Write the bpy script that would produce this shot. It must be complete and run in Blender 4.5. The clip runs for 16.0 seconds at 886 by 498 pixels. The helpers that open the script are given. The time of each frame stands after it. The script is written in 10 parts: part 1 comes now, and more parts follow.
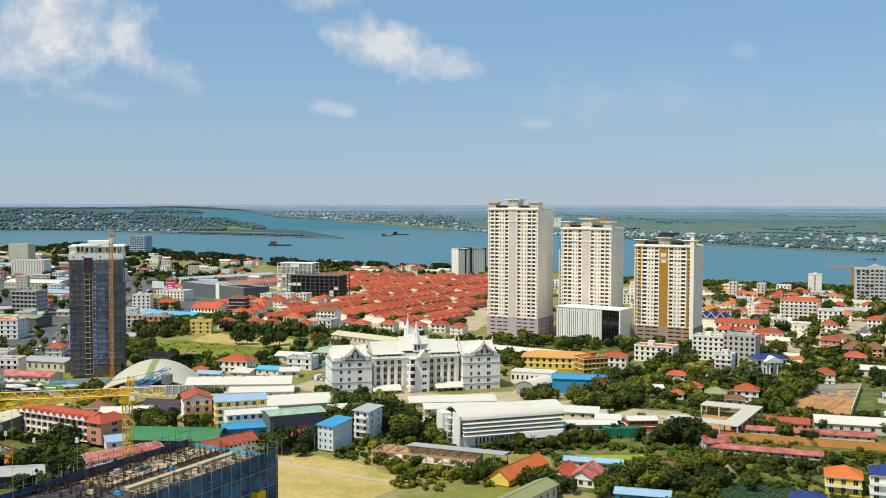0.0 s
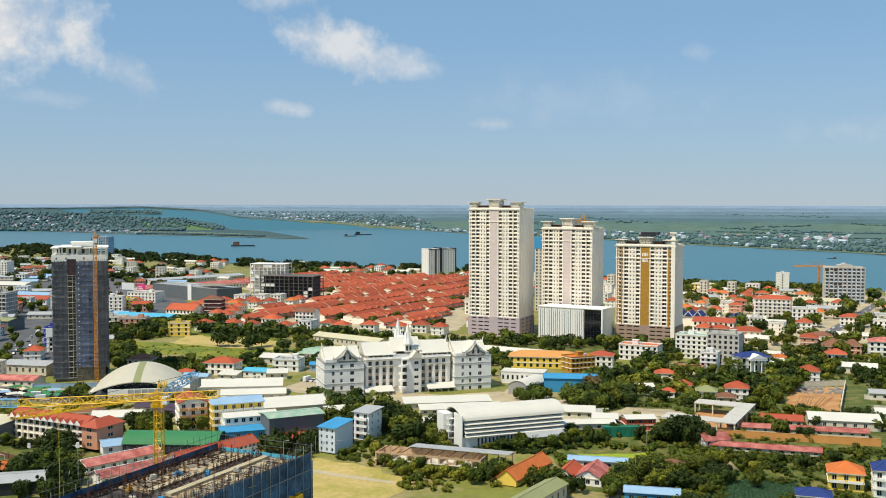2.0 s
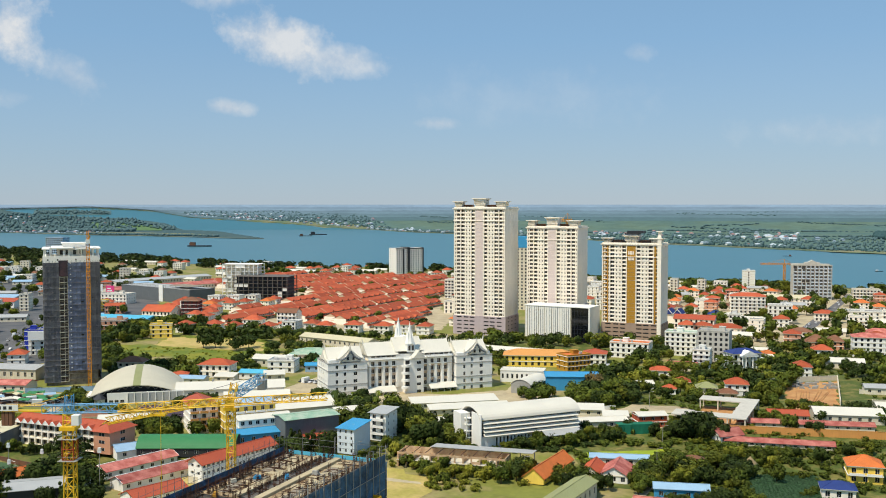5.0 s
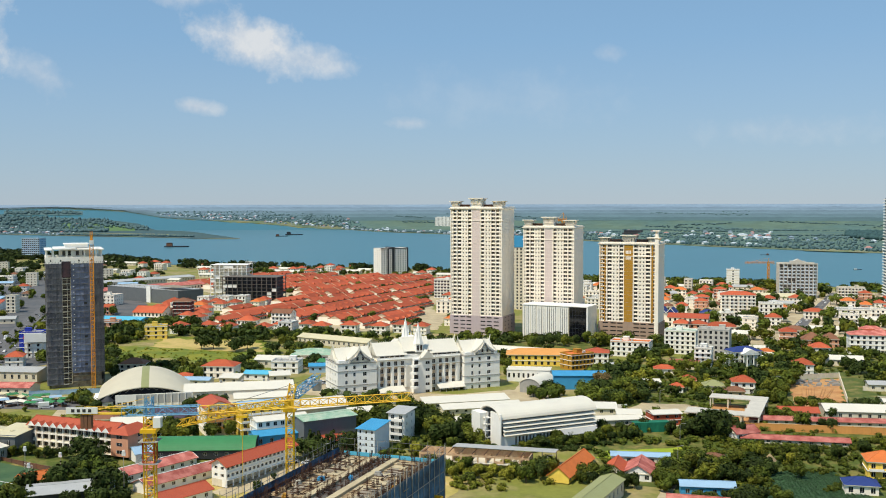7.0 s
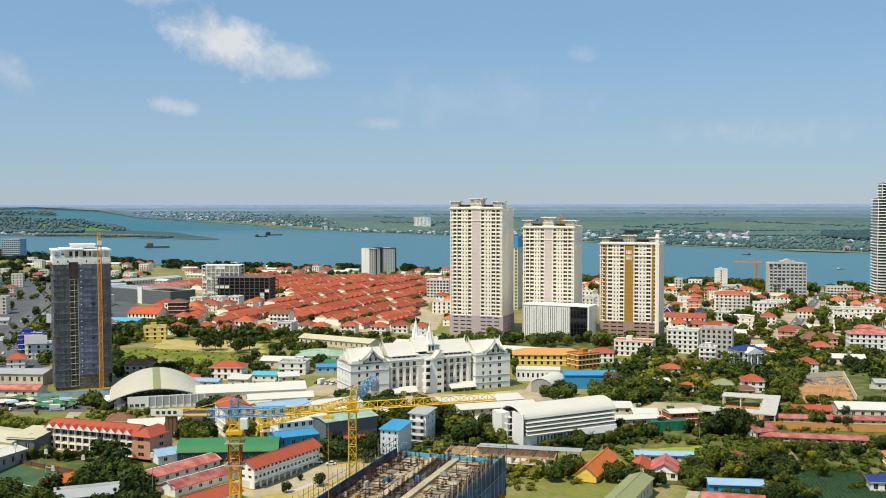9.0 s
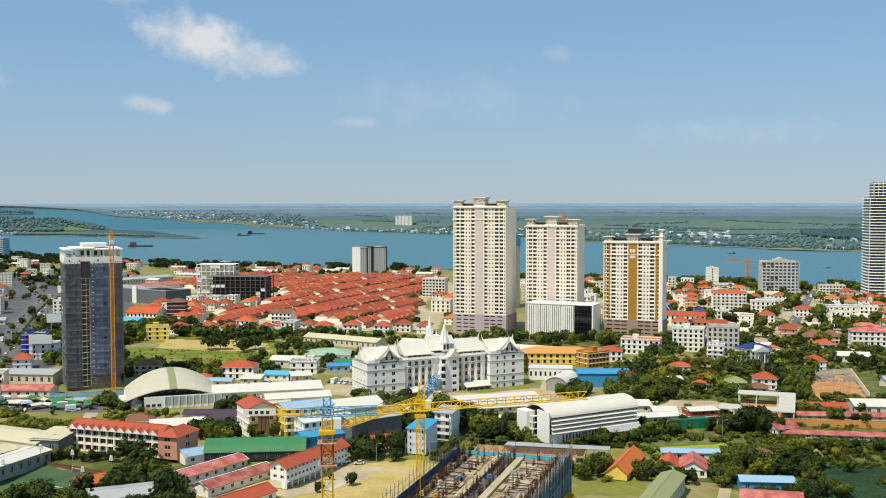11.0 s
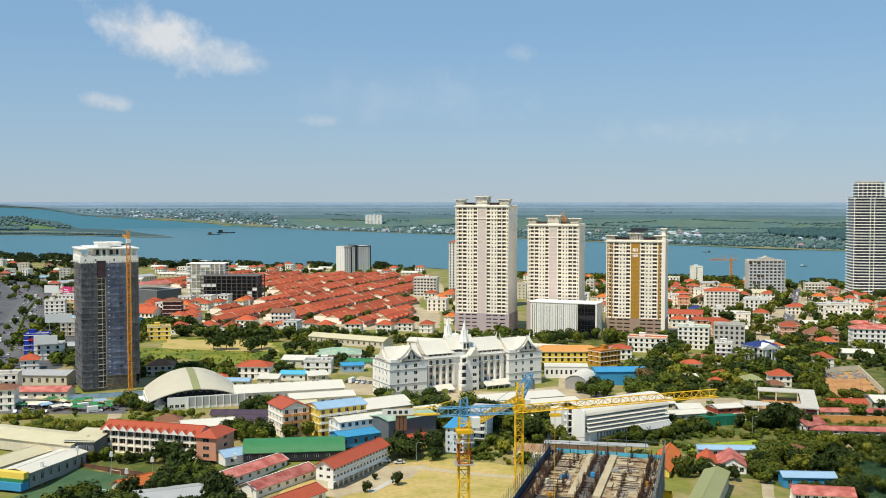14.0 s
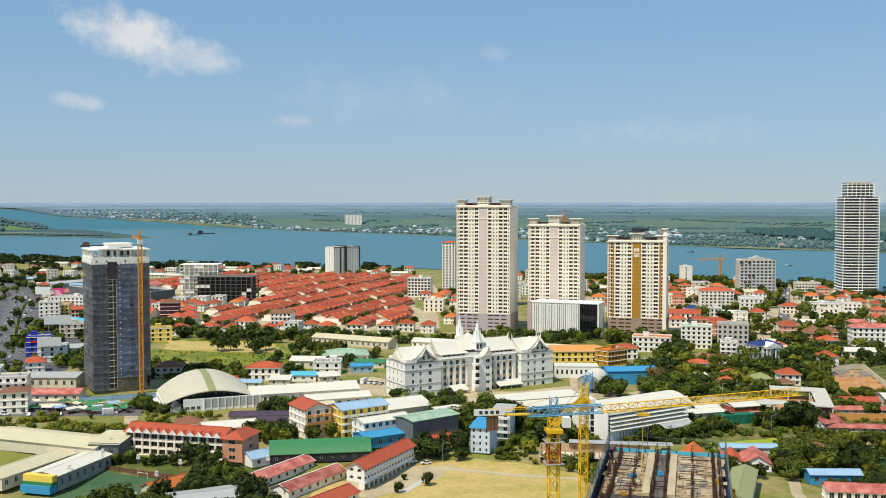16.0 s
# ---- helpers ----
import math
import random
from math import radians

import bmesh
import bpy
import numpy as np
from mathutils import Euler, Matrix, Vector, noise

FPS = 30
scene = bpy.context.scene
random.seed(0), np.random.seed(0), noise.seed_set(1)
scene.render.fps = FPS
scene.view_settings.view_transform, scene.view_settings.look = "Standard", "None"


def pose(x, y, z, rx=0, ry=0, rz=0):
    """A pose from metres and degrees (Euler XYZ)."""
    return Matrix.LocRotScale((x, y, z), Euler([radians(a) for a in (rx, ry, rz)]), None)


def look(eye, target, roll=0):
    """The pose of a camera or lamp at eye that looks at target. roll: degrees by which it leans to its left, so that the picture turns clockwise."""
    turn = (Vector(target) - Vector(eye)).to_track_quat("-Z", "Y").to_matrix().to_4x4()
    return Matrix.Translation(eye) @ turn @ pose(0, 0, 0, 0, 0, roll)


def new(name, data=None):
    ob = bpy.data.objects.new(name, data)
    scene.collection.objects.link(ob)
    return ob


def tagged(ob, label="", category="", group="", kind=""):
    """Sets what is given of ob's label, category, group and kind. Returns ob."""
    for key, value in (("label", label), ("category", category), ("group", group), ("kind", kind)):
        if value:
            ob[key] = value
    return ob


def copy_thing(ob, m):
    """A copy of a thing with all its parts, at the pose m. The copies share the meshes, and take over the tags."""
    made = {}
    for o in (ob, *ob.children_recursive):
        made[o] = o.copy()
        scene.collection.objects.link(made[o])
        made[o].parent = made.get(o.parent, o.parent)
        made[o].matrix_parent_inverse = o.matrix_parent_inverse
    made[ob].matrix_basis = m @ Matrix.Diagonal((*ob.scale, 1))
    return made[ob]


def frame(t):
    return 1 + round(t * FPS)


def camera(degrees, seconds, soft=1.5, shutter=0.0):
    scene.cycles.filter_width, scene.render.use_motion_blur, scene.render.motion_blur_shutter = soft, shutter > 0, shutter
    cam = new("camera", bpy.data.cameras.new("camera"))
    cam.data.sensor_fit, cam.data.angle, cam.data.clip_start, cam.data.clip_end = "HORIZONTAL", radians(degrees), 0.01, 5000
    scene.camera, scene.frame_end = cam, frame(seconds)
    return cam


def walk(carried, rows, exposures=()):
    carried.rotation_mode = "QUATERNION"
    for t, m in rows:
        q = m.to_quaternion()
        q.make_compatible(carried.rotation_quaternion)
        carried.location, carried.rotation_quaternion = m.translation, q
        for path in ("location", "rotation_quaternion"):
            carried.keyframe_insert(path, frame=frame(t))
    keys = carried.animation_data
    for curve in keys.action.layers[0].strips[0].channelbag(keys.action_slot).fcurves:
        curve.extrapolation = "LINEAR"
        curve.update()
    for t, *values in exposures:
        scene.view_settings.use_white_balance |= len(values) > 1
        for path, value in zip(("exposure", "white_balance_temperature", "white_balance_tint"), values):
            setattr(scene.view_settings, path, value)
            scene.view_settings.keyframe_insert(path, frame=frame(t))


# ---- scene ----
cam = camera(47.84, 16.0, soft=0.97)

# seconds, eye x, y, z in metres, heading, tilt and lean in degrees
PATH = [
    (0.0, -0.60, -1.57, 106.76, -6.833, -2.555, 0.173),
    (0.5, -5.40, -1.75, 106.75, -6.237, -2.552, 0.223),
    (1.0, -10.23, -1.93, 106.74, -5.561, -2.539, 0.153),
    (1.5, -15.19, -2.13, 106.76, -4.904, -2.547, 0.160),
    (2.0, -20.24, -2.36, 106.78, -4.366, -2.551, 0.108),
    (2.5, -25.32, -2.59, 106.77, -3.916, -2.550, 0.076),
    (3.0, -30.48, -2.80, 106.77, -3.382, -2.560, 0.049),
    (3.5, -35.70, -2.92, 106.77, -2.829, -2.574, 0.018),
    (4.0, -40.97, -2.97, 106.75, -2.312, -2.582, -0.011),
    (6.5, -67.80, -3.03, 106.64, 0.020, -2.579, -0.044),
    (7.0, -73.18, -3.01, 106.65, 0.396, -2.590, -0.090),
    (7.5, -78.49, -2.98, 106.65, 0.787, -2.593, -0.056),
    (8.0, -83.79, -2.92, 106.65, 1.161, -2.577, -0.114),
    (8.5, -89.11, -2.81, 106.65, 1.540, -2.579, -0.079),
    (9.0, -94.50, -2.65, 106.66, 1.894, -2.580, -0.090),
    (11.5, -121.85, -1.49, 106.77, 3.595, -2.669, -0.053),
    (12.0, -127.32, -1.19, 106.81, 3.948, -2.684, -0.055),
    (12.5, -132.78, -0.88, 106.84, 4.305, -2.693, -0.041),
    (13.0, -138.21, -0.55, 106.86, 4.664, -2.703, 0.009),
    (13.5, -143.65, -0.21, 106.87, 5.039, -2.714, 0.003),
    (14.0, -149.08, 0.16, 106.89, 5.414, -2.715, 0.014),
    (14.5, -154.45, 0.56, 106.91, 5.779, -2.716, -0.014),
    (15.0, -159.81, 1.01, 106.93, 6.139, -2.719, -0.000),
    (15.5, -165.22, 1.48, 106.95, 6.506, -2.707, -0.024),
    (16.0, -170.67, 2.00, 106.97, 6.858, -2.697, -0.019),
]


def row_pose(x, y, z, heading, tilt, lean):
    h, p = radians(heading), radians(tilt)
    way = Vector((math.sin(h) * math.cos(p), math.cos(h) * math.cos(p), math.sin(p)))
    return look((x, y, z), Vector((x, y, z)) + way, lean)


walk(cam, [(t, row_pose(*r)) for t, *r in PATH])

# ---------------------------------------------------------------- light
SUN_FROM = Vector((-0.46, -0.42, 1.05)).normalized()
sun_data = bpy.data.lights.new("sun", "SUN")
sun_data.energy, sun_data.angle, sun_data.color = 4.5, radians(0.53), (1.0, 0.92, 0.76)
sun = new("sun", sun_data)
sun.matrix_world = look(SUN_FROM * 300, (0, 0, 0))
scene.view_settings.exposure = -0.05


def nd(nt, kind, **sets):
    n = nt.nodes.new(kind)
    for k, v in sets.items():
        if k in n.inputs:
            n.inputs[k].default_value = v
    return n


def math_node(nt, op, a, b=0.0, clamp=False):
    n = nt.nodes.new("ShaderNodeMath")
    n.operation, n.use_clamp = op, clamp
    for i, v in enumerate((a, b)):
        if isinstance(v, (int, float)):
            n.inputs[i].default_value = v
        else:
            nt.links.new(v, n.inputs[i])
    return n.outputs[0]


def build_world():
    world = bpy.data.worlds.new("sky")
    scene.world = world
    world.use_nodes = True
    nt = world.node_tree
    nt.nodes.clear()
    sky = nt.nodes.new("ShaderNodeTexSky")
    sky.sky_type, sky.sun_disc = "NISHITA", False
    sky.sun_elevation = math.asin(SUN_FROM.z)
    sky.sun_rotation = math.atan2(SUN_FROM.x, SUN_FROM.y)
    sky.altitude, sky.air_density, sky.dust_density, sky.ozone_density = 0, 0.9, 0.0, 4.0
    tc = nt.nodes.new("ShaderNodeTexCoord")
    sep = nt.nodes.new("ShaderNodeSeparateXYZ")
    nt.links.new(tc.outputs["Generated"], sep.inputs[0])
    X, Y, Z = sep.outputs
    az = math_node(nt, "ARCTAN2", X, Y)
    big = nd(nt, "ShaderNodeTexNoise", Scale=26.0, Detail=7.0, Roughness=0.62)
    nt.links.new(tc.outputs["Generated"], big.inputs["Vector"])
    wisp = math_node(nt, "SUBTRACT", big.outputs["Fac"], 0.5)
    total = None
    # azimuth, elevation, half width, half height (degrees), strength, fill of the noise
    for a, e, w, h, s, k, tilt in CLOUDS:
        dx = math_node(nt, "DIVIDE", math_node(nt, "SUBTRACT", az, radians(a)), radians(w))
        dz = math_node(nt, "DIVIDE", math_node(nt, "SUBTRACT", Z, math.sin(radians(e))), radians(h))
        dz = math_node(nt, "ADD", dz, math_node(nt, "MULTIPLY", dx, tilt))
        r2 = math_node(nt, "ADD", math_node(nt, "MULTIPLY", dx, dx), math_node(nt, "MULTIPLY", dz, dz))
        v = math_node(nt, "SUBTRACT", 1.0, math_node(nt, "SQRT", r2))
        v = math_node(nt, "ADD", v, math_node(nt, "MULTIPLY", wisp, k))
        v = math_node(nt, "MULTIPLY", math_node(nt, "MULTIPLY", v, 1.25, True), s)
        total = v if total is None else math_node(nt, "MAXIMUM", total, v)
    tint = nt.nodes.new("ShaderNodeMix")
    tint.data_type = "RGBA"
    nt.links.new(total, tint.inputs["Factor"])
    hs = nd(nt, "ShaderNodeHueSaturation", Saturation=0.9, Value=1.0)
    nt.links.new(sky.outputs[0], hs.inputs["Color"])
    haze = nt.nodes.new("ShaderNodeMix")
    haze.data_type = "RGBA"
    low = nd(nt, "ShaderNodeMapRange", **{"From Min": 0.0, "From Max": 0.13, "To Min": 0.78, "To Max": 0.55})
    nt.links.new(Z, low.inputs["Value"])
    nt.links.new(low.outputs[0], haze.inputs["Factor"])
    tone = nt.nodes.new("ShaderNodeMix")
    tone.data_type = "RGBA"
    tone.inputs["A"].default_value, tone.inputs["B"].default_value = (3.5, 4.7, 6.0, 1), (2.5, 4.9, 7.5, 1)
    rise = nd(nt, "ShaderNodeMapRange", **{"From Min": 0.0, "From Max": 0.16})
    nt.links.new(Z, rise.inputs["Value"])
    nt.links.new(rise.outputs[0], tone.inputs["Factor"])
    nt.links.new(tone.outputs["Result"], haze.inputs["B"])
    nt.links.new(hs.outputs[0], haze.inputs["A"])
    nt.links.new(haze.outputs["Result"], tint.inputs["A"])
    body = nt.nodes.new("ShaderNodeMix")
    body.data_type = "RGBA"
    body.inputs["A"].default_value, body.inputs["B"].default_value = (5.6, 6.3, 7.2, 1), (8.3, 8.3, 8.2, 1)
    lit = nd(nt, "ShaderNodeMapRange", **{"From Min": 0.38, "From Max": 0.62})
    nt.links.new(big.outputs["Fac"], lit.inputs["Value"])
    nt.links.new(lit.outputs[0], body.inputs["Factor"])
    nt.links.new(body.outputs["Result"], tint.inputs["B"])
    bg = nd(nt, "ShaderNodeBackground", Strength=0.10)
    nt.links.new(tint.outputs["Result"], bg.inputs["Color"])
    out = nt.nodes.new("ShaderNodeOutputWorld")
    nt.links.new(bg.outputs[0], out.inputs["Surface"])


CLOUDS = [(-28.0, 9.4, 4.80, 3.40, 1.00, 1.70, -0.40),
          (-24.6, 9.0, 1.73, 1.84, 0.90, 1.92, 0.60),
          (-10.6, 9.0, 3.46, 1.84, 0.81, 2.24, 0.50),
          (-7.4, 8.1, 3.24, 0.97, 0.62, 1.92, 0.35),
          (-13.4, 5.4, 1.40, 0.54, 0.69, 1.60, 0.20),
          (-1.6, 4.6, 1.62, 0.43, 0.43, 1.60, 0.10),
          (-21.5, 6.8, 1.84, 1.19, 0.39, 2.08, 0.60),
          (9.8, 8.4, 0.97, 0.54, 0.25, 1.60, 0.10),
          (-14.0, 11.6, 2.59, 1.08, 0.39, 2.24, 0.30),
          (19.5, 4.0, 4.86, 0.97, 0.18, 1.92, 0.00),
          (-26.0, 5.6, 2.38, 0.54, 0.22, 1.92, 0.10),
          (3.5, 6.0, 7.56, 1.73, 0.11, 2.08, 0.10)]
build_world()

# ---------------------------------------------------------------- materials


def srgb(r, g, b):
    return tuple((v / 255 / 12.92) if v / 255 < 0.04045 else ((v / 255 + 0.055) / 1.055) ** 2.4 for v in (r, g, b))


def mat(name, rgb, rough=0.8, metal=0.0, var=0.25, scale=0.25, fine=3.0, bump=0.15, rnd=0.0, second=None, streak=0.0, ribs=0.0,
        spec=0.3, mix_at=0.5, emit=0.0, isle=0.0):
    """A weathered surface: two scales of noise, optional second colour, rain streaks, ribs of sheet metal, and chance by object."""
    m = bpy.data.materials.new(name)
    m.use_nodes = True
    nt = m.node_tree
    bs = nt.nodes["Principled BSDF"]
    bs.inputs["Roughness"].default_value, bs.inputs["Metallic"].default_value = rough, metal
    bs.inputs["Specular IOR Level"].default_value = spec
    geo = nt.nodes.new("ShaderNodeNewGeometry")
    n1 = nd(nt, "ShaderNodeTexNoise", Scale=scale, Detail=4.0, Roughness=0.6)
    n2 = nd(nt, "ShaderNodeTexNoise", Scale=fine, Detail=3.0, Roughness=0.7)
    for n in (n1, n2):
        nt.links.new(geo.outputs["Position"], n.inputs["Vector"])
    c1 = srgb(*rgb)
    col = nt.nodes.new("ShaderNodeMix")
    col.data_type = "RGBA"
    col.inputs["A"].default_value = (*c1, 1)
    col.inputs["B"].default_value = (*(srgb(*second) if second else c1), 1)
    ramp = nd(nt, "ShaderNodeMapRange", **{"From Min": mix_at - 0.12, "From Max": mix_at + 0.12})
    nt.links.new(n1.outputs["Fac"], ramp.inputs["Value"])
    nt.links.new(ramp.outputs[0], col.inputs["Factor"])
    v = math_node(nt, "ADD", math_node(nt, "MULTIPLY", math_node(nt, "SUBTRACT", n1.outputs["Fac"], 0.5), var * 1.6),
                  math_node(nt, "MULTIPLY", math_node(nt, "SUBTRACT", n2.outputs["Fac"], 0.5), var * 1.6))
    if streak:
        mp = nd(nt, "ShaderNodeMapping", Scale=(1.3, 1.3, 0.07))
        nt.links.new(geo.outputs["Position"], mp.inputs["Vector"])
        n3 = nd(nt, "ShaderNodeTexNoise", Scale=1.0, Detail=4.0, Roughness=0.65)
        nt.links.new(mp.outputs[0], n3.inputs["Vector"])
        v = math_node(nt, "ADD", v, math_node(nt, "MULTIPLY", math_node(nt, "SUBTRACT", n3.outputs["Fac"], 0.55), streak * 2))
    if rnd:
        oi = nt.nodes.new("ShaderNodeObjectInfo")
        v = math_node(nt, "ADD", v, math_node(nt, "MULTIPLY", math_node(nt, "SUBTRACT", oi.outputs["Random"], 0.5), rnd))
    if isle:
        v = math_node(nt, "ADD", v, math_node(nt, "MULTIPLY", math_node(nt, "SUBTRACT", geo.outputs["Random Per Island"], 0.5), isle))
    v = math_node(nt, "ADD", v, 1.0)
    hs = nd(nt, "ShaderNodeHueSaturation")
    nt.links.new(v, hs.inputs["Value"])
    nt.links.new(col.outputs["Result"], hs.inputs["Color"])
    nt.links.new(hs.outputs[0], bs.inputs["Base Color"])
    hgt = n2.outputs["Fac"]
    if ribs:
        tc = nt.nodes.new("ShaderNodeTexCoord")
        wv = nd(nt, "ShaderNodeTexWave", Scale=ribs)
        nt.links.new(tc.outputs["Object"], wv.inputs["Vector"])
        hgt = math_node(nt, "ADD", hgt, math_node(nt, "MULTIPLY", wv.outputs["Fac"], 1.5))
    bp = nd(nt, "ShaderNodeBump", Strength=bump, Distance=0.15)
    nt.links.new(hgt, bp.inputs["Height"])
    nt.links.new(bp.outputs[0], bs.inputs["Normal"])
    if emit:
        nt.links.new(hs.outputs[0], bs.inputs["Emission Color"])
        bs.inputs["Emission Strength"].default_value = emit
    return m


def leaf_mat(name, rgb, second):
    m = mat(name, rgb, rough=0.75, var=0.5, scale=0.12, fine=0.9, bump=0.0, rnd=0.5, second=second, spec=0.15, isle=0.9)
    return m


def glass_mat(name, rgb, rough=0.12):
    return mat(name, rgb, rough=rough, var=0.5, scale=0.3, fine=0.6, bump=0.0, rnd=0.8, spec=0.6)


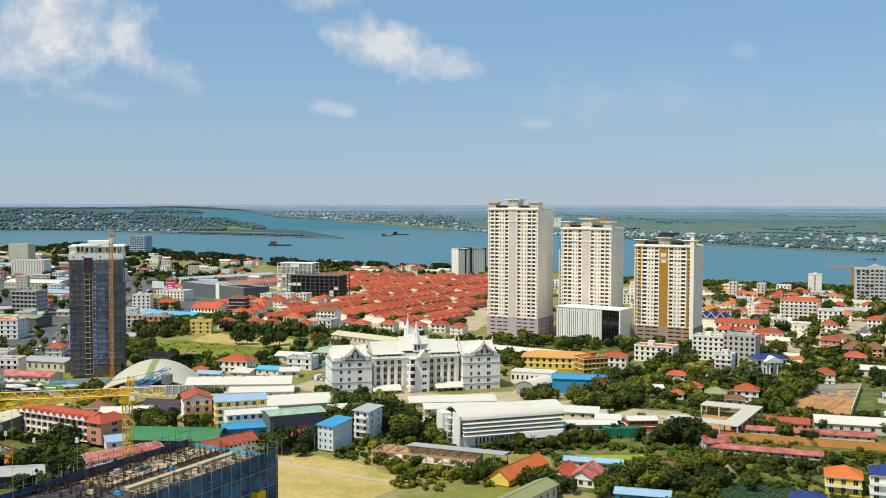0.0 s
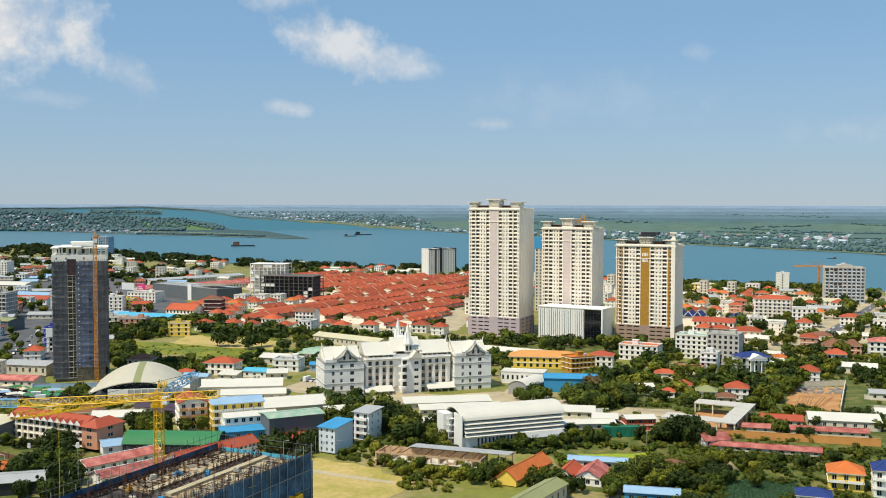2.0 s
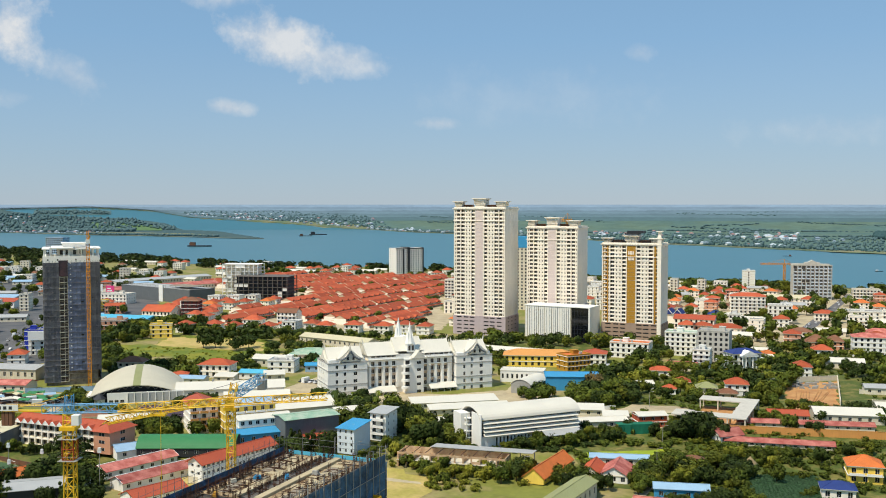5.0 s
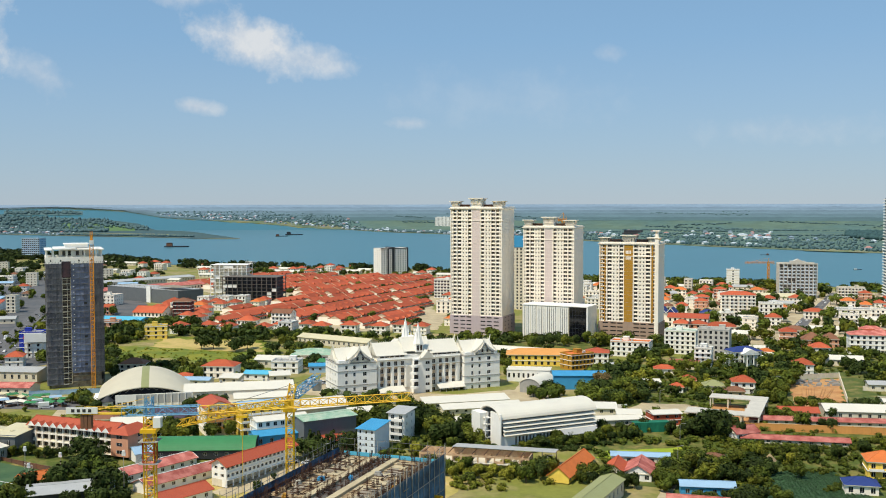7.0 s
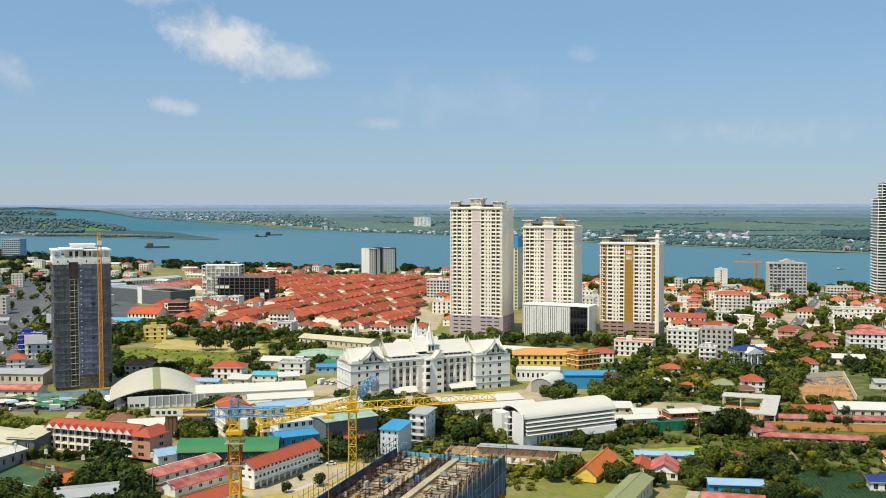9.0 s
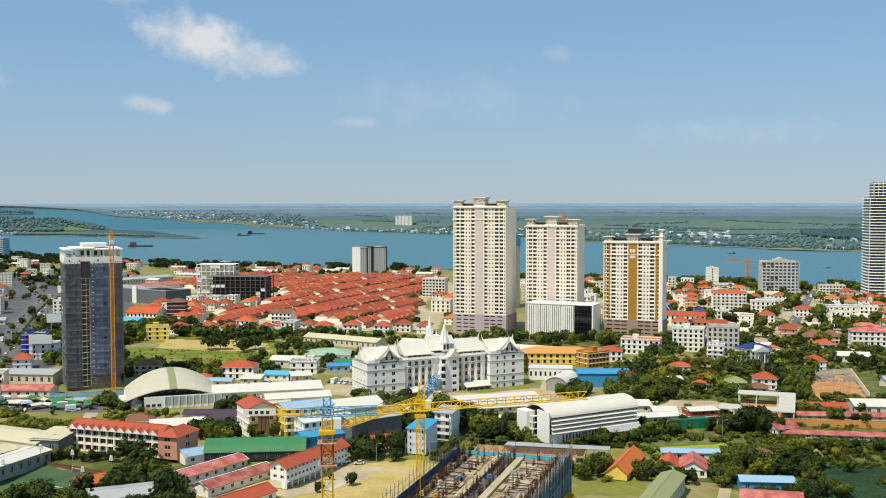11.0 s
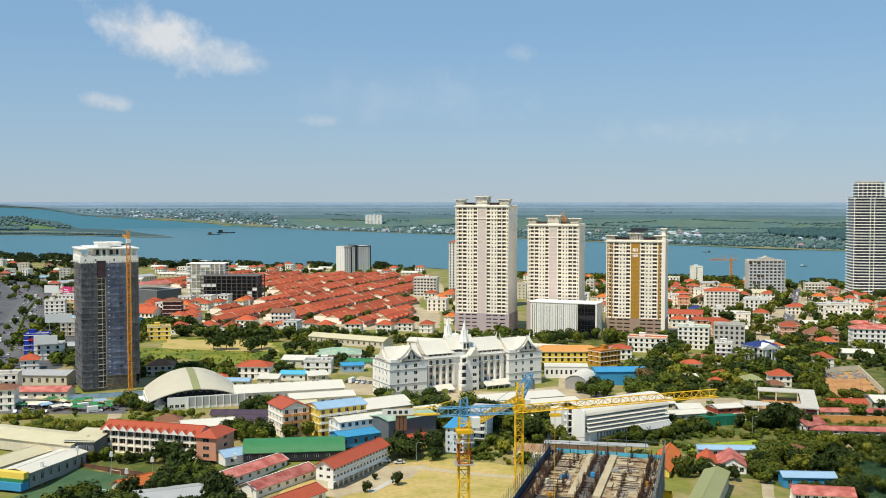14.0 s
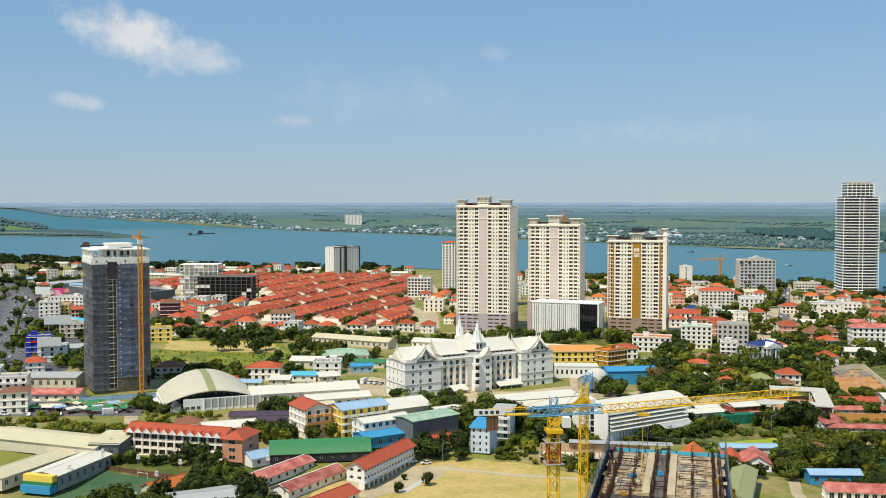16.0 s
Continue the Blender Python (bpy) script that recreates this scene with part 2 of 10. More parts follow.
M = {
    "white": mat("white_paint", (240, 237, 229), var=0.10, streak=0.07),
    "offwhite": mat("offwhite_render", (216, 206, 184), var=0.2, streak=0.16, rnd=0.16),
    "cream": mat("cream_paint", (250, 239, 222), var=0.10, streak=0.08),
    "pink": mat("pink_paint", (222, 204, 196), var=0.10, streak=0.06),
    "mauve": mat("mauve_podium", (188, 172, 174), var=0.12, streak=0.10),
    "yellow": mat("yellow_paint", (238, 204, 92), var=0.12, streak=0.10),
    "ochre": mat("ochre_panels", (178, 132, 48), var=0.14, streak=0.06),
    "brownpod": mat("brown_podium", (166, 142, 124), var=0.14, streak=0.10),
    "orange": mat("orange_render", (212, 150, 84), var=0.15, streak=0.10),
    "salmon": mat("salmon_render", (206, 150, 120), var=0.15, streak=0.10),
    "grey": mat("grey_concrete", (158, 156, 150), var=0.25, streak=0.2),
    "concrete": mat("raw_concrete", (166, 156, 138), var=0.4, scale=0.4, streak=0.2, second=(122, 108, 92)),
    "dark": mat("dark_cladding", (52, 54, 58), var=0.25, rough=0.5),
    "navy": mat("blue_roof_tiles", (44, 62, 120), var=0.3, fine=6, bump=0.4),
    "tile": mat("red_roof_tiles", (188, 92, 58), var=0.5, scale=0.12, fine=5, bump=0.5, rnd=0.45, second=(162, 76, 50)),
    "tile_orange": mat("orange_roof_tiles", (204, 112, 56), var=0.35, fine=5, bump=0.5, rnd=0.25),
    "tile_pink": mat("faded_red_roof", (168, 88, 78), var=0.4, fine=5, bump=0.4, rnd=0.4, second=(190, 120, 108)),
    "net_light": mat("pale_blue_scaffold_net", (136, 146, 170), var=0.55, scale=0.12, fine=1.6, streak=0.35, bump=0.4, rnd=0.45, isle=0.3, second=(96, 104, 126)),
    "net_plum": mat("plum_scaffold_net", (84, 62, 66), var=0.5, scale=0.3, fine=2.0, streak=0.3, second=(54, 48, 54)),
    "brick_cream": mat("raw_brick", (208, 178, 142), var=0.4, scale=0.5, fine=4, second=(178, 142, 110)),
    "bluewhite": mat("pale_blue_paint", (206, 216, 224), var=0.12, streak=0.1),
    "tan": mat("tan_render", (204, 178, 148), var=0.15),
    # dusty yard greyed and darkened to imitate the dim, shadowed left town
    "shaded_town_yard": mat("shade_grey_dusty_yard", (106, 104, 104), var=0.4, scale=0.06, fine=0.6, second=(80, 82, 84)),
    "sheet_mint": mat("pale_green_sheet", (142, 180, 152), var=0.3, rough=0.5, ribs=1.2, bump=0.3, second=(176, 188, 166)),
    "concrete_pale": mat("pale_concrete", (198, 192, 180), var=0.25, streak=0.2),
    "sheet_dust": mat("dusty_sheet_roof", (202, 194, 172), var=0.14, rough=0.55, ribs=1.2, bump=0.3, scale=0.1),
    "core": mat("navy_core", (40, 46, 66), var=0.3, rough=0.3),
    "leaf_warm": leaf_mat("leaves_warm", (110, 112, 34), (82, 88, 28)),
    "leaf_dry": leaf_mat("leaves_dry", (132, 112, 70), (104, 90, 56)),
    "purple": mat("purple_sheet", (92, 74, 86), var=0.35, rough=0.55, ribs=1.2, bump=0.4, second=(74, 62, 74)),
    "garden": mat("garden_ground", (84, 96, 38), var=0.7, scale=0.12, fine=0.6, bump=0.5, second=(128, 114, 66), mix_at=0.58),
    "net_pole": mat("scaffold_tube", (112, 112, 112), var=0.3),
    "tile_brown": mat("brown_roof_tiles", (128, 88, 66), var=0.35, fine=5, bump=0.5, rnd=0.3),
    "sheet_white": mat("white_sheet_roof", (221, 215, 200), var=0.12, rough=0.5, ribs=1.2, bump=0.3, streak=0.0, scale=0.1),
    "sheet_cream": mat("cream_sheet_roof", (208, 198, 164), var=0.2, rough=0.55, ribs=1.2, bump=0.3, scale=0.1),
    "sheet_grey": mat("grey_sheet_roof", (176, 176, 174), var=0.2, rough=0.5, ribs=1.2, bump=0.3, scale=0.15),
    "sheet_blue": mat("blue_sheet_roof", (66, 150, 196), var=0.2, rough=0.5, ribs=1.2, bump=0.3),
    "sheet_ltblue": mat("pale_blue_sheet", (154, 184, 208), var=0.2, rough=0.5, ribs=1.2, bump=0.3),
    "turquoise": mat("turquoise_sheet", (92, 182, 212), var=0.14, rough=0.5, ribs=1.2, bump=0.3),
    "darkgrey": mat("dark_grey_render", (104, 108, 110), var=0.2, streak=0.15),
    "sheet_green": mat("green_sheet_roof", (62, 128, 80), var=0.18, rough=0.5, ribs=1.2, bump=0.3),
    "sheet_red": mat("red_sheet_roof", (186, 90, 60), var=0.3, rough=0.55, ribs=1.2, bump=0.3, second=(172, 80, 54)),
    "sheet_olive": mat("olive_sheet_roof", (150, 152, 104), var=0.14, rough=0.55, ribs=1.2, bump=0.3),
    "rust": mat("rusty_sheet", (128, 86, 60), var=0.4, rough=0.8, second=(96, 76, 66)),
    "net_grey": mat("grey_scaffold_net", (122, 120, 122), var=0.55, scale=0.12, fine=1.6, streak=0.35, bump=0.4, rnd=0.45, isle=0.3, second=(84, 84, 92)),
    "net_blue": mat("blue_scaffold_net", (76, 112, 146), var=0.7, scale=0.25, fine=1.5, streak=0.5, bump=0.3, rnd=0.5, second=(46, 62, 82)),
    "crane": mat("crane_yellow", (232, 190, 40), rough=0.5, var=0.25, second=(214, 164, 30)),
    "crane_orange": mat("crane_orange", (210, 140, 36), rough=0.5, var=0.25),
    "crane_blue": mat("crane_blue", (92, 150, 188), rough=0.5, var=0.25),
    "rebar": mat("rusty_rebar", (92, 62, 44), var=0.4, second=(70, 52, 42)),
    "glass": glass_mat("window_glass", (46, 48, 52)),
    # both opening colours also hold the shade of open loggias, arcades and holes
    "glass_warm_shade": glass_mat("shaded_opening", (60, 48, 40), 0.4),
    "glass_dark": glass_mat("dark_opening", (34, 34, 36), 0.3),
    "frame": mat("window_frame", (206, 204, 198), var=0.1),
    "leaf": leaf_mat("leaves_mid", (92, 100, 32), (66, 78, 26)),
    "leaf_dark": leaf_mat("leaves_dark", (60, 72, 28), (44, 56, 22)),
    "leaf_light": leaf_mat("leaves_light", (134, 130, 44), (108, 114, 36)),
    "bark": mat("bark", (92, 76, 60), var=0.4, bump=0.5),
    "asphalt": mat("asphalt", (104, 102, 102), var=0.25, scale=0.08, fine=1.0),
    "paving": mat("concrete_paving", (196, 180, 146), var=0.3, scale=0.08, fine=0.8, second=(164, 148, 120)),
    "dirt": mat("brown_dirt", (200, 152, 98), var=0.45, scale=0.1, fine=0.7, bump=0.6, second=(166, 116, 72)),
    "sand": mat("dry_sandy_grass", (198, 172, 108), var=0.45, scale=0.06, fine=0.5, bump=0.5, second=(156, 144, 72), mix_at=0.54),
    "grass": mat("rough_grass", (146, 144, 44), var=0.65, scale=0.06, fine=0.6, bump=0.6, second=(94, 108, 32), mix_at=0.47),
    "grass_bright": mat("bright_crop", (158, 168, 46), var=0.4, scale=0.1, fine=0.8, bump=0.6, second=(128, 146, 40)),
    "crop": mat("leafy_crop", (66, 92, 62), var=0.5, scale=0.3, fine=1.2, bump=0.8, second=(50, 76, 46)),
    "turf": mat("football_turf", (62, 92, 62), var=0.25, scale=0.08, fine=0.8, second=(76, 100, 66)),
    "car_white": mat("car_white", (222, 222, 224), rough=0.3, var=0.05),
    "car_dark": mat("car_dark", (48, 50, 56), rough=0.3, var=0.1),
    "tyre": mat("tyre_rubber", (28, 28, 30), var=0.2),
    "sign_white": mat("sign_white", (224, 224, 220), var=0.06),
    "sign_blue": mat("sign_blue", (44, 62, 170), var=0.1),
    "sign_red": mat("sign_red", (196, 48, 60), var=0.1),
    "sign_pink": mat("sign_pink", (224, 70, 130), var=0.3, scale=0.5),
    "frame_dark": mat("weathered_concrete_frame", (104, 98, 92), var=0.4, streak=0.2),
    "thatch": mat("thatch", (150, 130, 96), var=0.4, fine=6, bump=0.6),
}


def ground_mat():
    m = mat("town_ground", (172, 152, 108), var=0.5, scale=0.035, fine=0.3, bump=0.4, second=(118, 120, 52), mix_at=0.44)
    return m


def water_mat(name, rgb, rough):
    m = mat(name, rgb, rough=rough, var=0.12, scale=0.004, fine=0.05, bump=0.06, spec=0.5)
    return m


M["veg"] = leaf_mat("vegetable_leaves", (72, 100, 66), (56, 84, 54))
M["ground"] = ground_mat()
M["maroon"] = mat("maroon_render", (98, 52, 48), var=0.25, streak=0.1)
M["frame_red"] = mat("rust_red_paint", (158, 66, 38), var=0.3, fine=4)
M["water"] = water_mat("river_water", (52, 106, 116), 0.3)

# ---------------------------------------------------------------- builders
MESHES = {}
FOOT = []          # plan circles taken by buildings, kept free of trees


def data_mesh(name, verts, faces, mats, idx=None, smooth=False):
    me = bpy.data.meshes.new(name)
    me.from_pydata(verts, [], faces)
    for m in mats:
        me.materials.append(m)
    if idx:
        me.polygons.foreach_set("material_index", idx)
    if smooth:
        me.polygons.foreach_set("use_smooth", [True] * len(me.polygons))
    me.update()
    return me


def dip(y):
    """Height of the near ground: the land falls away towards the viewer's side."""
    return -4.5 if y < 400 else 0.0 if y > 450 else -(450 - y) * 0.09


def seat(x, y):
    """Plan position on the lower near ground."""
    if y >= 450 or y < 260:
        return x, y
    far = y * 400 / 384 if y < 384 else 400 + (y - 384) * 50 / 66
    return -85 + (x + 85) * far / y, far


class Solid:
    """Collects boxes, prisms and sheets into one mesh."""

    def __init__(self):
        self.v, self.f, self.i = [], [], []

    def add(self, verts, faces, k=0):
        n = len(self.v)
        self.v += [tuple(p) for p in verts]
        self.f += [tuple(n + a for a in q) for q in faces]
        self.i += [k] * len(faces)
        return self

    def box(self, x0, y0, z0, x1, y1, z1, k=0):
        return self.add([(x0, y0, z0), (x1, y0, z0), (x1, y1, z0), (x0, y1, z0), (x0, y0, z1), (x1, y0, z1), (x1, y1, z1), (x0, y1, z1)],
                        [(0, 3, 2, 1), (4, 5, 6, 7), (0, 1, 5, 4), (1, 2, 6, 5), (2, 3, 7, 6), (3, 0, 4, 7)], k)

    def prism(self, pts, z0, z1, k=0, cap=True):
        n = len(pts)
        vs = [(x, y, z0) for x, y in pts] + [(x, y, z1) for x, y in pts]
        fs = [(i, (i + 1) % n, n + (i + 1) % n, n + i) for i in range(n)]
        if cap:
            fs += [tuple(range(n))[::-1], tuple(range(n, 2 * n))]
        return self.add(vs, fs, k)

    def profile(self, pts, x0, x1, k=0):
        """A closed outline in y, z drawn out along x."""
        n = len(pts)
        vs = [(x0, y, z) for y, z in pts] + [(x1, y, z) for y, z in pts]
        fs = [(i, n + i, n + (i + 1) % n, (i + 1) % n) for i in range(n)] + [tuple(range(n)), tuple(range(n, 2 * n))[::-1]]
        return self.add(vs, fs, k)

    def bar(self, a, b, r, k=0, r2=None, sides=4):
        a, b = Vector(a), Vector(b)
        d = (b - a).normalized()
        s = d.orthogonal().normalized()
        u = d.cross(s)
        r2 = r if r2 is None else r2
        vs = []
        for p, q in ((a, r), (b, r2)):
            for j in range(sides):
                an = 2 * math.pi * (j + 0.5) / sides
                vs.append(p + (s * math.cos(an) + u * math.sin(an)) * q)
        fs = [(j, (j + 1) % sides, sides + (j + 1) % sides, sides + j) for j in range(sides)]
        fs += [tuple(range(sides))[::-1], tuple(range(sides, 2 * sides))]
        return self.add(vs, fs, k)

    def cone(self, x, y, z0, z1, r0, r1, n=12, k=0):
        vs = [(x + r0 * math.cos(2 * math.pi * j / n), y + r0 * math.sin(2 * math.pi * j / n), z0) for j in range(n)]
        vs += [(x + r1 * math.cos(2 * math.pi * j / n), y + r1 * math.sin(2 * math.pi * j / n), z1) for j in range(n)]
        return self.add(vs, [(j, (j + 1) % n, n + (j + 1) % n, n + j) for j in range(n)] + [tuple(range(n))[::-1], tuple(range(n, 2 * n))], k)

    def turned(self, deg, dx=0.0, dy=0.0, dz=0.0):
        c, s = math.cos(radians(deg)), math.sin(radians(deg))
        self.v = [(x * c - y * s + dx, x * s + y * c + dy, z + dz) for x, y, z in self.v]
        return self

    def join(self, other):
        n = len(self.v)
        self.v += other.v
        self.f += [tuple(n + a for a in q) for q in other.f]
        self.i += other.i
        return self

    def mesh(self, name, *mats, smooth=False):
        return data_mesh(name, self.v, self.f, mats, self.i, smooth)


def thing(name, label, category, x, y, z=0.0, rot=0.0, group="", kind="", radius=0.0):
    ob = new(name)
    px, py = seat(x, y)
    ob.matrix_world = pose(px, py, z + (dip(py) if py > 260 else 0.0), 0, 0, rot)
    tagged(ob, label, category, group, kind)
    if radius:
        FOOT.append((x, y, radius))
    return ob


def part(name, mesh, parent, label="", x=0.0, y=0.0, z=0.0, rot=0.0, kind=""):
    ob = new(name, mesh)
    ob.parent = parent
    ob.matrix_basis = pose(x, y, z, 0, 0, rot)
    if label:
        ob["label"] = label
    if kind:
        ob["kind"] = kind
    return ob


def setting(name, mesh, label, category="ground"):
    return tagged(new(name, mesh), label, category, "", "structure")


def window_mesh(w, h, style, frame, glass):
    key = ("win", round(w, 2), round(h, 2), style, frame.name, glass.name)
    if key in MESHES:
        return MESHES[key]
    s = Solid()
    a, b = w / 2, h / 2
    s.box(-a, -0.04, -b, a, 0.02, b, 1)
    if style == "plain":
        e = 0.09
        s.box(-a, -0.1, -b, -a + e, 0, b).box(a - e, -0.1, -b, a, 0, b).box(-a + e, -0.1, b - e, a - e, 0, b).box(-a - 0.05, -0.22, -b - 0.08, a + 0.05, 0, -b)
        if w > 1.3:
            s.box(-0.05, -0.09, -b, 0.05, 0, b - e)
    elif style == "balcony":
        s.box(-a, -0.5, -b, a, -0.44, -b + 0.6)
        s.box(-a, -0.5, b - 0.25, -a + 0.3, 0, b).box(a - 0.3, -0.5, b - 0.25, a, 0, b)
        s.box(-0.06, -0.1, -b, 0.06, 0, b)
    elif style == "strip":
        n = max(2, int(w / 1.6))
        for j in range(n + 1):
            x = -a + w * j / n
            s.box(x - 0.05, -0.1, -b, x + 0.05, 0, b)
    elif style == "slot":
        s.box(-a, -0.2, -b - 0.1, a, 0, -b)
    MESHES[key] = s.mesh("window", frame, glass)
    return MESHES[key]


def facade(s, width, z0, fh, rows, cols, t, k=0):
    """A wall skin t thick, in the plane y = 0 to -t, with openings. cols: centre, width, sill, head. Gives the openings."""
    cols = sorted(cols)
    x, out = -width / 2, []
    top = z0 + fh * rows
    for c, w, sill, head in cols:
        if c - w / 2 > x + 0.01:
            s.box(x, -t, z0, c - w / 2, 0, top, k)
        z = z0
        for r in range(rows):
            s.box(c - w / 2, -t, z, c + w / 2, 0, z0 + r * fh + sill, k)
            z = z0 + r * fh + head
            out.append((c, z0 + r * fh + (sill + head) / 2, w, head - sill))
        if top > z + 0.01:
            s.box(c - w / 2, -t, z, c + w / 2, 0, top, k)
        x = c + w / 2
    if width / 2 > x + 0.01:
        s.box(x, -t, z0, width / 2, 0, top, k)
    return out


def even_cols(width, n, w, sill=0.9, head=2.3, edge=None):
    if n <= 0:
        return []
    e = width / n if edge is None else edge
    return [(-width / 2 + (j + 0.5) * width / n, w, sill, head) for j in range(n)]


def walls(th, w, d, z0, fh, rows, front, side, wall, frame=None, glass=None, t=0.4, style="plain", back=False, name="wall", wname="window",
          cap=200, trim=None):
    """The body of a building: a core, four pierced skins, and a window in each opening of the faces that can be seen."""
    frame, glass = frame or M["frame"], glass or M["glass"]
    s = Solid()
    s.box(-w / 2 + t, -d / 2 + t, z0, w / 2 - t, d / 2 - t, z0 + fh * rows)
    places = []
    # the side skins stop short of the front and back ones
    for face, (width, off, ang, cols) in {"f": (w, d / 2, 0, front), "r": (d - 2 * t, w / 2, 90, side), "l": (d - 2 * t, w / 2, -90, side),
                                          "b": (w, d / 2, 180, front if back else [])}.items():
        q = Solid()
        holes = facade(q, width, z0, fh, rows, cols, t)
        c, sn = math.cos(radians(ang)), math.sin(radians(ang))
        q.v = [(x, y - off + t, z) for x, y, z in q.v]
        q.turned(ang)
        s.join(q)
        for x, z, ww, hh in holes:
            px, py = x, -off + t
            places.append((px * c - py * sn, px * sn + py * c, z, ang, ww, hh))
    if trim:
        for z in trim[1]:
            s.box(-w / 2 - 0.25, -d / 2 - 0.25, z, w / 2 + 0.25, d / 2 + 0.25, z + 0.35, 1)
    ob = part(name, s.mesh(name, wall, trim[0] if trim else wall), th)
    world = th.matrix_basis if th.parent is None else th.parent.matrix_basis @ th.matrix_basis
    seen, hidden = [], []
    for q in places:
        here = world @ Vector(q[:3])
        n = world.to_3x3() @ Vector((math.sin(radians(q[3])), -math.cos(radians(q[3])), 0))
        open_side = any(n.dot(Vector((ex, 0, here.z)) - here) > 0 for ex in (0, -170))
        (seen if open_side else hidden).append(q)
    for x, y, z, a, ww, hh in seen[:cap]:
        part(wname, window_mesh(ww, hh, style, frame, glass), th, "", x, y, z, a)
    if seen[cap:] or hidden:
        rest = Solid()
        for x, y, z, a, ww, hh in seen[cap:] + hidden:
            q = Solid()
            q.box(-ww / 2, -0.04, -hh / 2, ww / 2, 0.02, hh / 2, 1).box(-ww / 2, -0.12, -hh / 2 - 0.05, ww / 2, 0, -hh / 2)
            rest.join(q.turned(a, x, y, z))
        part(wname, rest.mesh("windows_rest", frame, glass), th, "", kind="stuff")
    return ob


def flat_roof(th, w, d, z, m, parapet=0.9, over=0.0, name="roof", slab=None):
    s = Solid()
    a, b = w / 2 + over, d / 2 + over
    s.box(-a, -b, z, a, b, z + 0.25, 1)
    e = 0.25
    if parapet:
        s.box(-a, -b, z + 0.25, a, -b + e, z + parapet).box(-a, b - e, z + 0.25, a, b, z + parapet)
        s.box(-a, -b + e, z + 0.25, -a + e, b - e, z + parapet).box(a - e, -b + e, z + 0.25, a, b - e, z + parapet)
    return part(name, s.mesh(name, m, slab or M["grey"]), th)


def gable_roof(th, w, d, z, h, m, gable=None, over=0.6, along="x", th_=0.18, name="roof", cap=None):
    """Pitched roof; the ridge runs along x or y. Gable ends are closed with the wall's material; a ridge cap lies on top."""
    if along == "y":
        w, d = d, w
    b = d / 2
    sl = h / b
    o = over
    s = Solid()
    ez = z - o * sl
    s.profile([(-b - o, ez), (0, z + h), (0, z + h + th_), (-b - o, ez + th_)], -w / 2 - o, w / 2 + o, 0)
    s.profile([(0, z + h), (b + o, ez), (b + o, ez + th_), (0, z + h + th_)], -w / 2 - o, w / 2 + o, 0)
    s.box(-w / 2 - o, -0.22, z + h + th_ - 0.05, w / 2 + o, 0.22, z + h + th_ + 0.1, 2)
    for x in (-w / 2 - o, w / 2 + o - 0.15):
        s.profile([(-b - o, ez + th_), (0, z + h + th_), (0, z + h + th_ + 0.14), (-b - o, ez + th_ + 0.14)], x, x + 0.15, 2)
        s.profile([(0, z + h + th_), (b + o, ez + th_), (b + o, ez + th_ + 0.14), (0, z + h + th_ + 0.14)], x, x + 0.15, 2)
    for x in (-w / 2, w / 2 - 0.2):
        s.profile([(-b, z - 0.05), (b, z - 0.05), (0, z + h - 0.05)], x, x + 0.2, 1)
    if along == "y":
        s.turned(90)
    return part(name, s.mesh(name, m, gable or M["offwhite"], cap or m), th)


def hip_roof(th, w, d, z, h, m, over=0.7, name="roof", cap=None, x=0, y=0):
    a, b = w / 2 + over, d / 2 + over
    if a >= b:
        r0, r1 = (-(a - b), 0), (a - b, 0)
    else:
        r0, r1 = (0, -(b - a)), (0, b - a)
    s = Solid()
    vs = [(-a, -b, z), (a, -b, z), (a, b, z), (-a, b, z), (*r0, z + h), (*r1, z + h)]
    fs = [(0, 1, 5, 4), (2, 3, 4, 5), (1, 2, 5), (3, 0, 4)] if a >= b else [(1, 2, 5, 4), (3, 0, 4, 5), (0, 1, 4), (2, 3, 5)]
    s.add(vs, fs + [(3, 2, 1, 0)], 0)
    s.box(-a, -b, z - 0.22, a, b, z - 0.01, 1)
    s.bar(vs[4], vs[5], 0.14, 2)
    near = {0: 4, 3: 4, 1: 5, 2: 5} if a >= b else {0: 4, 1: 4, 2: 5, 3: 5}
    for i, j in near.items():
        s.bar(vs[i], vs[j], 0.13, 2)
    return part(name, s.mesh(name, m, M["offwhite"], cap or m), th, "", x, y)


def barrel_roof(th, w, d, z, h, m, over=0.4, n=14, name="roof", thick=0.25, ends=None):
    """A shallow vault whose axis runs along x."""
    s = Solid()
    b = d / 2 + over
    rad = (b * b + h * h) / (2 * h)
    a0 = math.asin(min(1, b / rad))
    arc = [(rad * math.sin(-a0 + 2 * a0 * j / n), z + h - rad + rad * math.cos(-a0 + 2 * a0 * j / n)) for j in range(n + 1)]
    s.profile([(y, zz) for y, zz in arc] + [(y, zz + thick) for y, zz in arc[::-1]], -w / 2 - over, w / 2 + over)
    if ends:
        pts = [(y * 0.97, zz - 0.05) for y, zz in arc]
        for x in (-w / 2, w / 2 - 0.2):
            s.profile(pts[::-1], x, x + 0.2, 1)
    return part(name, s.mesh(name, m, ends or m), th)


def lay_on_ground(bm):
    for y in (400.0, 450.0):
        bmesh.ops.bisect_plane(bm, geom=bm.verts[:] + bm.edges[:] + bm.faces[:], plane_co=(0, y, 0), plane_no=(0, 1, 0))
    for v in bm.verts:
        v.co.z += dip(v.co.y)


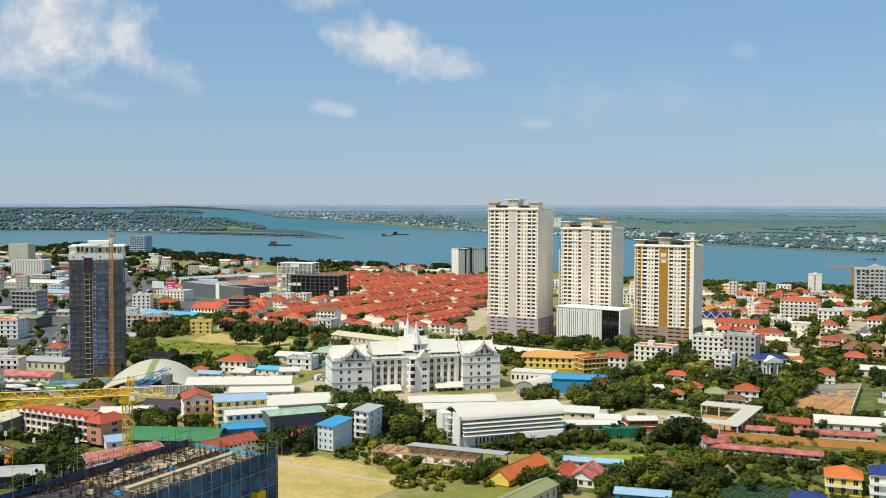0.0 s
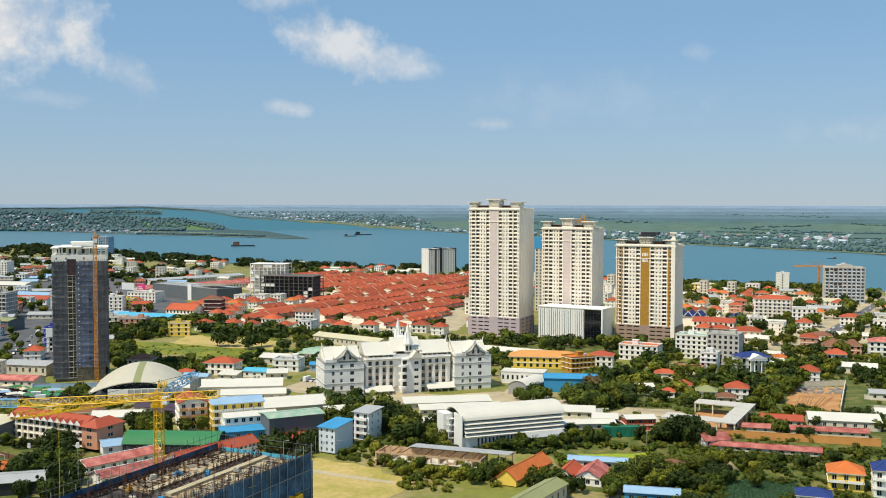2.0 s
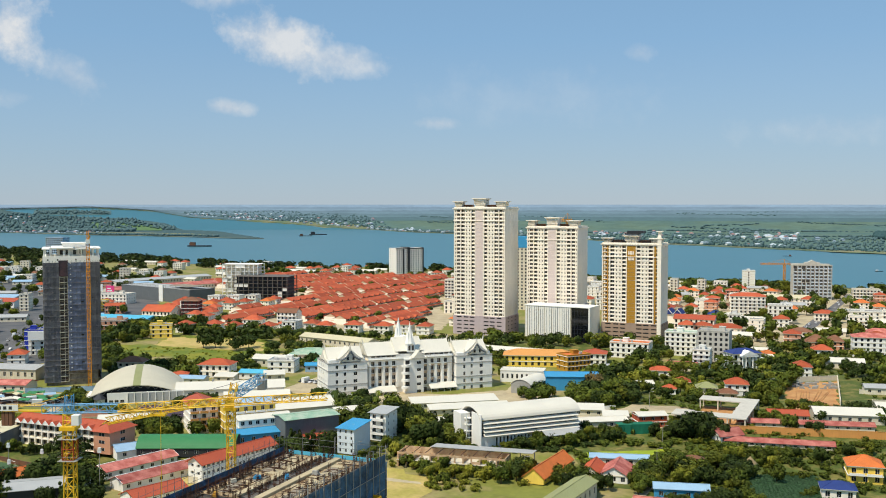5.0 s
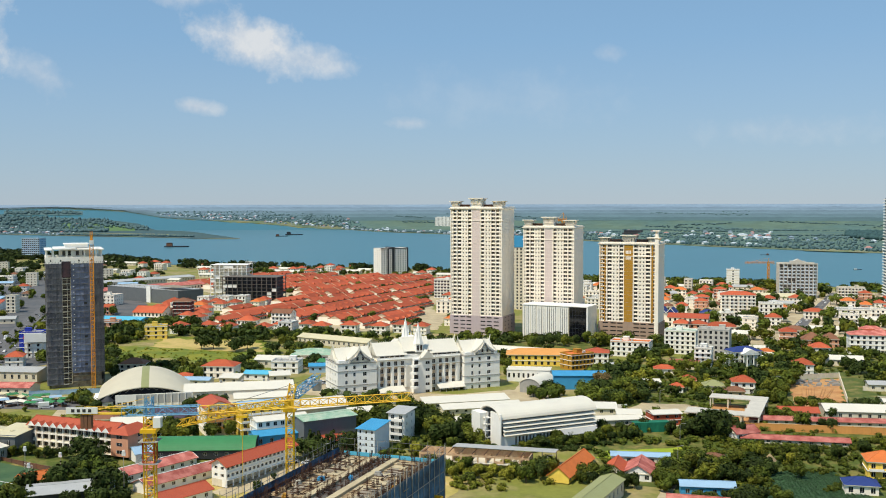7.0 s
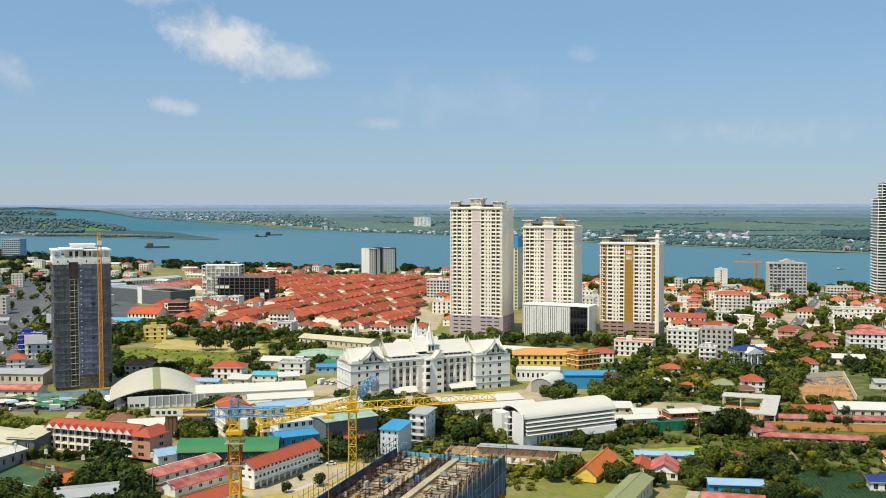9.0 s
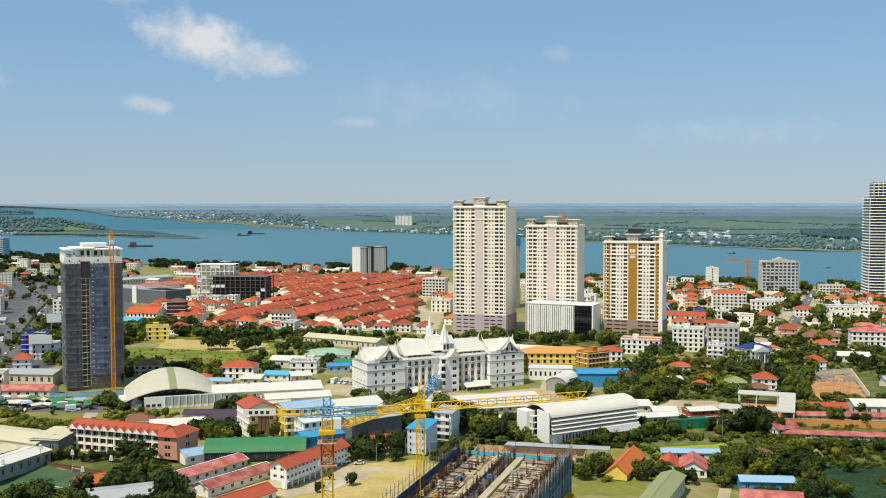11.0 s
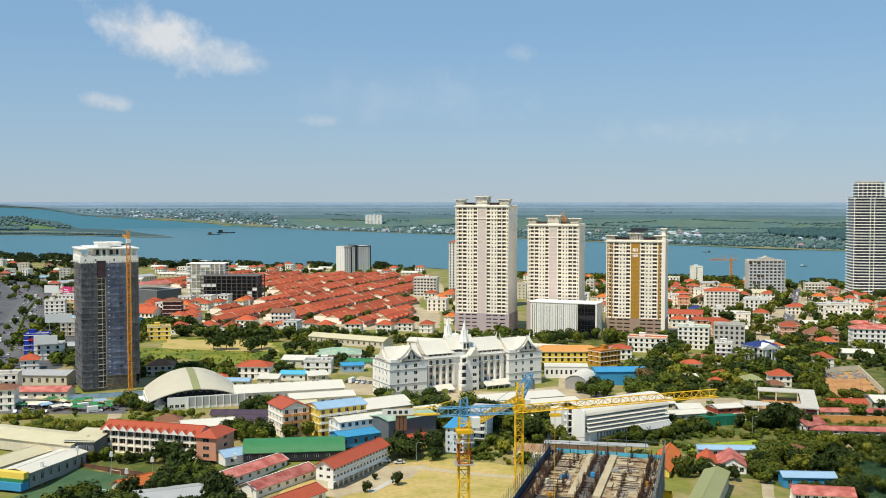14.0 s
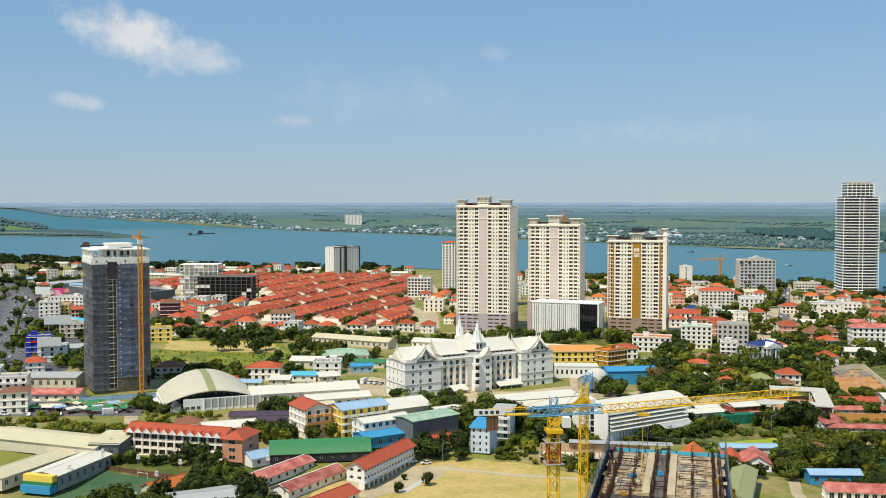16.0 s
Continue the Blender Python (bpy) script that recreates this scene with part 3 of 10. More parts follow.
def sheet(name, pts, z, m, label, category="ground", ragged=0.0, step=6.0, seed=1):
    """A flat patch of ground with slightly uneven edges."""
    rnd = random.Random(seed)
    out = []
    for (x0, y0), (x1, y1) in zip(pts, pts[1:] + pts[:1]):
        n = max(1, int(math.hypot(x1 - x0, y1 - y0) / step)) if ragged else 1
        for j in range(n):
            f = j / n
            out.append((x0 + (x1 - x0) * f + rnd.uniform(-ragged, ragged), y0 + (y1 - y0) * f + rnd.uniform(-ragged, ragged), z))
    bm = bmesh.new()
    f = bm.faces.new([bm.verts.new((*seat(a, b), c)) for a, b, c in out])
    bm.normal_update()
    if f.normal.z < 0:
        f.normal_flip()
    bmesh.ops.triangulate(bm, faces=bm.faces[:])
    lay_on_ground(bm)
    me = bpy.data.meshes.new(name)
    bm.to_mesh(me)
    bm.free()
    me.materials.append(m)
    return setting(name, me, label, category)


# ---------------------------------------------------------------- trees
def crown_mesh(kind, seed):
    rnd = random.Random(seed)
    vs, fs = [], []
    if kind == "round":
        lobes = [((rnd.uniform(-0.28, 0.28), rnd.uniform(-0.28, 0.28), rnd.uniform(0.3, 0.8)), rnd.uniform(0.2, 0.34)) for _ in range(10)]
        n, size = 1020, 0.078
    elif kind == "wide":
        lobes = [((rnd.uniform(-0.55, 0.55), rnd.uniform(-0.5, 0.5), rnd.uniform(0.35, 0.78)), rnd.uniform(0.2, 0.3)) for _ in range(14)]
        n, size = 1300, 0.073
    elif kind == "tall":
        lobes = [((rnd.uniform(-0.1, 0.1), rnd.uniform(-0.1, 0.1), 0.2 + 0.075 * j), 0.17 - 0.013 * j) for j in range(10)]
        n, size = 800, 0.055
    elif kind == "bush":
        lobes = [((rnd.uniform(-0.5, 0.5), rnd.uniform(-0.5, 0.5), rnd.uniform(0.12, 0.5)), rnd.uniform(0.22, 0.4)) for _ in range(8)]
        n, size = 760, 0.1
    else:
        lobes, n, size = [], 0, 0
    ns = []
    for _ in range(n):
        (cx, cy, cz), r = lobes[rnd.randrange(len(lobes))]
        d = Vector((rnd.gauss(0, 1), rnd.gauss(0, 1), rnd.gauss(0.15, 1))).normalized()
        p = Vector((cx, cy, cz)) + d * r * rnd.uniform(0.62, 1.1)
        nrm = (d + Vector((rnd.uniform(-1, 1), rnd.uniform(-1, 1), rnd.uniform(-0.4, 1))) * 0.65).normalized()
        a = nrm.orthogonal().normalized()
        b = nrm.cross(a)
        g = rnd.uniform(0, 6.28)
        a, b = a * math.cos(g) + b * math.sin(g), b * math.cos(g) - a * math.sin(g)
        q = size * rnd.uniform(0.5, 1.3)
        i = len(vs)
        vs += [tuple(p - a * q), tuple(p + a * q * 0.8 - b * q * 0.7), tuple(p + a * q * 0.5 + b * q + nrm * q * 0.2)]
        fs.append((i, i + 1, i + 2))
        ns.append(tuple((d * 0.75 + nrm * 0.45).normalized()))
    if kind == "palm":
        for j in range(16):
            an, drop = j * 2.4, rnd.uniform(0.0, 0.3)
            u = Vector((math.cos(an), math.sin(an), 0))
            sd = Vector((-u.y, u.x, 0))
            prev = None
            for k in range(6):
                f = k / 5
                c = Vector((0, 0, 0.92)) + u * 0.34 * f + Vector((0, 0, 0.16 * f - (0.28 + drop) * f * f))
                w = 0.045 * math.sin(math.pi * (0.15 + 0.85 * (1 - f)))
                i = len(vs)
                vs += [tuple(c - sd * w - Vector((0, 0, w * 0.5))), tuple(c), tuple(c + sd * w - Vector((0, 0, w * 0.5)))]
                if prev is not None:
                    fs += [(prev, i, i + 1, prev + 1), (prev + 1, i + 1, i + 2, prev + 2)]
                    ns += [(u.x * 0.3, u.y * 0.3, 0.95)] * 2
                prev = i
    return vs, fs, ns


def trunk_mesh(kind, seed):
    rnd = random.Random(seed)
    s = Solid()
    if kind == "palm":
        s.bar((0, 0, -0.05), (0.02, 0, 0.5), 0.022, r2=0.017, sides=6).bar((0.02, 0, 0.5), (0, 0, 0.93), 0.017, r2=0.014, sides=6)
        return s
    top = 0.85 if kind == "tall" else 0.4
    s.bar((0, 0, -0.05), (rnd.uniform(-0.02, 0.02), rnd.uniform(-0.02, 0.02), top), 0.035, r2=0.02, sides=7)
    if kind != "tall":
        for j in range(6):
            an = j * 1.05 + rnd.uniform(-0.3, 0.3)
            r = rnd.uniform(0.2, 0.38)
            s.bar((0, 0, rnd.uniform(0.25, 0.4)), (r * math.cos(an), r * math.sin(an), rnd.uniform(0.55, 0.75)), 0.016, r2=0.006, sides=5)
    return s


def leaf_mesh(name, verts, faces, normals, m):
    """Leaf cards with one shading normal a card, turned so that the card faces the same way."""
    v, n = np.array(verts, dtype=float), np.array(normals, dtype=float)
    out = []
    for f, q in zip(faces, n):
        g = np.cross(v[f[1]] - v[f[0]], v[f[2]] - v[f[0]])
        out.append(tuple(f) if g @ q >= 0 else tuple(f)[::-1])
    me = data_mesh(name, v.tolist(), out, [m], smooth=True)
    me.normals_split_custom_set([tuple(q) for f, q in zip(out, n.tolist()) for _ in f])
    return me


def leaf_mesh_flat(name, tris, normals, m):
    """The same for many joined three-cornered cards, given as arrays."""
    g = np.cross(tris[:, 1] - tris[:, 0], tris[:, 2] - tris[:, 0])
    back = (g * normals).sum(1) < 0
    tris[back] = tris[back][:, ::-1]
    me = data_mesh(name, tris.reshape(-1, 3).tolist(), np.arange(len(tris) * 3).reshape(-1, 3).tolist(), [m], smooth=True)
    me.normals_split_custom_set(np.repeat(normals, 3, 0).tolist())
    return me


TREE = {}
TREE_WORDS = {"round": "round leafy green tree with uneven crown", "wide": "broad spreading dark green shade tree", "tall": "slim upright conifer-like green tree",
              "bush": "low dense green shrub on the ground", "palm": "coconut palm with drooping green fronds"}


def make_tree(kind, leaf, seed):
    key = (kind, leaf, seed)
    if key in TREE:
        return TREE[key]
    vs, fs, ns = crown_mesh(kind, seed)
    TREE[key] = (leaf_mesh("crown", vs, fs, ns, M[leaf]), trunk_mesh(kind, seed).mesh("trunk", M["bark"]))
    return TREE[key]


def plant(x, y, h, kind="round", leaf="leaf", seed=0, spread=1.0, z=0.0):
    rnd = random.Random(int(x * 31 + y * 17 + seed))
    crown, trunk = make_tree(kind, leaf, rnd.randrange(3))
    t = new("shrub" if kind == "bush" else "palm_tree" if kind == "palm" else "tree")
    px, py = seat(x, y)
    t.matrix_world = pose(px, py, z + dip(py), 0, 0, rnd.uniform(0, 360)) @ Matrix.Diagonal((h * spread * rnd.uniform(0.8, 1.15), h * spread * rnd.uniform(0.8, 1.15), h * rnd.uniform(0.85, 1.2), 1))
    tagged(t, TREE_WORDS[kind], "shrub" if kind == "bush" else "palm" if kind == "palm" else "tree")
    part("trunk", trunk, t)
    part("crown", crown, t)
    return t


def inside(x, y, poly):
    hit = False
    for (x0, y0), (x1, y1) in zip(poly, poly[1:] + poly[:1]):
        if (y0 > y) != (y1 > y) and x < (x1 - x0) * (y - y0) / (y1 - y0) + x0:
            hit = not hit
    return hit


def grove(poly, n, lo, hi, kinds=("round",), leaves=("leaf",), seed=1, gap=3.0, spread=1.0, clear=True):
    rnd = random.Random(seed)
    xs, ys = [p[0] for p in poly], [p[1] for p in poly]
    got, tries = [], 0
    while len(got) < n and tries < n * 40:
        tries += 1
        x, y = rnd.uniform(min(xs), max(xs)), rnd.uniform(min(ys), max(ys))
        h = rnd.uniform(lo, hi)
        if not inside(x, y, poly) or any((x - a) ** 2 + (y - b) ** 2 < gap * gap for a, b in got):
            continue
        if clear and any((x - a) ** 2 + (y - b) ** 2 < (r + h * 0.2) ** 2 for a, b, r in FOOT):
            continue
        got.append((x, y))
        k, lf = rnd.choice(kinds), rnd.choice(leaves)
        if y > SINGLE_TREES:
            LATER.append((x, y, h, k, lf, spread))
        else:
            plant(x, y, h, k, lf, seed, spread)
    return got


SINGLE_TREES = 478.0
LATER = []


def mass_trees():
    """All trees past the nearest ones, joined by leaf colour."""
    sets = {}
    for x, y, h, k, lf, sp in LATER:
        rnd = random.Random(int(x * 31 + y * 17))
        v, f, ns = crown_mesh(k, rnd.randrange(3))
        far = 1 if k == "palm" or y < 560 else 2 if y < 760 else 3
        v = np.array(v)
        keep = np.array(f)[::far]
        nrm = np.array(ns)[::far]
        a = rnd.uniform(0, 6.28)
        c = v[keep].mean(1, keepdims=True)
        pts = c + (v[keep] - c) * (1.0, 1.4, 1.75)[far - 1]
        rot = np.array([[math.cos(a), -math.sin(a), 0], [math.sin(a), math.cos(a), 0], [0, 0, 1]])
        size = np.array([h * sp * rnd.uniform(0.8, 1.2), h * sp * rnd.uniform(0.8, 1.2), h * rnd.uniform(0.8, 1.2)])
        pts = (pts * size) @ rot.T + np.array([x, y, 0])
        if k == "palm":
            pts = np.concatenate([pts[:, :3], pts[:, (0, 2, 3)]])
            nrm = np.concatenate([nrm, nrm])
        sets.setdefault(lf, []).append((pts, nrm @ rot.T))
        t = trunk_mesh(k, 1)
        tv = np.array(t.v) * np.array([h * sp, h * sp, h]) + np.array([x, y, 0])
        sets.setdefault("bark", []).append((tv, t.f))
    for lf, bunch in sets.items():
        if lf == "bark":
            s = Solid()
            for tv, tf in bunch:
                s.add(tv.tolist(), tf)
            tagged(new("tree_trunks", s.mesh("tree_trunks", M["bark"])), "brown trunks of the trees through the town", "trees", "", "stuff")
            continue
        me = leaf_mesh_flat("town_trees", np.concatenate([q[0] for q in bunch]), np.concatenate([q[1] for q in bunch]), M[lf])
        tagged(new("town_trees", me), "green leafy trees spread through the town", "trees", "", "stuff")


def clump(cv, cf, ns, step, at, size, grow):
    """Some of a crown's cards, each enlarged about its middle, at a place and size."""
    q = np.array(cv)[np.array(cf)[::step]]
    c = q.mean(1, keepdims=True)
    return (c + (q - c) * grow) * np.array(size) + np.array(at), np.array(ns)[::step]


def wood(name, poly, n, lo, hi, m, label, seed=1):
    """Distant trees that run together: one object of many leaf clumps."""
    rnd = random.Random(seed)
    xs, ys = [p[0] for p in poly], [p[1] for p in poly]
    bunch, got, tries = [], 0, 0
    forms = [crown_mesh("bush", k) for k in range(3)]
    while got < n and tries < n * 30:
        tries += 1
        x, y = rnd.uniform(min(xs), max(xs)), rnd.uniform(min(ys), max(ys))
        if not inside(x, y, poly) or any((x - a) ** 2 + (y - b) ** 2 < r * r for a, b, r in FOOT):
            continue
        got += 1
        h, w = rnd.uniform(lo, hi), rnd.uniform(0.8, 1.5)
        px, py = seat(x, y)
        bunch.append(clump(*forms[rnd.randrange(3)], 4 if y < 800 else 6, (px, py, dip(py) + 0.05 * h), (h * w, h * w, h), 1.8))
    me = leaf_mesh_flat(name, np.concatenate([q[0] for q in bunch]), np.concatenate([q[1] for q in bunch]), m)
    return tagged(new(name, me), label, "trees", "", "stuff")

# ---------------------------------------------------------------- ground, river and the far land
MID = (-85.0, 0.0)


def lie(r):
    """Height of the land by its distance: flat, then the far land that lifts towards the horizon."""
    return 0.0 if r < 4200 else (r - 4200) / 650 * 104.0


def polar(az, r, dz=0.0):
    a = radians(az)
    return (MID[0] + r * math.sin(a), MID[1] + r * math.cos(a), lie(r) + dz)


def build_ground():
    rs = [0, 150, 300, 450, 600, 800, 1000, 1300, 1700, 2200, 2800, 3500, 4200, 4420, 4640, 4812]
    vs, fs = [polar(0, 0)], []
    na = 180
    for r in rs[1:]:
        vs += [polar(360 * j / na, r) for j in range(na)]
    for j in range(na):
        fs.append((0, 1 + (j + 1) % na, 1 + j))
        for k in range(len(rs) - 2):
            a, b = 1 + k * na, 1 + (k + 1) * na
            fs.append((a + j, a + (j + 1) % na, b + (j + 1) % na, b + j))
    me = data_mesh("ground", vs, fs, [M["ground"]])
    bm = bmesh.new()
    bm.from_mesh(me)
    lay_on_ground(bm)
    bm.to_mesh(me)
    bm.free()
    return setting("ground", me, "town ground of dust, dry grass and yards")


def strip(name, near, far, dz, m, label, category, noise_near=0.0, noise_far=0.0, n=5, step=0.2, seed=1, kind="structure"):
    """Land or water between two shorelines, each given as (bearing, distance)."""
    rnd = random.Random(seed)
    lo, hi = max(near[0][0], far[0][0]), min(near[-1][0], far[-1][0])
    k = int((hi - lo) / step) + 1
    vs, fs = [], []
    wob = [0.0, 0.0]
    for j in range(k + 1):
        az = lo + (hi - lo) * j / k
        wob = [w * 0.8 + rnd.uniform(-1, 1) * 0.6 for w in wob]
        r0 = np.interp(az, *zip(*near)) * (1 + noise_near * wob[0])
        r1 = max(r0 + 1, np.interp(az, *zip(*far)) * (1 + noise_far * wob[1]))
        fold = min(max(4200.0, r0), r1)
        half = n // 2
        vs += [polar(az, r0 + (fold - r0) * i / half if i <= half else fold + (r1 - fold) * (i - half) / (n - half), dz) for i in range(n + 1)] if half else [
            polar(az, r0, dz), polar(az, r1, dz)]
        if j:
            a, b = (j - 1) * (n + 1), j * (n + 1)
            fs += [(a + i, b + i, b + i + 1, a + i + 1) for i in range(n)]
    ob = new(name, data_mesh(name, vs, [f[::-1] for f in fs], [m]))
    return tagged(ob, label, category, "", kind)


# haze over the far fields, cape ground and woods is mixed into their colours
M["far_land"] = mat("hazed_fields", (98, 118, 104), var=0.4, scale=0.004, fine=0.02, second=(82, 106, 102), bump=0.0, spec=0.05)
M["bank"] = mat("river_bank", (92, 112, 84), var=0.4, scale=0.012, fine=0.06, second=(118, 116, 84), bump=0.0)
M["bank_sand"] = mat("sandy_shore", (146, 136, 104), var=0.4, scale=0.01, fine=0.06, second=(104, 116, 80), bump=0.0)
M["hazed_cape_grass"] = mat("hazed_cape_ground", (80, 100, 98), var=0.5, scale=0.008, fine=0.03, second=(66, 88, 94), bump=0.0, spec=0.05)
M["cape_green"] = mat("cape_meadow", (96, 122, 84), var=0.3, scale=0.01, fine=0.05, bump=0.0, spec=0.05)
M["hazed_wood"] = mat("hazed_far_trees", (92, 115, 116), rough=0.9, var=0.25, scale=0.02, fine=0.2, bump=0.0, second=(82, 105, 108), spec=0.05, isle=0.1)
M["hazed_wood_dark"] = mat("hazed_dark_trees", (66, 92, 92), rough=0.9, var=0.25, scale=0.02, fine=0.2, bump=0.0, second=(58, 82, 86), spec=0.05, isle=0.2)
# far walls and roofs carry a grey-blue haze in their colours
M["hazed_white"] = mat("hazed_walls", (182, 192, 200), var=0.15)
M["hazed_roof"] = mat("hazed_grey_roofs", (128, 144, 158), var=0.2)
M["hazed_red"] = mat("hazed_red_roofs", (168, 126, 120), var=0.2)
build_ground()
NEAR = [(-40, 3050), (-29.3, 2809), (-26, 2560), (-21.6, 2163), (-17, 1850), (-13.2, 1788), (-9.8, 1761), (-4.7, 1673), (1.8, 1603), (8, 1480), (14.2, 1379),
        (17.6, 1430), (21.7, 1382), (25.3, 1283), (32, 1120), (40, 1000)]
FAR = [(-40, 4700), (-24.7, 4705), (-20.5, 4745), (-17.2, 4660), (-15.1, 4490), (-12.8, 4420), (-9.5, 4327), (-7.7, 4255), (-5.3, 4190), (-3.2, 3800), (0.5, 3480), (4.9, 3150),
       (9.8, 2790), (13.1, 2640), (15.7, 2530), (19.4, 2413), (22.0, 2335), (26.1, 2280), (28.8, 2220), (40, 1950)]
strip("water", NEAR, FAR, 0.6, M["water"], "broad blue-green river with calm water", "river", 0.004, 0.003, n=6)
strip("far_bank", FAR, [(a, r + 55 + r * 0.01) for a, r in FAR], 1.2, M["bank"], "green and sandy far river bank", "river bank", 0.002, 0.004, n=2, seed=4)
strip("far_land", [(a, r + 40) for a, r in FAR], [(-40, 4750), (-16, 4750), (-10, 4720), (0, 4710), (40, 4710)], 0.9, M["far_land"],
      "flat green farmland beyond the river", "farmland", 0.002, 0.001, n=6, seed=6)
# haze is painted in: each farther strip is coloured paler and bluer
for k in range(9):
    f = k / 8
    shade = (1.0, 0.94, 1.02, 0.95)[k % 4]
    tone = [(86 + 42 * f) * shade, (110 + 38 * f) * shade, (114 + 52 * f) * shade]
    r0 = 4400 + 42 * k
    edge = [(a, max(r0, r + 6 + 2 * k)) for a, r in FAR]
    strip("backdrop", edge, [(a, 4812 if k == 8 else max(r0 + 70, r + 8 + 2 * k)) for a, r in FAR], 1.6 + 0.5 * k, mat("hazed_distant_land", tone, var=0.25, scale=0.006, fine=0.03, bump=0.0, spec=0.05),
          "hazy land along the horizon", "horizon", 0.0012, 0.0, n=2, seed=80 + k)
# the low cape between the two arms of the river: wooded and built over inland, bare and sandy at its point
CAPE_NEAR = [(-40, 4200), (-29.2, 4236), (-27.9, 4246), (-26.4, 4205), (-25.0, 4076), (-22.7, 3791), (-20.1, 3571), (-17.2, 3407), (-14.0, 3202), (-12.4, 3113), (-10.9, 3080)]
CAPE_FAR = [(-40, 4764), (-24.9, 4764), (-24.6, 4697), (-22.9, 4562), (-20.6, 4514), (-18.5, 4461), (-16.4, 4353), (-15.9, 4261), (-13.6, 3974), (-12.3, 3500), (-10.9, 3120)]
strip("cape_land", CAPE_NEAR, CAPE_FAR, 1.4, M["hazed_cape_grass"], "low green cape between the river arms", "island", 0.002, 0.002, n=8, seed=9)
strip("cape_shore", CAPE_NEAR, [(a, r + 14 + r * 0.006) for a, r in CAPE_NEAR], 1.9, M["bank_sand"], "sandy shore along the cape", "shore", 0.002, 0.003, n=1, seed=13)
strip("sand_bar", [(-21.5, 3950), (-18.0, 3780), (-15.2, 3560), (-13.6, 3400)], [(-21.5, 3975), (-18.0, 3850), (-15.2, 3680), (-13.6, 3440)], 2.0, M["bank_sand"], "bare sandy strip on the cape", "shore", 0.003, 0.004, seed=14)
strip("meadow_strip", [(-20.5, 4235), (-18.5, 4160), (-16.6, 4100)], [(-20.5, 4400), (-18.5, 4370), (-16.6, 4260)], 2.0, M["cape_green"], "smooth green meadow on the cape", "field", 0.002, 0.003, seed=15)
strip("landing", [(20.6, 2352), (22.0, 2320), (23.6, 2300)], [(20.6, 2395), (22.0, 2450), (23.6, 2390)], 2.2, M["bank_sand"], "bare orange sandy landing on the far bank", "shore", 0.002, 0.004, seed=16)
strip("island", [(-23.2, 4574), (-19.3, 4571)], [(-23.2, 4690), (-19.3, 4664)], 1.8, M["hazed_wood"], "small wooded island far off", "island", 0.002, 0.004, seed=11)

sheet("field", [(-318, 747), (-287, 743), (-293, 805), (-207, 775), (-186, 700), (-164, 610), (-209, 646), (-255, 687), (-284, 683), (-314, 719)], 0.05, M["grass"], "overgrown yellow-green field with bare patches", "field", 2.5)
sheet("bare_ground", [(-287, 743), (-290, 797), (-268, 783), (-237, 779), (-209, 759), (-197, 712), (-220, 719), (-250, 726)], 0.1, M["sand"], "sandy bare strip in the field", "ground", 3)
sheet("sports_field", [(-175, 352), (-170, 378), (-140, 398), (-108, 412), (-84, 398), (-62, 374), (-80, 330), (-170, 330)], 0.06, M["sand"], "dry yellow sandy grass lot", "field", 2)
sheet("gravel_yard", [(-137, 400), (-115, 400), (-124, 382), (-134, 371), (-151, 358), (-157, 363)], 0.09, M["paving"], "pale gravel yard beside the classrooms", "yard", 1)
sheet("path", [(-140, 365), (-129.6, 381.5), (-128, 379), (-138, 363)], 0.12, M["concrete_pale"], "short pale concrete path", "path")
sheet("path", [(-128, 402), (-111, 394.5), (-92.5, 385), (-70, 376), (-70, 373), (-93, 381), (-112, 390.3), (-129, 398)], 0.1, M["paving"], "narrow dusty path across the dry lot", "path", 0.5)
sheet("football_pitch", [(-256, 409), (-222, 388), (-232, 352), (-275, 352)], 0.07, M["turf"], "dark green football pitch", "pitch")
sheet("dirt_lot", [(114, 512), (128, 509), (147, 530), (172, 599), (139, 592)], 0.06, M["dirt"], "orange-brown cleared building plot", "plot", 1.5)
sheet("rubble", [(38, 526), (64, 521), (64, 506), (37, 500), (24, 508)], 0.09, M["paving"], "pale heap of spread rubble", "ground", 1.5)
sheet("garden_ground", [(-8, 395), (30, 330), (150, 330), (190, 470), (250, 640), (240, 720), (60, 650), (24, 600), (20, 480), (-10, 440)], 0.03, M["garden"], "green garden ground with patches of earth", "ground", 3)
sheet("garden_ground", [(-262, 420), (-190, 440), (-176, 400), (-205, 330), (-262, 330)], 0.03, M["garden"], "green ground round the school", "ground", 3)
sheet("garden_ground", [(-140, 505), (-95, 430), (-40, 425), (-52, 480), (-90, 515)], 0.03, M["garden"], "green ground between the halls", "ground", 2)
sheet("garden_ground", [(-75, 740), (120, 705), (112, 738), (-70, 800)], 0.03, M["garden"], "green ground below the towers", "ground", 2)
sheet("crop_field", [(52, 388), (84, 391), (84, 330), (34, 335)], 0.06, M["crop"], "leafy dark green vegetable field", "field", 1)
sheet("meadow", [(-6, 412), (0, 424), (34, 430), (36, 418), (27, 408), (10, 406)], 0.06, M["grass_bright"], "bright green low crop", "field", 1)
sheet("town_paving", [(-420, 520), (-336, 500), (-336, 700), (-372, 1000), (-430, 1300), (-700, 1500), (-1000, 1500), (-600, 900)], 0.03, M["shaded_town_yard"], "grey concrete and dust between the town blocks", "paving", 4)
sheet("town_paving", [(120, 760), (330, 700), (520, 1000), (480, 1160), (250, 1290), (120, 1330), (60, 1300), (110, 900)], 0.03, M["paving"], "pale concrete yards between the town houses", "paving", 4)
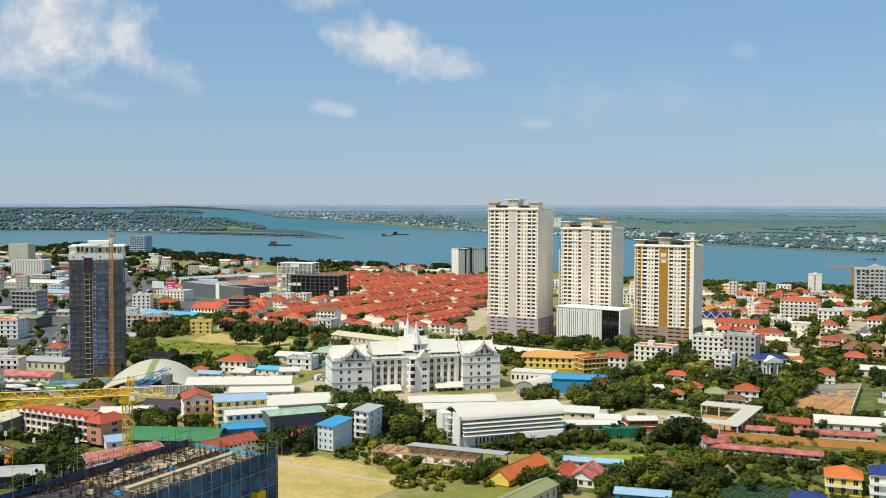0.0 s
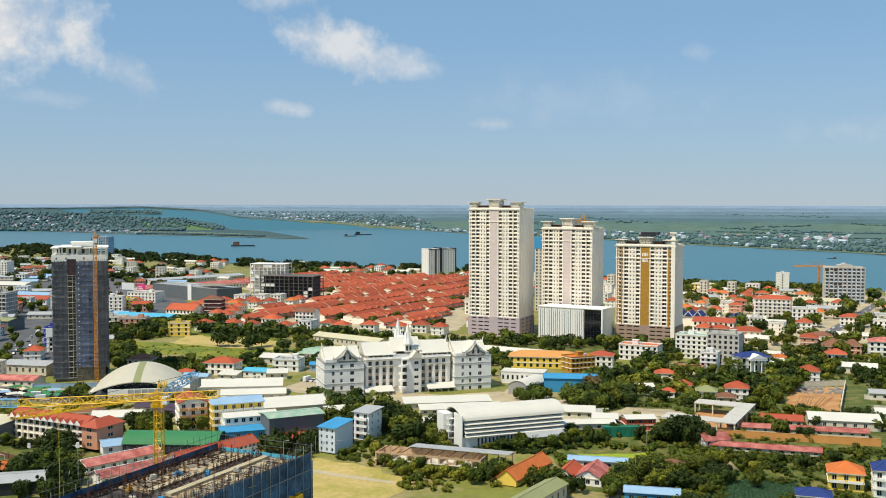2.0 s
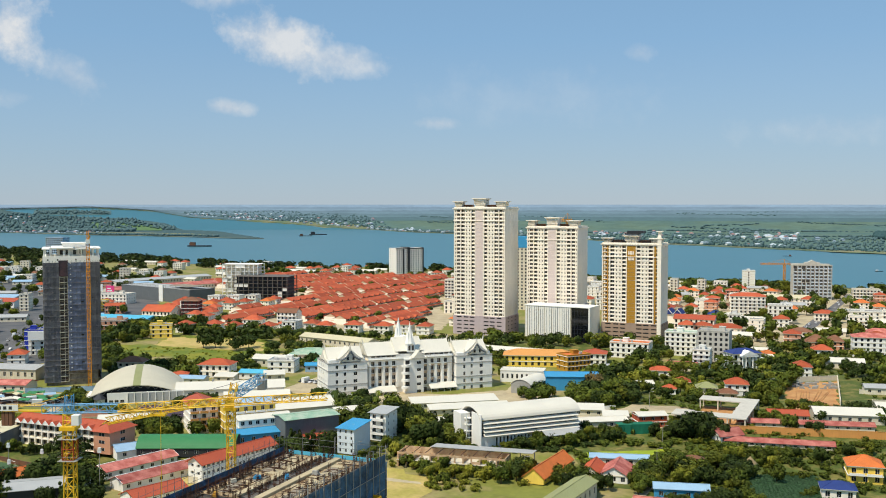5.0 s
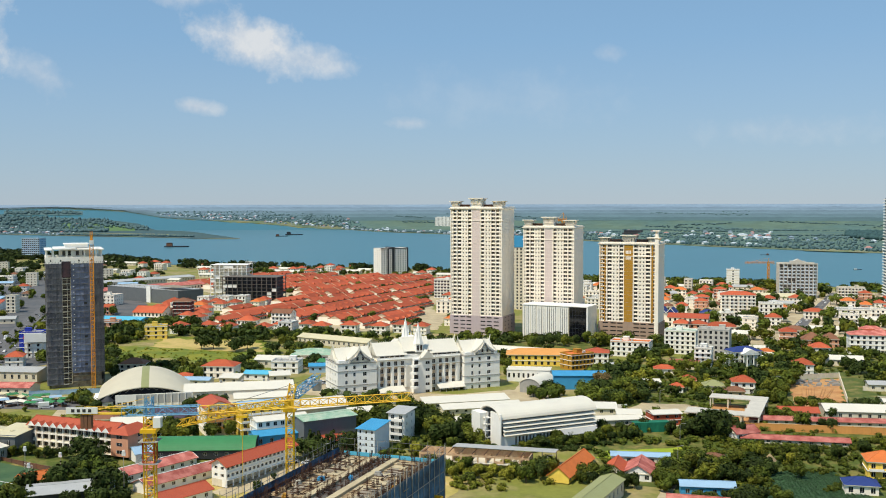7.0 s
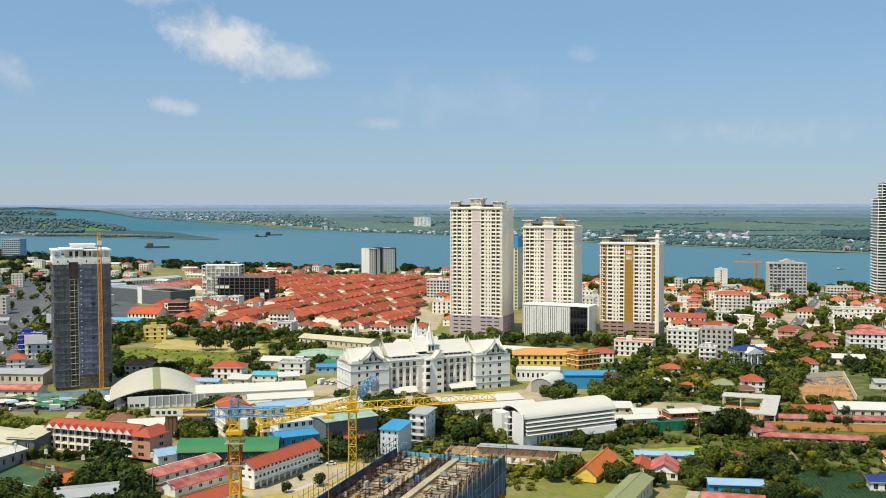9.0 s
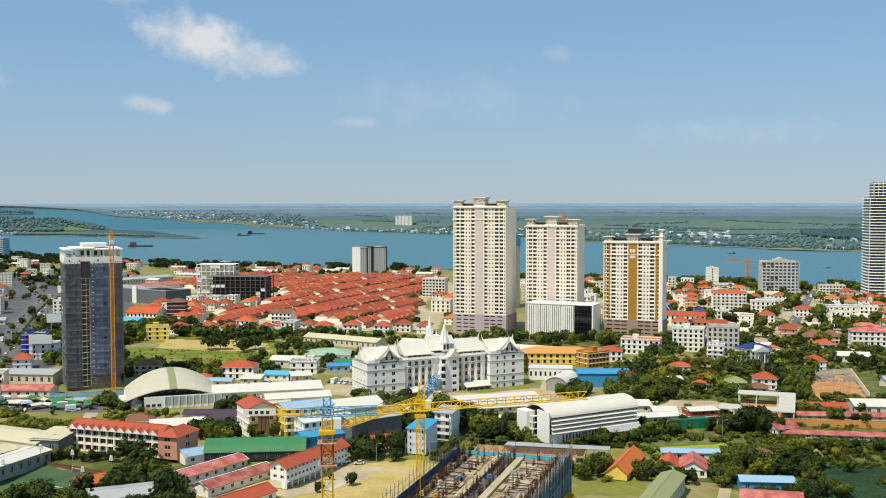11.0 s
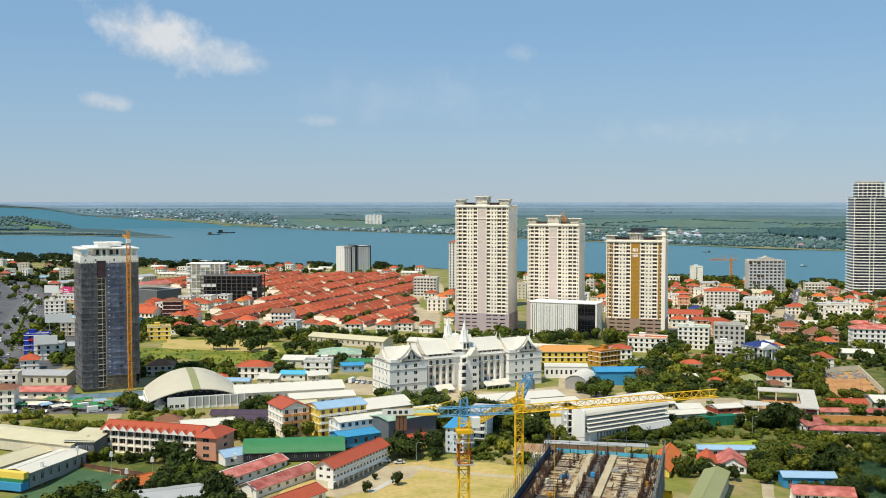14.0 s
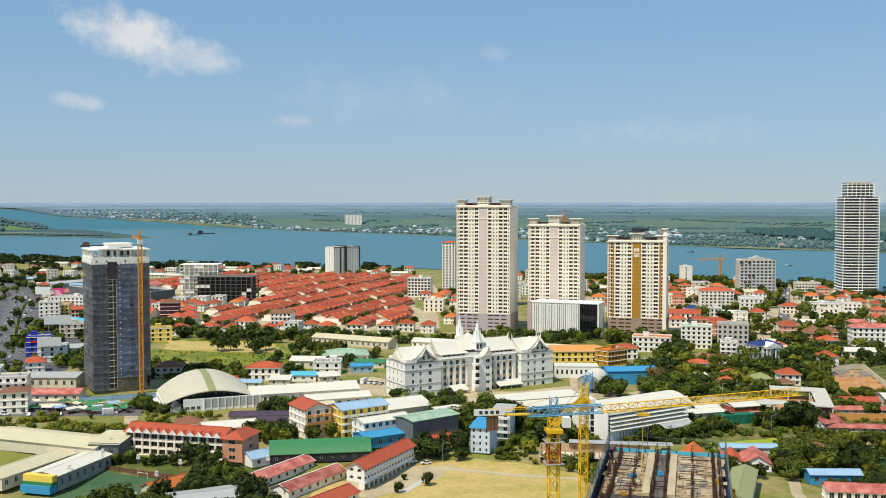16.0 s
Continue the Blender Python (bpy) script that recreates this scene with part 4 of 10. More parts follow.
sheet("courtyard", [(-160, 560), (-142, 610), (-120, 590), (-132, 545)], 0.06, M["paving"], "sandy paved hotel forecourt", "paving", 1)
sheet("courtyard", [(-196, 652), (-140, 636), (-118, 668), (-150, 700), (-190, 690)], 0.05, M["paving"], "dusty pale yard behind the hotel", "paving", 2)
sheet("courtyard", [(-128, 540), (-64, 512), (-8, 532), (-4, 556), (-30, 566), (-62, 552), (-116, 566)], 0.045, M["paving"], "pale dusty forecourt in front of the hotel", "paving", 1.5)
sheet("courtyard", [(-30, 560), (-20, 600), (-4, 598), (-8, 556)], 0.06, M["paving"], "pale paved yard beside the hotel", "paving", 1)
sheet("yard", [(18, 470), (24, 508), (64, 500), (58, 470)], 0.06, M["paving"], "pale dusty yard", "paving", 2)
sheet("yard", [(-4, 490), (0, 545), (22, 545), (24, 500)], 0.065, M["paving"], "pale dusty yard", "paving", 2)
sheet("road", [(-372, 650), (-392, 650), (-402, 730), (-416, 780), (-446, 887), (-478, 1010), (-501, 1106), (-535, 1190), (-590, 1330), (-575, 1340), (-505, 1200), (-470, 1106), (-448, 1010), (-419, 887), (-391, 780), (-380, 730)], 0.08, M["asphalt"], "wide grey asphalt road with traffic", "road")
sheet("road_verge", [(-390, 735), (-403, 780), (-432, 887), (-463, 1010), (-485, 1106), (-483, 1106), (-461, 1010), (-430, 887), (-401, 780), (-388, 735)], 0.16, M["grass"], "narrow planted strip in the middle of the road", "verge")
sheet("road", [(200, 785), (212, 784), (406, 1180), (398, 1183)], 0.08, M["asphalt"], "straight grey asphalt street", "road")
FOOT += [(206 + 200 * k / 44, 785 + 398 * k / 44, 5.5) for k in range(45)]
sheet("road", [(-262, 470), (-256, 466), (-268, 545), (-330, 575), (-332, 567), (-275, 540)], 0.08, M["paving"], "pale dusty lane beside the arena", "road")
sheet("road", [(-330, 560), (-262, 530), (-262, 512), (-340, 520)], 0.085, M["asphalt"], "grey parking ground beside the market", "parking")
sheet("path", [(21.5, 393), (26.5, 393), (7, 345), (1, 312), (-4, 312), (2.5, 345)], 0.08, M["paving"], "narrow pale village lane", "path")

# ---------------------------------------------------------------- tall buildings


def crown_box(s, x, y, z, w, h, k=0):
    """A roof turret: drum with arcade and a wide flat cap."""
    s.box(x - w / 2, y - w / 2, z, x + w / 2, y + w / 2, z + h * 0.75, k)
    s.box(x - w / 2 - 0.5, y - w / 2 - 0.5, z + h * 0.35, x + w / 2 + 0.5, y + w / 2 + 0.5, z + h * 0.42, k)
    s.box(x - w / 2 - 1.3, y - w / 2 - 1.3, z + h * 0.85, x + w / 2 + 1.3, y + w / 2 + 1.3, z + h * 0.93, k)
    s.box(x - w / 2 - 2.0, y - w / 2 - 2.0, z + h * 0.93, x + w / 2 + 2.0, y + w / 2 + 2.0, z + h, k)
    for j in range(8):
        for sx, sy in ((-1, 0), (1, 0), (0, -1), (0, 1)):
            f = -w / 2 + (j + 0.5) * w / 8
            px, py = (x + sx * (w / 2 + 0.7), y + f) if sx else (x + f, y + sy * (w / 2 + 0.7))
            s.box(px - 0.15, py - 0.15, z + h * 0.42, px + 0.15, py + 0.15, z + h * 0.85, k)
    return s


def apartment_tower(name, label, x, y, rot, w, d, podium, rows, fh, skin, accent, pod, side_accent=None, top_h=7.0):
    th = thing(name, label, "apartment tower", x, y, 0, rot, "riverside towers", radius=max(w, d) * 0.6)
    u = w / 45
    big = [(-18.6, 2.6), (-14.6, 2.9), (-5.6, 2.6), (5.6, 2.6), (14.6, 2.9), (18.6, 2.6)]
    small = [(-21.2, 1.0), (-11.3, 1.1), (-8.7, 1.1), (8.7, 1.1), (11.3, 1.1), (21.2, 1.0)]
    z0 = podium[0] * podium[1]
    H = z0 + rows * fh
    # the dwellings: front with recessed loggias, sides with small windows
    front = [(c * u, ww * u * 1.1, 0.35, 2.7) for c, ww in big] + [(c * u, ww * u, 1.0, 2.2) for c, ww in small]
    side = [(c, 0.9, 1.1, 2.1) for c in (-d * 0.36, -d * 0.12, d * 0.12, d * 0.36)]
    s = Solid()
    t = 1.0
    s.box(-w / 2 + t, -d / 2 + t, z0, w / 2 - t, d / 2 - t, H)
    holes = []
    for width, off, ang, cols in ((w, d / 2, 0, front), (d - 2 * t, w / 2, 90, side), (d - 2 * t, w / 2, -90, side), (w, d / 2, 180, [])):
        q = Solid()
        hs = facade(q, width, z0, fh, rows, cols, t)
        q.v = [(a, b - off + t, c) for a, b, c in q.v]
        s.join(q.turned(ang))
        cs, sn = math.cos(radians(ang)), math.sin(radians(ang))
        holes += [(a * cs + (off - t) * sn, a * sn - (off - t) * cs, c, ang, ww, hh) for a, c, ww, hh in hs]
    # pilasters, string courses and the cornice
    for c in (-w / 2 + 0.5, -7.3 * u, -3.7 * u, 3.7 * u, 7.3 * u, w / 2 - 0.5, -16.6 * u, 16.6 * u):
        s.box(c - 0.35, -d / 2 - 0.35, z0, c + 0.35, -d / 2, H)
    for r in range(1, rows):
        s.box(-w / 2 - 0.1, -d / 2 - 0.12, z0 + r * fh - 0.12, w / 2 + 0.1, -d / 2, z0 + r * fh + 0.12)
    for z in (H - 3 * fh - 0.2, H - 0.3):
        s.box(-w / 2 - 0.6, -d / 2 - 0.6, z, w / 2 + 0.6, d / 2 + 0.6, z + 0.5)
    s.box(-w / 2 - 1.0, -d / 2 - 1.0, H + 0.3, w / 2 + 1.0, d / 2 + 1.0, H + 0.8)
    part("wall", s.mesh("wall", M[skin]), th)
    a = Solid().box(-3.3 * u, -0.25, 0.1, 3.3 * u, -0.005, fh - 0.04).mesh("centre_panel", M[accent])
    for r in range(rows):
        part("centre_panel", a, th, "", 0, -d / 2, z0 + r * fh)
    if side_accent:
        b = Solid()
        for c in (-20 * u, 20 * u):
            b.box(c - 2.6 * u, -d / 2 - 0.2, z0, c - 1.5 * u, -d / 2 - 0.005, H).box(c + 1.6 * u, -d / 2 - 0.2, z0, c + 2.4 * u, -d / 2 - 0.005, H)
            for r in range(rows):
                b.box(c - 1.5 * u, -d / 2 - 0.2, z0 + r * fh + 2.65, c + 1.6 * u, -d / 2 - 0.005, z0 + (r + 1) * fh + 0.4 if r < rows - 1 else H)
        part("side_panel", b.mesh("side_panel", M[side_accent]), th)
    n = 0
    rest = Solid()
    for px, py, pz, ang, ww, hh in holes:
        if ang == 0:
            # loggia panes take the colour of shade, small windows that of glass
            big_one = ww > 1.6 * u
            part("loggia" if big_one else "window", window_mesh(ww, hh, "balcony" if big_one else "plain", M[skin], M["glass_warm_shade"] if big_one else M["glass"]), th, "",
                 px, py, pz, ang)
        else:
            rest.join(Solid().box(-ww / 2, -0.04, -hh / 2, ww / 2, 0.02, hh / 2, 1).turned(ang, px, py, pz))
    part("window", rest.mesh("side_windows", M["frame"], M["glass"]), th, "", kind="stuff")
    walls(th, w + 1, d + 1, 0, podium[1], podium[0], [(c * u, 4.2 * u, 1.3, 2.3) for c in (-17.5, -11.5, -6.2, 6.2, 11.5, 17.5)], [(0, 4, 1.2, 2.2), (-8, 4, 1.2, 2.2), (8, 4, 1.2, 2.2)],
          M[pod], M[pod], M["glass_dark"], t=0.5, style="slot", name="podium", wname="opening")
    r = Solid()
    r.box(-w / 2, -d / 2, H + 0.8, w / 2, d / 2, H + 1.0, 1)
    for q in (-w / 2 + 0.2, w / 2 - 0.2):
        r.box(q - 0.15, -d / 2, H + 1.0, q + 0.15, d / 2, H + 2.0)
    r.box(-w / 2, -d / 2, H + 1.0, w / 2, -d / 2 + 0.25, H + 2.0).box(-w / 2, d / 2 - 0.25, H + 1.0, w / 2, d / 2, H + 2.0)
    part("roof", r.mesh("roof", M[skin], M["grey"]), th)
    for cx, cw, ch in ((-w / 2 + 4, 5.5, top_h * 0.8), (w / 2 - 4, 7.0, top_h * 0.8), (0, 8.5, top_h * 1.15)):
        part("roof_turret", crown_box(Solid(), cx, -d / 2 + cw / 2 + 0.6, H + 1.0, cw, ch).mesh("roof_turret", M[skin]), th)
    tr = Solid()
    for j in range(9):
        for q in (-1, 1):
            xx = q * (6.5 + j * 0.95) * u
            tr.box(xx - 0.12, -d / 2 + 0.5, H + 2.0, xx + 0.12, -d / 2 + 3.5, H + 3.6).box(xx - 0.4, -d / 2 + 0.3, H + 3.6, xx + 0.4, -d / 2 + 3.7, H + 3.8)
    part("roof_trellis", tr.mesh("roof_trellis", M["rust"]), th)
    return th


A0 = apartment_tower("apartment_tower", "tall cream tower with pink centre panel and rows of loggias", -34.8, 822.0, -23, 45, 30, (5, 3.1), 28, 3.1, "cream", "pink", "mauve")
B0 = apartment_tower("apartment_tower", "cream tower with pink centre panel behind a white finned podium", 23.6, 819.0, -23, 43, 28, (8, 3.1), 20, 3.1, "cream", "pink", "mauve")
C0 = apartment_tower("apartment_tower", "cream tower with ochre centre and side panels on brown podium", 80.2, 777.0, -23.5, 46, 24, (5, 3.0), 20, 3.0, "cream", "ochre", "brownpod", "ochre", 5.5)


def finned_podium():
    th = thing("podium_block", "white podium block with vertical fins and a black glass end", "podium building", 17.5, 785.5, 0, -27, radius=28)
    w, d, h = 39, 22, 27.3
    part("wall", Solid().box(-w / 2, -d / 2, 0, w / 2, d / 2, h - 0.5).mesh("wall", M["offwhite"]), th)
    slots = Solid()
    rnd = random.Random(5)
    x = -w / 2 + 1.2
    fin = Solid()
    fin.box(-0.55, -0.14, 0, 0.55, 0, h)
    fm = fin.mesh("fin", M["white"])
    while x < w / 2 - 0.5:
        part("fin", fm, th, "", x, -d / 2 - 0.003, 0)
        if rnd.random() < 0.75:
            z = rnd.uniform(1, 3)
            slots.box(x + 0.6, -d / 2 - 0.08, z, x + 0.92, -d / 2 - 0.004, h - rnd.uniform(1, 3))
        x += rnd.choice((1.5, 1.5, 1.9))
    part("slot", slots.mesh("slot", M["glass_dark"]), th, "dark vertical window slots", kind="stuff")
    e = Solid().box(w / 2 + 0.01, -d / 2 - 0.2, 0.0, w / 2 + 14, d / 2, h - 0.6)
    for j in range(1, 8):
        e.box(w / 2, -d / 2 - 0.32, j * 3.4, w / 2 + 14, -d / 2 - 0.21, j * 3.4 + 0.15, 1)
    for j in range(6):
        e.box(w / 2 + j * 2.6, -d / 2 - 0.3, 0, w / 2 + j * 2.6 + 0.12, -d / 2 - 0.21, h - 0.6, 1)
    part("glass_front", e.mesh("glass_front", glass_mat("black_glass", (22, 24, 30), 0.08), M["dark"]), th, "black glass curtain wall")
    part("end_wall", Solid().box(w / 2 + 14.02, -d / 2 - 0.6, 0, w / 2 + 15.2, d / 2, h + 0.2).mesh("end_wall", M["white"]), th)
    part("roof", Solid().box(-w / 2 - 0.4, -d / 2 - 0.5, h - 0.5, w / 2 + 14.5, d / 2, h + 0.1).mesh("roof", M["white"]), th)


finned_podium()


def netted_tower():
    th = thing("tower_under_construction", "high-rise under construction wrapped in grey scaffold netting", "tower", -288.8, 591.5, 0, 22, radius=24)
    w, d, h, fh = 31.0, 30.0, 74.0, 3.3
    core = Solid().box(-w / 2 + 1.5, -d / 2 + 1.5, 0, w / 2 - 1.5, d / 2 - 1.5, h)
    for j in range(1, 23):
        core.box(-w / 2 + 0.6, -d / 2 + 0.6, j * fh - 0.15, w / 2 - 0.6, d / 2 - 0.6, j * fh + 0.15)
    part("concrete_frame", core.mesh("concrete_frame", M["concrete"]), th)
    # net panels floor by floor, left open over the hoist bay
    rnd = random.Random(3)
    for k, (x0, x1) in enumerate(((-15.5, -7.0), (-2.2, 9.6), (9.6, 15.5))):
        for j in range(22):
            z0 = 2.0 + j * fh * 0.985
            if k and j < 2:
                continue
            s = Solid()
            n = 5
            for q in range(n):
                a, b = x0 + (x1 - x0) * q / n, x0 + (x1 - x0) * (q + 1) / n
                u, v = rnd.uniform(-0.45, 0.1), rnd.uniform(-0.45, 0.1)
                s.add([(a, -d / 2 + u, z0), (b, -d / 2 + v, z0), (b, -d / 2 + v * 0.3, z0 + fh * 0.97), (a, -d / 2 + u * 0.3, z0 + fh * 0.97)], [(0, 1, 2, 3)])
                s.bar((a, -d / 2 - 0.5, z0), (b, -d / 2 - 0.5, z0 + fh), 0.035, 1)
            s.box(x0, -d / 2 - 0.6, z0 - 0.08, x1, -d / 2 - 0.1, z0 + 0.06, 1)
            for q in range(n + 1):
                a = x0 + (x1 - x0) * q / n
                s.box(a - 0.06, -d / 2 - 0.56, z0, a + 0.06, -d / 2 - 0.44, z0 + fh, 1)
            part("net_panel", s.mesh("net_panel", M["net_light" if k == 1 else "net_grey"], M["net_pole"]), th)
            if k == 1:
                part("net_tie", Solid().box(x0 + 1.2, -d / 2 - 0.66, z0 + 1.5, x0 + 1.8, -d / 2 - 0.58, z0 + 2.0).mesh("net_tie", M["white"]), th, "small white net tie")
            # thin dark patch in front of the net imitates a shaded hole
            if k == 1 and j in (3, 8, 14):
                part("net_gap", Solid().box(x0 + 7.0, -d / 2 - 0.64, z0 + 1.2, x0 + 8.6, -d / 2 - 0.58, z0 + 2.2).mesh("net_gap", M["glass_dark"]), th, "dark hole in the net")
    for side in (-1, 1):
        for j in range(22):
            z0 = 2.0 + j * fh * 0.985
            s = Solid()
            for q in range(6):
                y0, y1 = -d / 2 + q * d / 6, -d / 2 + (q + 1) * d / 6
                u = side * (w / 2 + rnd.uniform(-0.2, 0.25))
                s.add([(u, y0, z0), (side * w / 2, y1, z0), (side * w / 2, y1, z0 + fh * 0.97), (u, y0, z0 + fh * 0.97)], [(0, 1, 2, 3)])
                s.box(side * w / 2 - 0.06 + side * 0.35, y0, z0, side * w / 2 + 0.06 + side * 0.35, y0 + 0.12, z0 + fh, 1)
            s.box(side * w / 2 - 0.4, -d / 2, z0 - 0.1, side * w / 2 + 0.4, d / 2, z0 + 0.05, 1)
            part("net_panel", s.mesh("net_panel", M["net_grey"], M["net_pole"]), th)
    bay = Solid()
    for j in range(22):
        z = 2 + j * fh * 0.985
        bay.box(-7.0, -d / 2 - 0.2, z - 0.1, -4.2, -d / 2 + 1.4, z + 0.25).box(-4.2, -d / 2 + 0.6, z - 0.1, -2.2, -d / 2 + 1.4, z + 0.2)
        for x in (-7.0, -4.4, -2.5):
            bay.box(x, -d / 2 + 0.6, z + 0.25, x + 0.3, -d / 2 + 1.3, z + fh)
    part("open_bay", bay.mesh("open_bay", M["offwhite"]), th, "open concrete bay for the hoist")
    # dark brown sheets give the open bays their shade
    dark = Solid()
    for j in range(22):
        z = 2 + j * fh * 0.985
        for a, b in ((-6.7, -4.4), (-4.1, -2.5)):
            dark.box(a, -d / 2 + 1.3, z + 0.4, b, -d / 2 + 1.42, z + fh - 0.1)
    part("opening", dark.mesh("opening", M["glass_warm_shade"]), th, "", kind="stuff")
    part("top_net", Solid().box(-7.2, -d / 2 - 0.35, h - 9.6, -2.0, -d / 2 - 0.3, h - 0.3).mesh("top_net", M["net_plum"]), th, "dark plum net over the hoist bay")
    # unfinished top storey, painted white: a deep band, open bays between piers, a roof slab and a lift house
    part("top_band", Solid().box(-w / 2 - 0.3, -d / 2 - 0.3, h - 1.6, w / 2 + 0.3, d / 2 + 0.3, h + 2.2).mesh("top_band", M["white"]), th, "white painted top band")
    for x in (-15, -11.5, -4.2, -1.4, 5.5, 12.0, 14.9):
        for y in (-d / 2 + 0.1, d / 2 - 1.1):
            part("top_pier", Solid().box(x - 0.45, y, h + 2.2, x + 0.45, y + 1, h + 6.0).mesh("top_pier", M["white"]), th)
    for y in (-8.0, 0.0, 8.0):
        for x in (-15.4, 14.5):
            part("top_pier", Solid().box(x, y - 0.5, h + 2.2, x + 0.9, y + 0.5, h + 6.0).mesh("top_pier", M["white"]), th)
    for x0, x1, z in ((-16.2, -12.0, 6.0), (-11.4, 1.2, 6.5), (2.0, 16.2, 6.0)):
        part("roof_slab", Solid().box(x0, -d / 2 - 0.7, h + z, x1, d / 2 + 0.6, h + z + 0.7).mesh("roof_slab", M["white"]), th)
    part("lift_house", Solid().box(-8, -9, h + 2.2, 9, 8, h + 6.0).box(-5, -6, h + 7.2, 8, 7, h + 9.2).box(-5.6, -6.6, h + 9.2, 8.6, 7.6, h + 9.6).mesh("lift_house", M["white"]), th, "white lift house on the roof")
    # dark patches on solid walls imitate shaded openings
    for x in (-6.4, -3.2, 1.0, 4.6):
        part("top_opening", Solid().box(x, -9.1, h + 2.8, x + 1.7, -9.01, h + 5.6).mesh("top_opening", M["glass_dark"]), th, "dark doorway")
    for x in (-13.4, -8.0, 2.0, 9.0):
        part("top_opening", Solid().box(x, -d / 2 - 0.36, h - 0.4, x + 0.8, -d / 2 - 0.31, h + 0.6).mesh("top_opening", M["glass_dark"]), th, "small dark hole")
    return th


netted_tower()


def lattice(s, a, b, w, step, r=0.09, k=0, sides=3):
    """A lattice beam of three or four chords with zigzag bracing from a to b."""
    a, b = Vector(a), Vector(b)
    d = (b - a).normalized()
    up = Vector((0, 0, 1)) if abs(d.z) < 0.9 else Vector((1, 0, 0))
    s1 = d.cross(up).normalized()
    s2 = s1.cross(d).normalized()
    if sides == 3:
        offs = [s1 * w / 2 - s2 * w * 0.45, -s1 * w / 2 - s2 * w * 0.45, s2 * w * 0.45]
    else:
        offs = [s1 * w / 2 + s2 * w / 2, -s1 * w / 2 + s2 * w / 2, -s1 * w / 2 - s2 * w / 2, s1 * w / 2 - s2 * w / 2]
    for o in offs:
        s.bar(a + o, b + o, r, k)
    n = max(1, int((b - a).length / step))
    for j in range(n):
        p, q = a + (b - a) * j / n, a + (b - a) * (j + 1) / n
        for i in range(len(offs)):
            o, u = offs[i], offs[(i + 1) % len(offs)]
            s.bar(p + (o if j % 2 else u), q + (u if j % 2 else o), r * 0.6, k)
            s.bar(p + o, p + u, r * 0.6, k)
    return s


def site_crane_level():
    th = thing("tower_crane", "yellow tower crane with blue slewing section and level jib", "crane", -127.6, 185.2, 0, 1.0, "site cranes")
    s = Solid()
    lattice(s, (0, 0, -4.6), (0, 0, 63.5), 1.9, 2.2, 0.13, 0, 4)
    part("mast", s.mesh("mast", M["crane"]), th)
    s = Solid()
    lattice(s, (0, 0, 57.8), (0, 0, 61.8), 2.2, 1.6, 0.12, 0, 4)
    part("climbing_frame", s.mesh("climbing_frame", M["frame_red"]), th, "rust-red climbing frame")
    s = Solid()
    for z in (57.6, 61.8):
        s.box(-1.8, -1.8, z, 1.8, -1.15, z + 0.1).box(-1.8, 1.15, z, 1.8, 1.8, z + 0.1).box(-1.8, -1.15, z, -1.15, 1.15, z + 0.1).box(1.15, -1.15, z, 1.8, 1.15, z + 0.1)
        for q in (-1.8, 1.76):
            s.box(q, -1.8, z + 0.9, q + 0.04, 1.8, z + 0.95).box(-1.8, q, z + 0.9, 1.8, q + 0.04, z + 0.95)
    part("walkway", s.mesh("walkway", M["grey"]), th, "narrow grey walkways round the mast")
    s = Solid().box(-1.5, -1.5, 63.5, 1.5, 1.5, 64.2)
    lattice(s, (0, 0, 64.2), (0, 0, 66.6), 1.8, 1.2, 0.12, 0, 4)
    part("turntable", s.mesh("turntable", M["crane"]), th)
    s = Solid()
    lattice(s, (-5, 0, 67.4), (9.5, 0, 67.7), 1.5, 1.9, 0.1, 0, 4)
    lattice(s, (0, 0, 66.6), (0, 0, 70.2), 1.3, 1.3, 0.1, 0, 4)
    part("slewing_section", s.mesh("slewing_section", M["crane_blue"]), th, "blue slewing section")
    s = Solid()
    lattice(s, (9.5, 0, 67.7), (49.5, 0, 70.0), 1.5, 1.7, 0.1)
    s.box(16.5, -0.8, 66.2, 18.6, 0.8, 66.6).bar((17.5, 0, 66.6), (17.5, 0, 67.4), 0.1)
    part("jib", s.mesh("jib", M["crane"]), th)
    s = Solid().box(-12.5, -0.7, 67.0, -4.5, 0.7, 67.2)
    for q in (-0.7, 0.7):
        s.bar((-12.5, q, 68.2), (-4.5, q, 68.2), 0.06)
    s.bar((-12, 0, 67.2), (0, 0, 70.1), 0.05)
    part("counter_jib", s.mesh("counter_jib", M["crane"]), th)
    s = Solid().box(-15.4, -0.9, 67.2, -9.5, -0.7, 68.4)
    part("name_board", s.mesh("name_board", M["sign_white"]), th, "white lettered board")
    s = Solid()
    for j in range(4):
        s.box(-14.4 + j * 1.05, -0.93, 67.5, -13.8 + j * 1.05, -0.9, 68.1)
    part("lettering", s.mesh("lettering", M["dark"]), th, "dark bars of lettering")
    s = Solid()
    for j in range(3):
        s.box(-12.8 + j * 0.7, -0.65, 64.3, -12.2 + j * 0.7, 0.65, 67.0)
    part("counterweight", s.mesh("counterweight", M["rust"]), th, "brown concrete counterweight slabs")
    s = Solid().box(1.3, -2.6, 64.8, 2.7, -1.0, 66.7)
    part("cab", s.mesh("cab", M["sign_white"]), th)
    part("hook_block", Solid().bar((17.5, 0, 40), (17.5, 0, 66.3), 0.05).box(16.9, -0.3, 38.8, 18.1, 0.3, 40).mesh("hook_block", M["crane"]), th)


